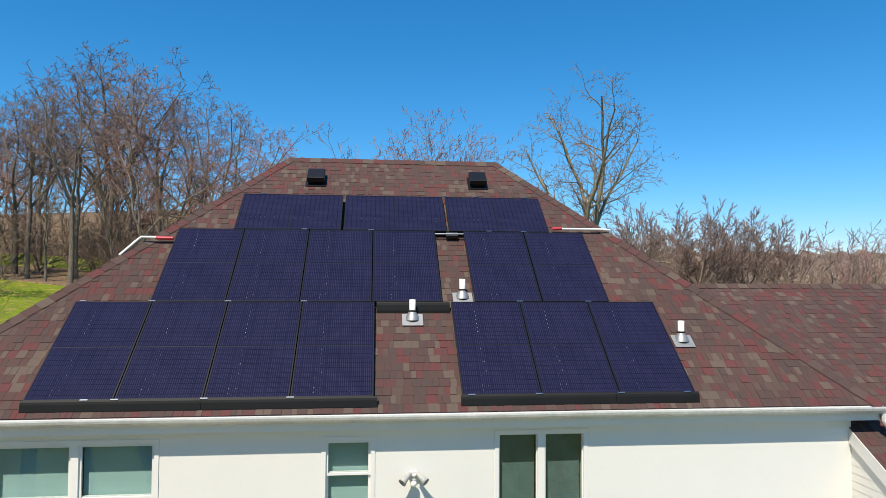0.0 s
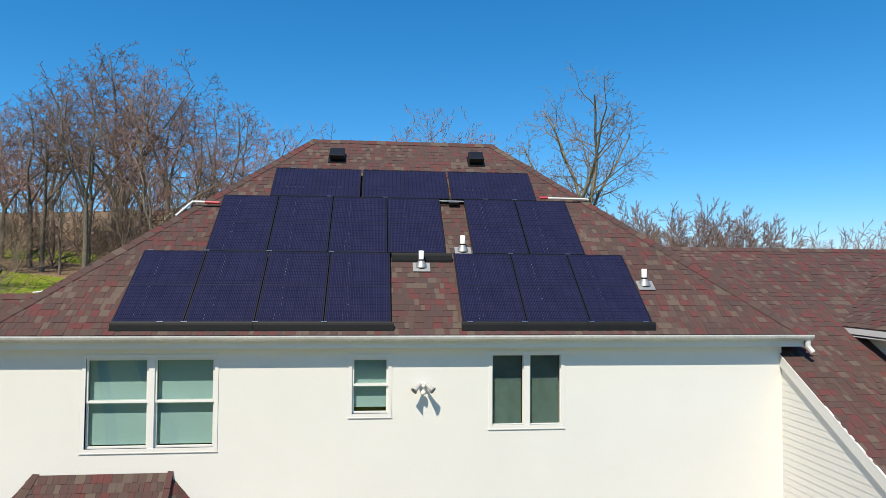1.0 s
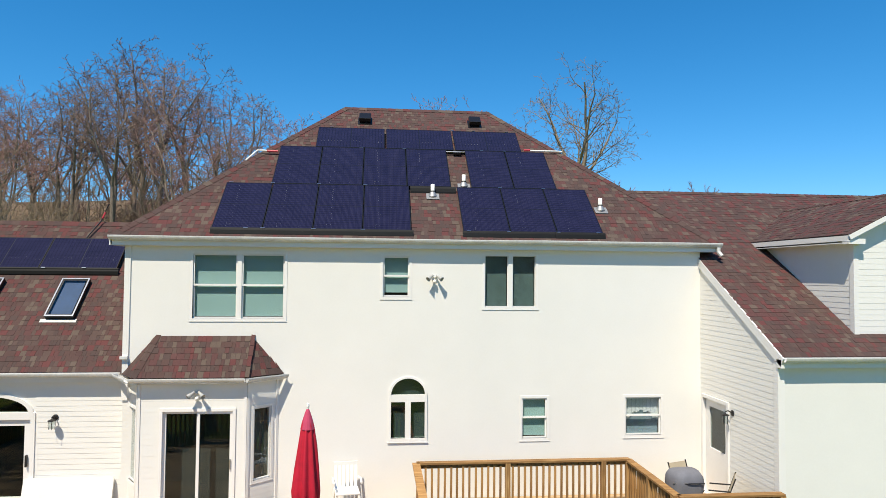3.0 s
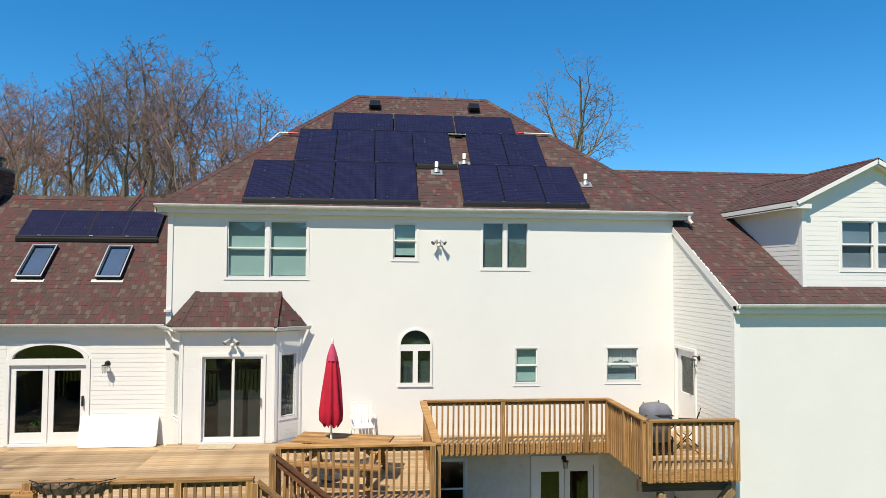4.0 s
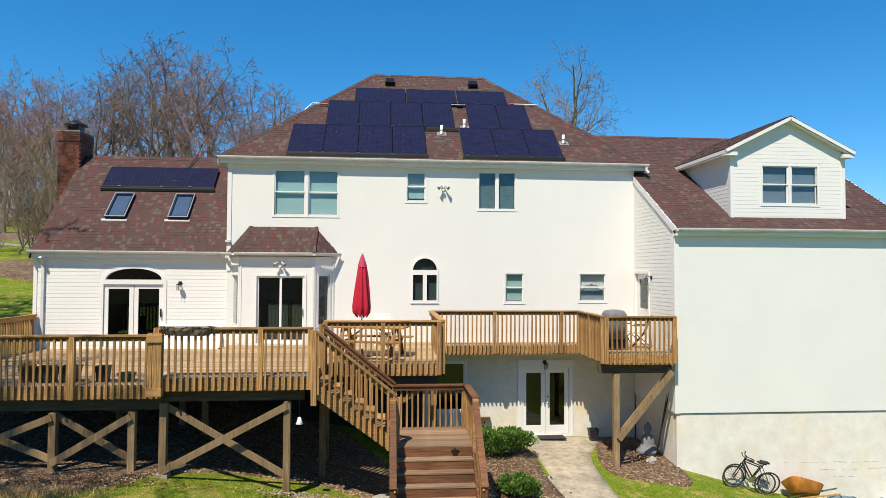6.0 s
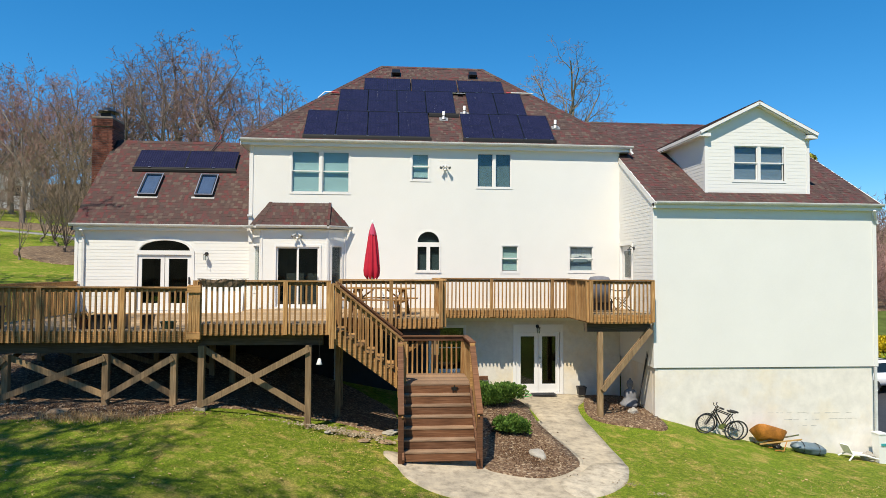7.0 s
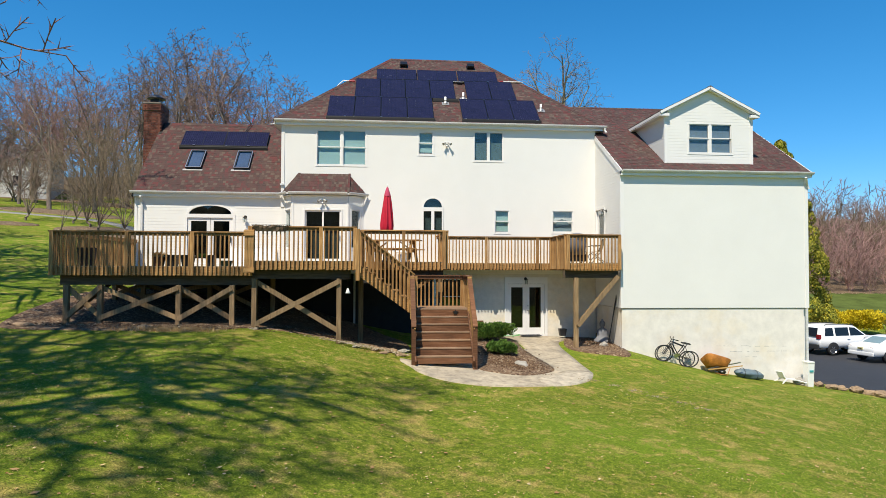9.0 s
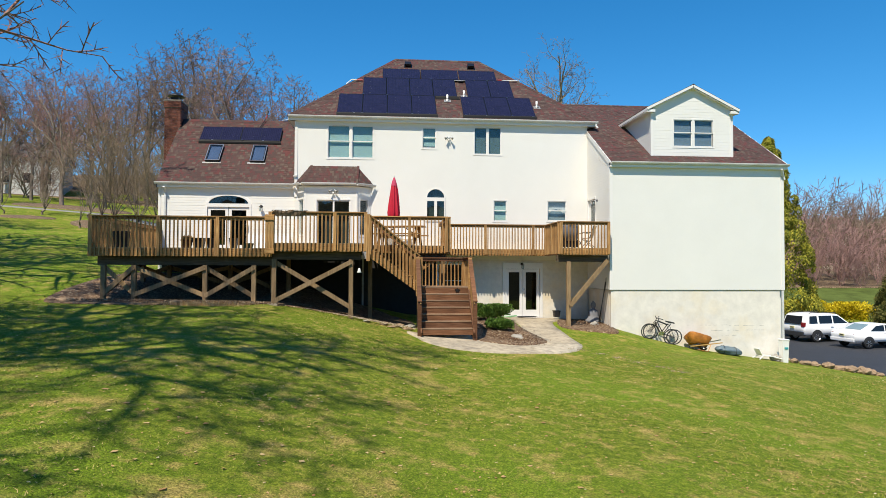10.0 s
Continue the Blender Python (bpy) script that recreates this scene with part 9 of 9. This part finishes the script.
# ---- cars ----
def car(kind, x, y, turn, label):
    """A parked car facing local +x: shell, glass, wheels, lamps and bumpers."""
    z = ground_z(x, y) + 0.03
    t = thing("car", label, "car", "parked cars", at=(x, y, z))
    t.rotation_euler = (0, 0, radians(turn))
    suv = kind == "suv"
    L, Wd = (4.85, 1.98) if suv else (4.8, 1.84)
    if suv:
        side = [(-2.42, 0.45), (-2.42, 0.95), (-2.36, 1.12), (-2.2, 1.7), (-2.02, 1.8), (-0.6, 1.84), (0.35, 1.78), (1.2, 1.2), (2.2, 1.08), (2.4, 0.9), (2.42, 0.45)]
        glass_side = [[(-2.0, 1.2), (-1.9, 1.66), (-1.35, 1.68), (-1.35, 1.2)], [(-1.2, 1.2), (-1.2, 1.69), (-0.2, 1.69), (-0.2, 1.2)], [(-0.1, 1.2), (-0.1, 1.69), (0.3, 1.66), (0.98, 1.2)]]
        rear = ((-2.41, 1.16), (-2.24, 1.66), 0.72)
        lamp = (1.0, 1.28)
    else:
        side = [(-2.4, 0.38), (-2.42, 0.75), (-2.34, 1.0), (-1.7, 1.06), (-0.95, 1.4), (-0.3, 1.46), (0.3, 1.42), (1.15, 1.0), (2.1, 0.86), (2.38, 0.7), (2.4, 0.38)]
        glass_side = [[(-1.3, 1.04), (-0.85, 1.33), (-0.3, 1.38), (-0.3, 1.02)], [(-0.22, 1.02), (-0.22, 1.38), (0.25, 1.35), (0.95, 1.0)]]
        rear = ((-1.66, 1.085), (-1.0, 1.385), 0.55)
        lamp = (0.8, 0.95)
    bm = bmesh.new()
    rings = []
    for w, inset in ((-1, 0.16), (-0.86, 0.02), (-0.6, 0.0), (0, 0.0), (0.6, 0.0), (0.86, 0.02), (1, 0.16)):
        ring_v = []
        for px, pz in side:
            tuck = 1.0 - 0.16 * max(0.0, (pz - 1.0)) / 0.8
            ring_v.append(bm.verts.new((px * (1 - inset * 0.12), w * Wd / 2 * tuck, pz - inset * 0.35 * (pz > 0.8) + inset * 0.3 * (pz < 0.5))))
        rings.append(ring_v)
    for a, b in zip(rings, rings[1:]):
        for i in range(len(side)):
            j = (i + 1) % len(side)
            bm.faces.new((a[i], a[j], b[j], b[i]))
    bm.faces.new(rings[0][::-1])
    bm.faces.new(rings[-1])
    bmesh.ops.recalc_face_normals(bm, faces=bm.faces[:])
    bmesh.ops.bevel(bm, geom=[e for e in bm.edges if e.calc_face_angle(0) > 0.5], offset=0.035, segments=2, affect="EDGES")
    body = part("body", bm, CAR_WHITE, t, "glossy white body", True)
    for s in (-1, 1):
        for poly in glass_side:
            bm = bmesh.new()
            v = []
            for k in (0.0, 0.012):
                v.append([bm.verts.new((px, s * (Wd / 2 * (1.0 - 0.16 * max(0.0, pz - 1.0) / 0.8) - 0.006 + k - 0.012 * (pz - 1.0)), pz)) for px, pz in poly])
            bm.faces.new(v[1])
            for i in range(len(poly)):
                j = (i + 1) % len(poly)
                bm.faces.new((v[0][i], v[0][j], v[1][j], v[1][i]))
            part("window", bm, CAR_GLASS, t, "dark tinted glass")
        part("door_handle", bm_box(-0.35, -0.15, s * (Wd / 2 + 0.0) - 0.012, s * (Wd / 2) + 0.018, 0.98 if suv else 0.88, 1.01 if suv else 0.91), CAR_WHITE, t)
        part("mirror", bm_box(0.85, 1.02, s * (Wd / 2 + 0.1) - 0.08, s * (Wd / 2 + 0.1) + 0.08, 1.05 if suv else 0.98, 1.2 if suv else 1.1, bevel=0.03), CAR_WHITE, t)
        for wx in (-1.42, 1.42):
            r = 0.37 if suv else 0.33
            bm = bmesh.new()
            lathe(bm, [(r - 0.11, -0.11), (r - 0.02, -0.11), (r, -0.08), (r, 0.08), (r - 0.02, 0.11), (r - 0.11, 0.11)], 26)
            m = pose(wx, s * (Wd / 2 - 0.1), r, 90, 0, 0)
            tyre = place(part("tyre", bm, RUBBER, t, "black tyre", True), m)
            bm = bmesh.new()
            lathe(bm, [(0, 0.02), (0.06, 0.03), (r - 0.13, 0.05), (r - 0.1, 0.09), (r - 0.1, -0.09), (0, -0.09)], 24)
            place(part("rim", bm, ALLOY if suv else DARK_TRIM, tyre, "alloy rim"), pose(wx, s * (Wd / 2 - 0.1), r, 90 if s < 0 else -90, 0, 0))
            for k in range(6):
                a = k * math.pi / 3
                bm = bmesh.new()
                beam(bm, (math.cos(a) * 0.05, math.sin(a) * 0.05, 0.1), (math.cos(a) * (r - 0.12), math.sin(a) * (r - 0.12), 0.09), 0.05, 0.03)
                place(part("spoke", bm, ALLOY, tyre), pose(wx, s * (Wd / 2 - 0.1), r, 90 if s < 0 else -90, 0, 0))
            bm = bmesh.new()
            prism(bm, [(wx + (r + 0.07) * math.cos(a), max(0.3 if not suv else 0.38, r + (r + 0.07) * math.sin(a))) for a in np.linspace(0, math.pi, 14)], 0.012, Matrix.Translation((0, s * (Wd / 2 + 0.002) - 0.006, 0)))
            part("wheel_arch", bm, DARK_TRIM, t, "dark wheel opening")
        part("tail_lamp", bm_box(rear[0][0] - (0.03 if suv else 0.72), rear[0][0] + (0.14 if suv else -0.35), min(s * 0.72, s * 0.95) if suv else min(s * 0.42, s * 0.8), max(s * 0.72, s * 0.95) if suv else max(s * 0.42, s * 0.8), lamp[0] - (0 if suv else 0.06), lamp[1] - (0 if suv else 0.06), bevel=0.02), TAIL_RED, t, "red tail lamp")
    bm = bmesh.new()
    (x0, z0), (x1, z1), hw = rear
    n = Vector((-(z1 - z0), 0, x1 - x0)).normalized() * 0.012
    v = [bm.verts.new(Vector(p) + n) for p in ((x0, -hw, z0), (x0, hw, z0), (x1, hw * 0.9, z1), (x1, -hw * 0.9, z1))]
    lowv = [bm.verts.new(Vector(p) - n) for p in ((x0, -hw, z0), (x0, hw, z0), (x1, hw * 0.9, z1), (x1, -hw * 0.9, z1))]
    bm.faces.new(v)
    for i in range(4):
        bm.faces.new((v[i], v[(i + 1) % 4], lowv[(i + 1) % 4], lowv[i]))
    part("rear_window", bm, CAR_GLASS if suv else REAR_GLASS, t, "rear window glass")
    part("bumper", bm_box(-L / 2 - 0.06, -L / 2 + 0.2, -Wd / 2 + 0.08, Wd / 2 - 0.08, 0.4, 0.68 if suv else 0.6, bevel=0.05), DARK_TRIM if suv else CAR_WHITE, t)
    plate = part("number_plate", bm_box(-L / 2 - 0.045 - (0.02 if not suv else 0), -L / 2 + 0.01, -0.16, 0.16, 0.86 if suv else 0.72, 0.99 if suv else 0.84), PLATE, t, "pale plate with dark bars")
    part("plate_bar", bm_box(-L / 2 - 0.05 - (0.02 if not suv else 0), -L / 2, -0.12, 0.12, 0.9 if suv else 0.76, 0.95 if suv else 0.8), DARK_TRIM, plate)
    if suv:
        for s in (-0.72, 0.72):
            part("roof_rail", bm_tube([(-1.8, s, 1.82), (-1.7, s, 1.88), (0.2, s, 1.86), (0.3, s, 1.8)], 0.02, 8), DARK_TRIM, t)
        part("rear_wiper", bm_tube([(-2.43, -0.05, 1.14), (-2.36, 0.35, 1.34)], 0.01, 6), BLACK_PLASTIC, t)
    return t


car("suv", 25.85, 13.4, 10, "white sport utility vehicle parked on the asphalt")
car("sedan", 26.75, 9.95, 9, "white sedan with a pale green rear window parked on asphalt")


# ---- far houses ----
def far_house(x, y, turn, w, d, h, roof_h, wall_mat, roof_mat, label, chimney_at=None):
    z = ground_z(x, y)
    t = thing("neighbour_house", label, "house", at=(x, y, z))
    t.rotation_euler = (0, 0, radians(turn))
    part("wall", bm_box(-w / 2, w / 2, -d / 2, d / 2, -1.0, h), wall_mat, t)
    bm = bmesh.new()
    prism(bm, [(-d / 2, h), (d / 2, h), (0, h + roof_h - 0.15)], w, Matrix.Translation((w / 2, 0, 0)) @ pose(0, 0, 0, 0, 0, 90))
    part("gable", bm, wall_mat, t)
    for s in (-1, 1):
        bm = bmesh.new()
        beam(bm, (0, s * (d / 2 + 0.35), h - 0.2), (0, 0, h + roof_h), w + 0.7, 0.12, (0, -s, 1))
        part("roof_slope", bm, roof_mat, t)
    for k in range(4):
        for zz in (0.9, 3.6):
            if zz + 1.4 < h:
                for s in (-1, 1):
                    xx = -w / 2 + (k + 0.6) * w / 4.4
                    win = part("window", bm_box(xx, xx + 0.95, s * d / 2 - 0.03, s * d / 2 + 0.03, zz, zz + 1.4), WHITE_TRIM, t)
                    part("pane", bm_box(xx + 0.08, xx + 0.87, s * d / 2 - 0.04, s * d / 2 + 0.04, zz + 0.08, zz + 1.32), CAR_GLASS, win)
    for yy, zz in ((-d * 0.25, 0.9), (d * 0.12, 0.9), (-0.45, h - 0.1)):
        win = part("window", bm_box(-w / 2 - 0.03, -w / 2 + 0.03, yy, yy + 0.95, zz, zz + 1.4), WHITE_TRIM, t)
        part("pane", bm_box(-w / 2 - 0.04, -w / 2 + 0.02, yy + 0.08, yy + 0.87, zz + 0.08, zz + 1.32), CAR_GLASS, win)
    if chimney_at is not None:
        part("chimney", bm_box(chimney_at - 0.4, chimney_at + 0.4, -0.4, 0.4, h, h + roof_h + 1.0), plain("far_brick", (0.25, 0.11, 0.08), 0.9), t, "brick chimney")
    return t


GREY_ROOF = plain("grey_far_shingle", (0.12, 0.11, 0.11), 0.95)
far_house(-50.0, 61, 15, 10, 8, 4.4, 2.2, plain("pale_grey_siding", (0.64, 0.63, 0.6), 0.7), GREY_ROOF, "pale grey neighbouring house behind bare trees", 4.0)
far_house(-72, 72, 30, 13, 9, 5.6, 3.0, plain("light_far_siding", (0.6, 0.58, 0.54), 0.7), GREY_ROOF, "distant light house deep in the woods", 2)
far_house(85.5, 90, 52, 11, 9, 3.8, 3.2, plain("beige_far_siding", (0.52, 0.44, 0.34), 0.7), plain("tan_far_roof", (0.26, 0.2, 0.16), 0.95), "distant beige gabled house beyond the driveway")
far_house(96, 84, -30, 14, 9, 5.6, 3.2, plain("cream_far_siding", (0.55, 0.48, 0.4), 0.7), plain("brown_far_roof", (0.22, 0.17, 0.14), 0.95), "distant cream house among bare trees")
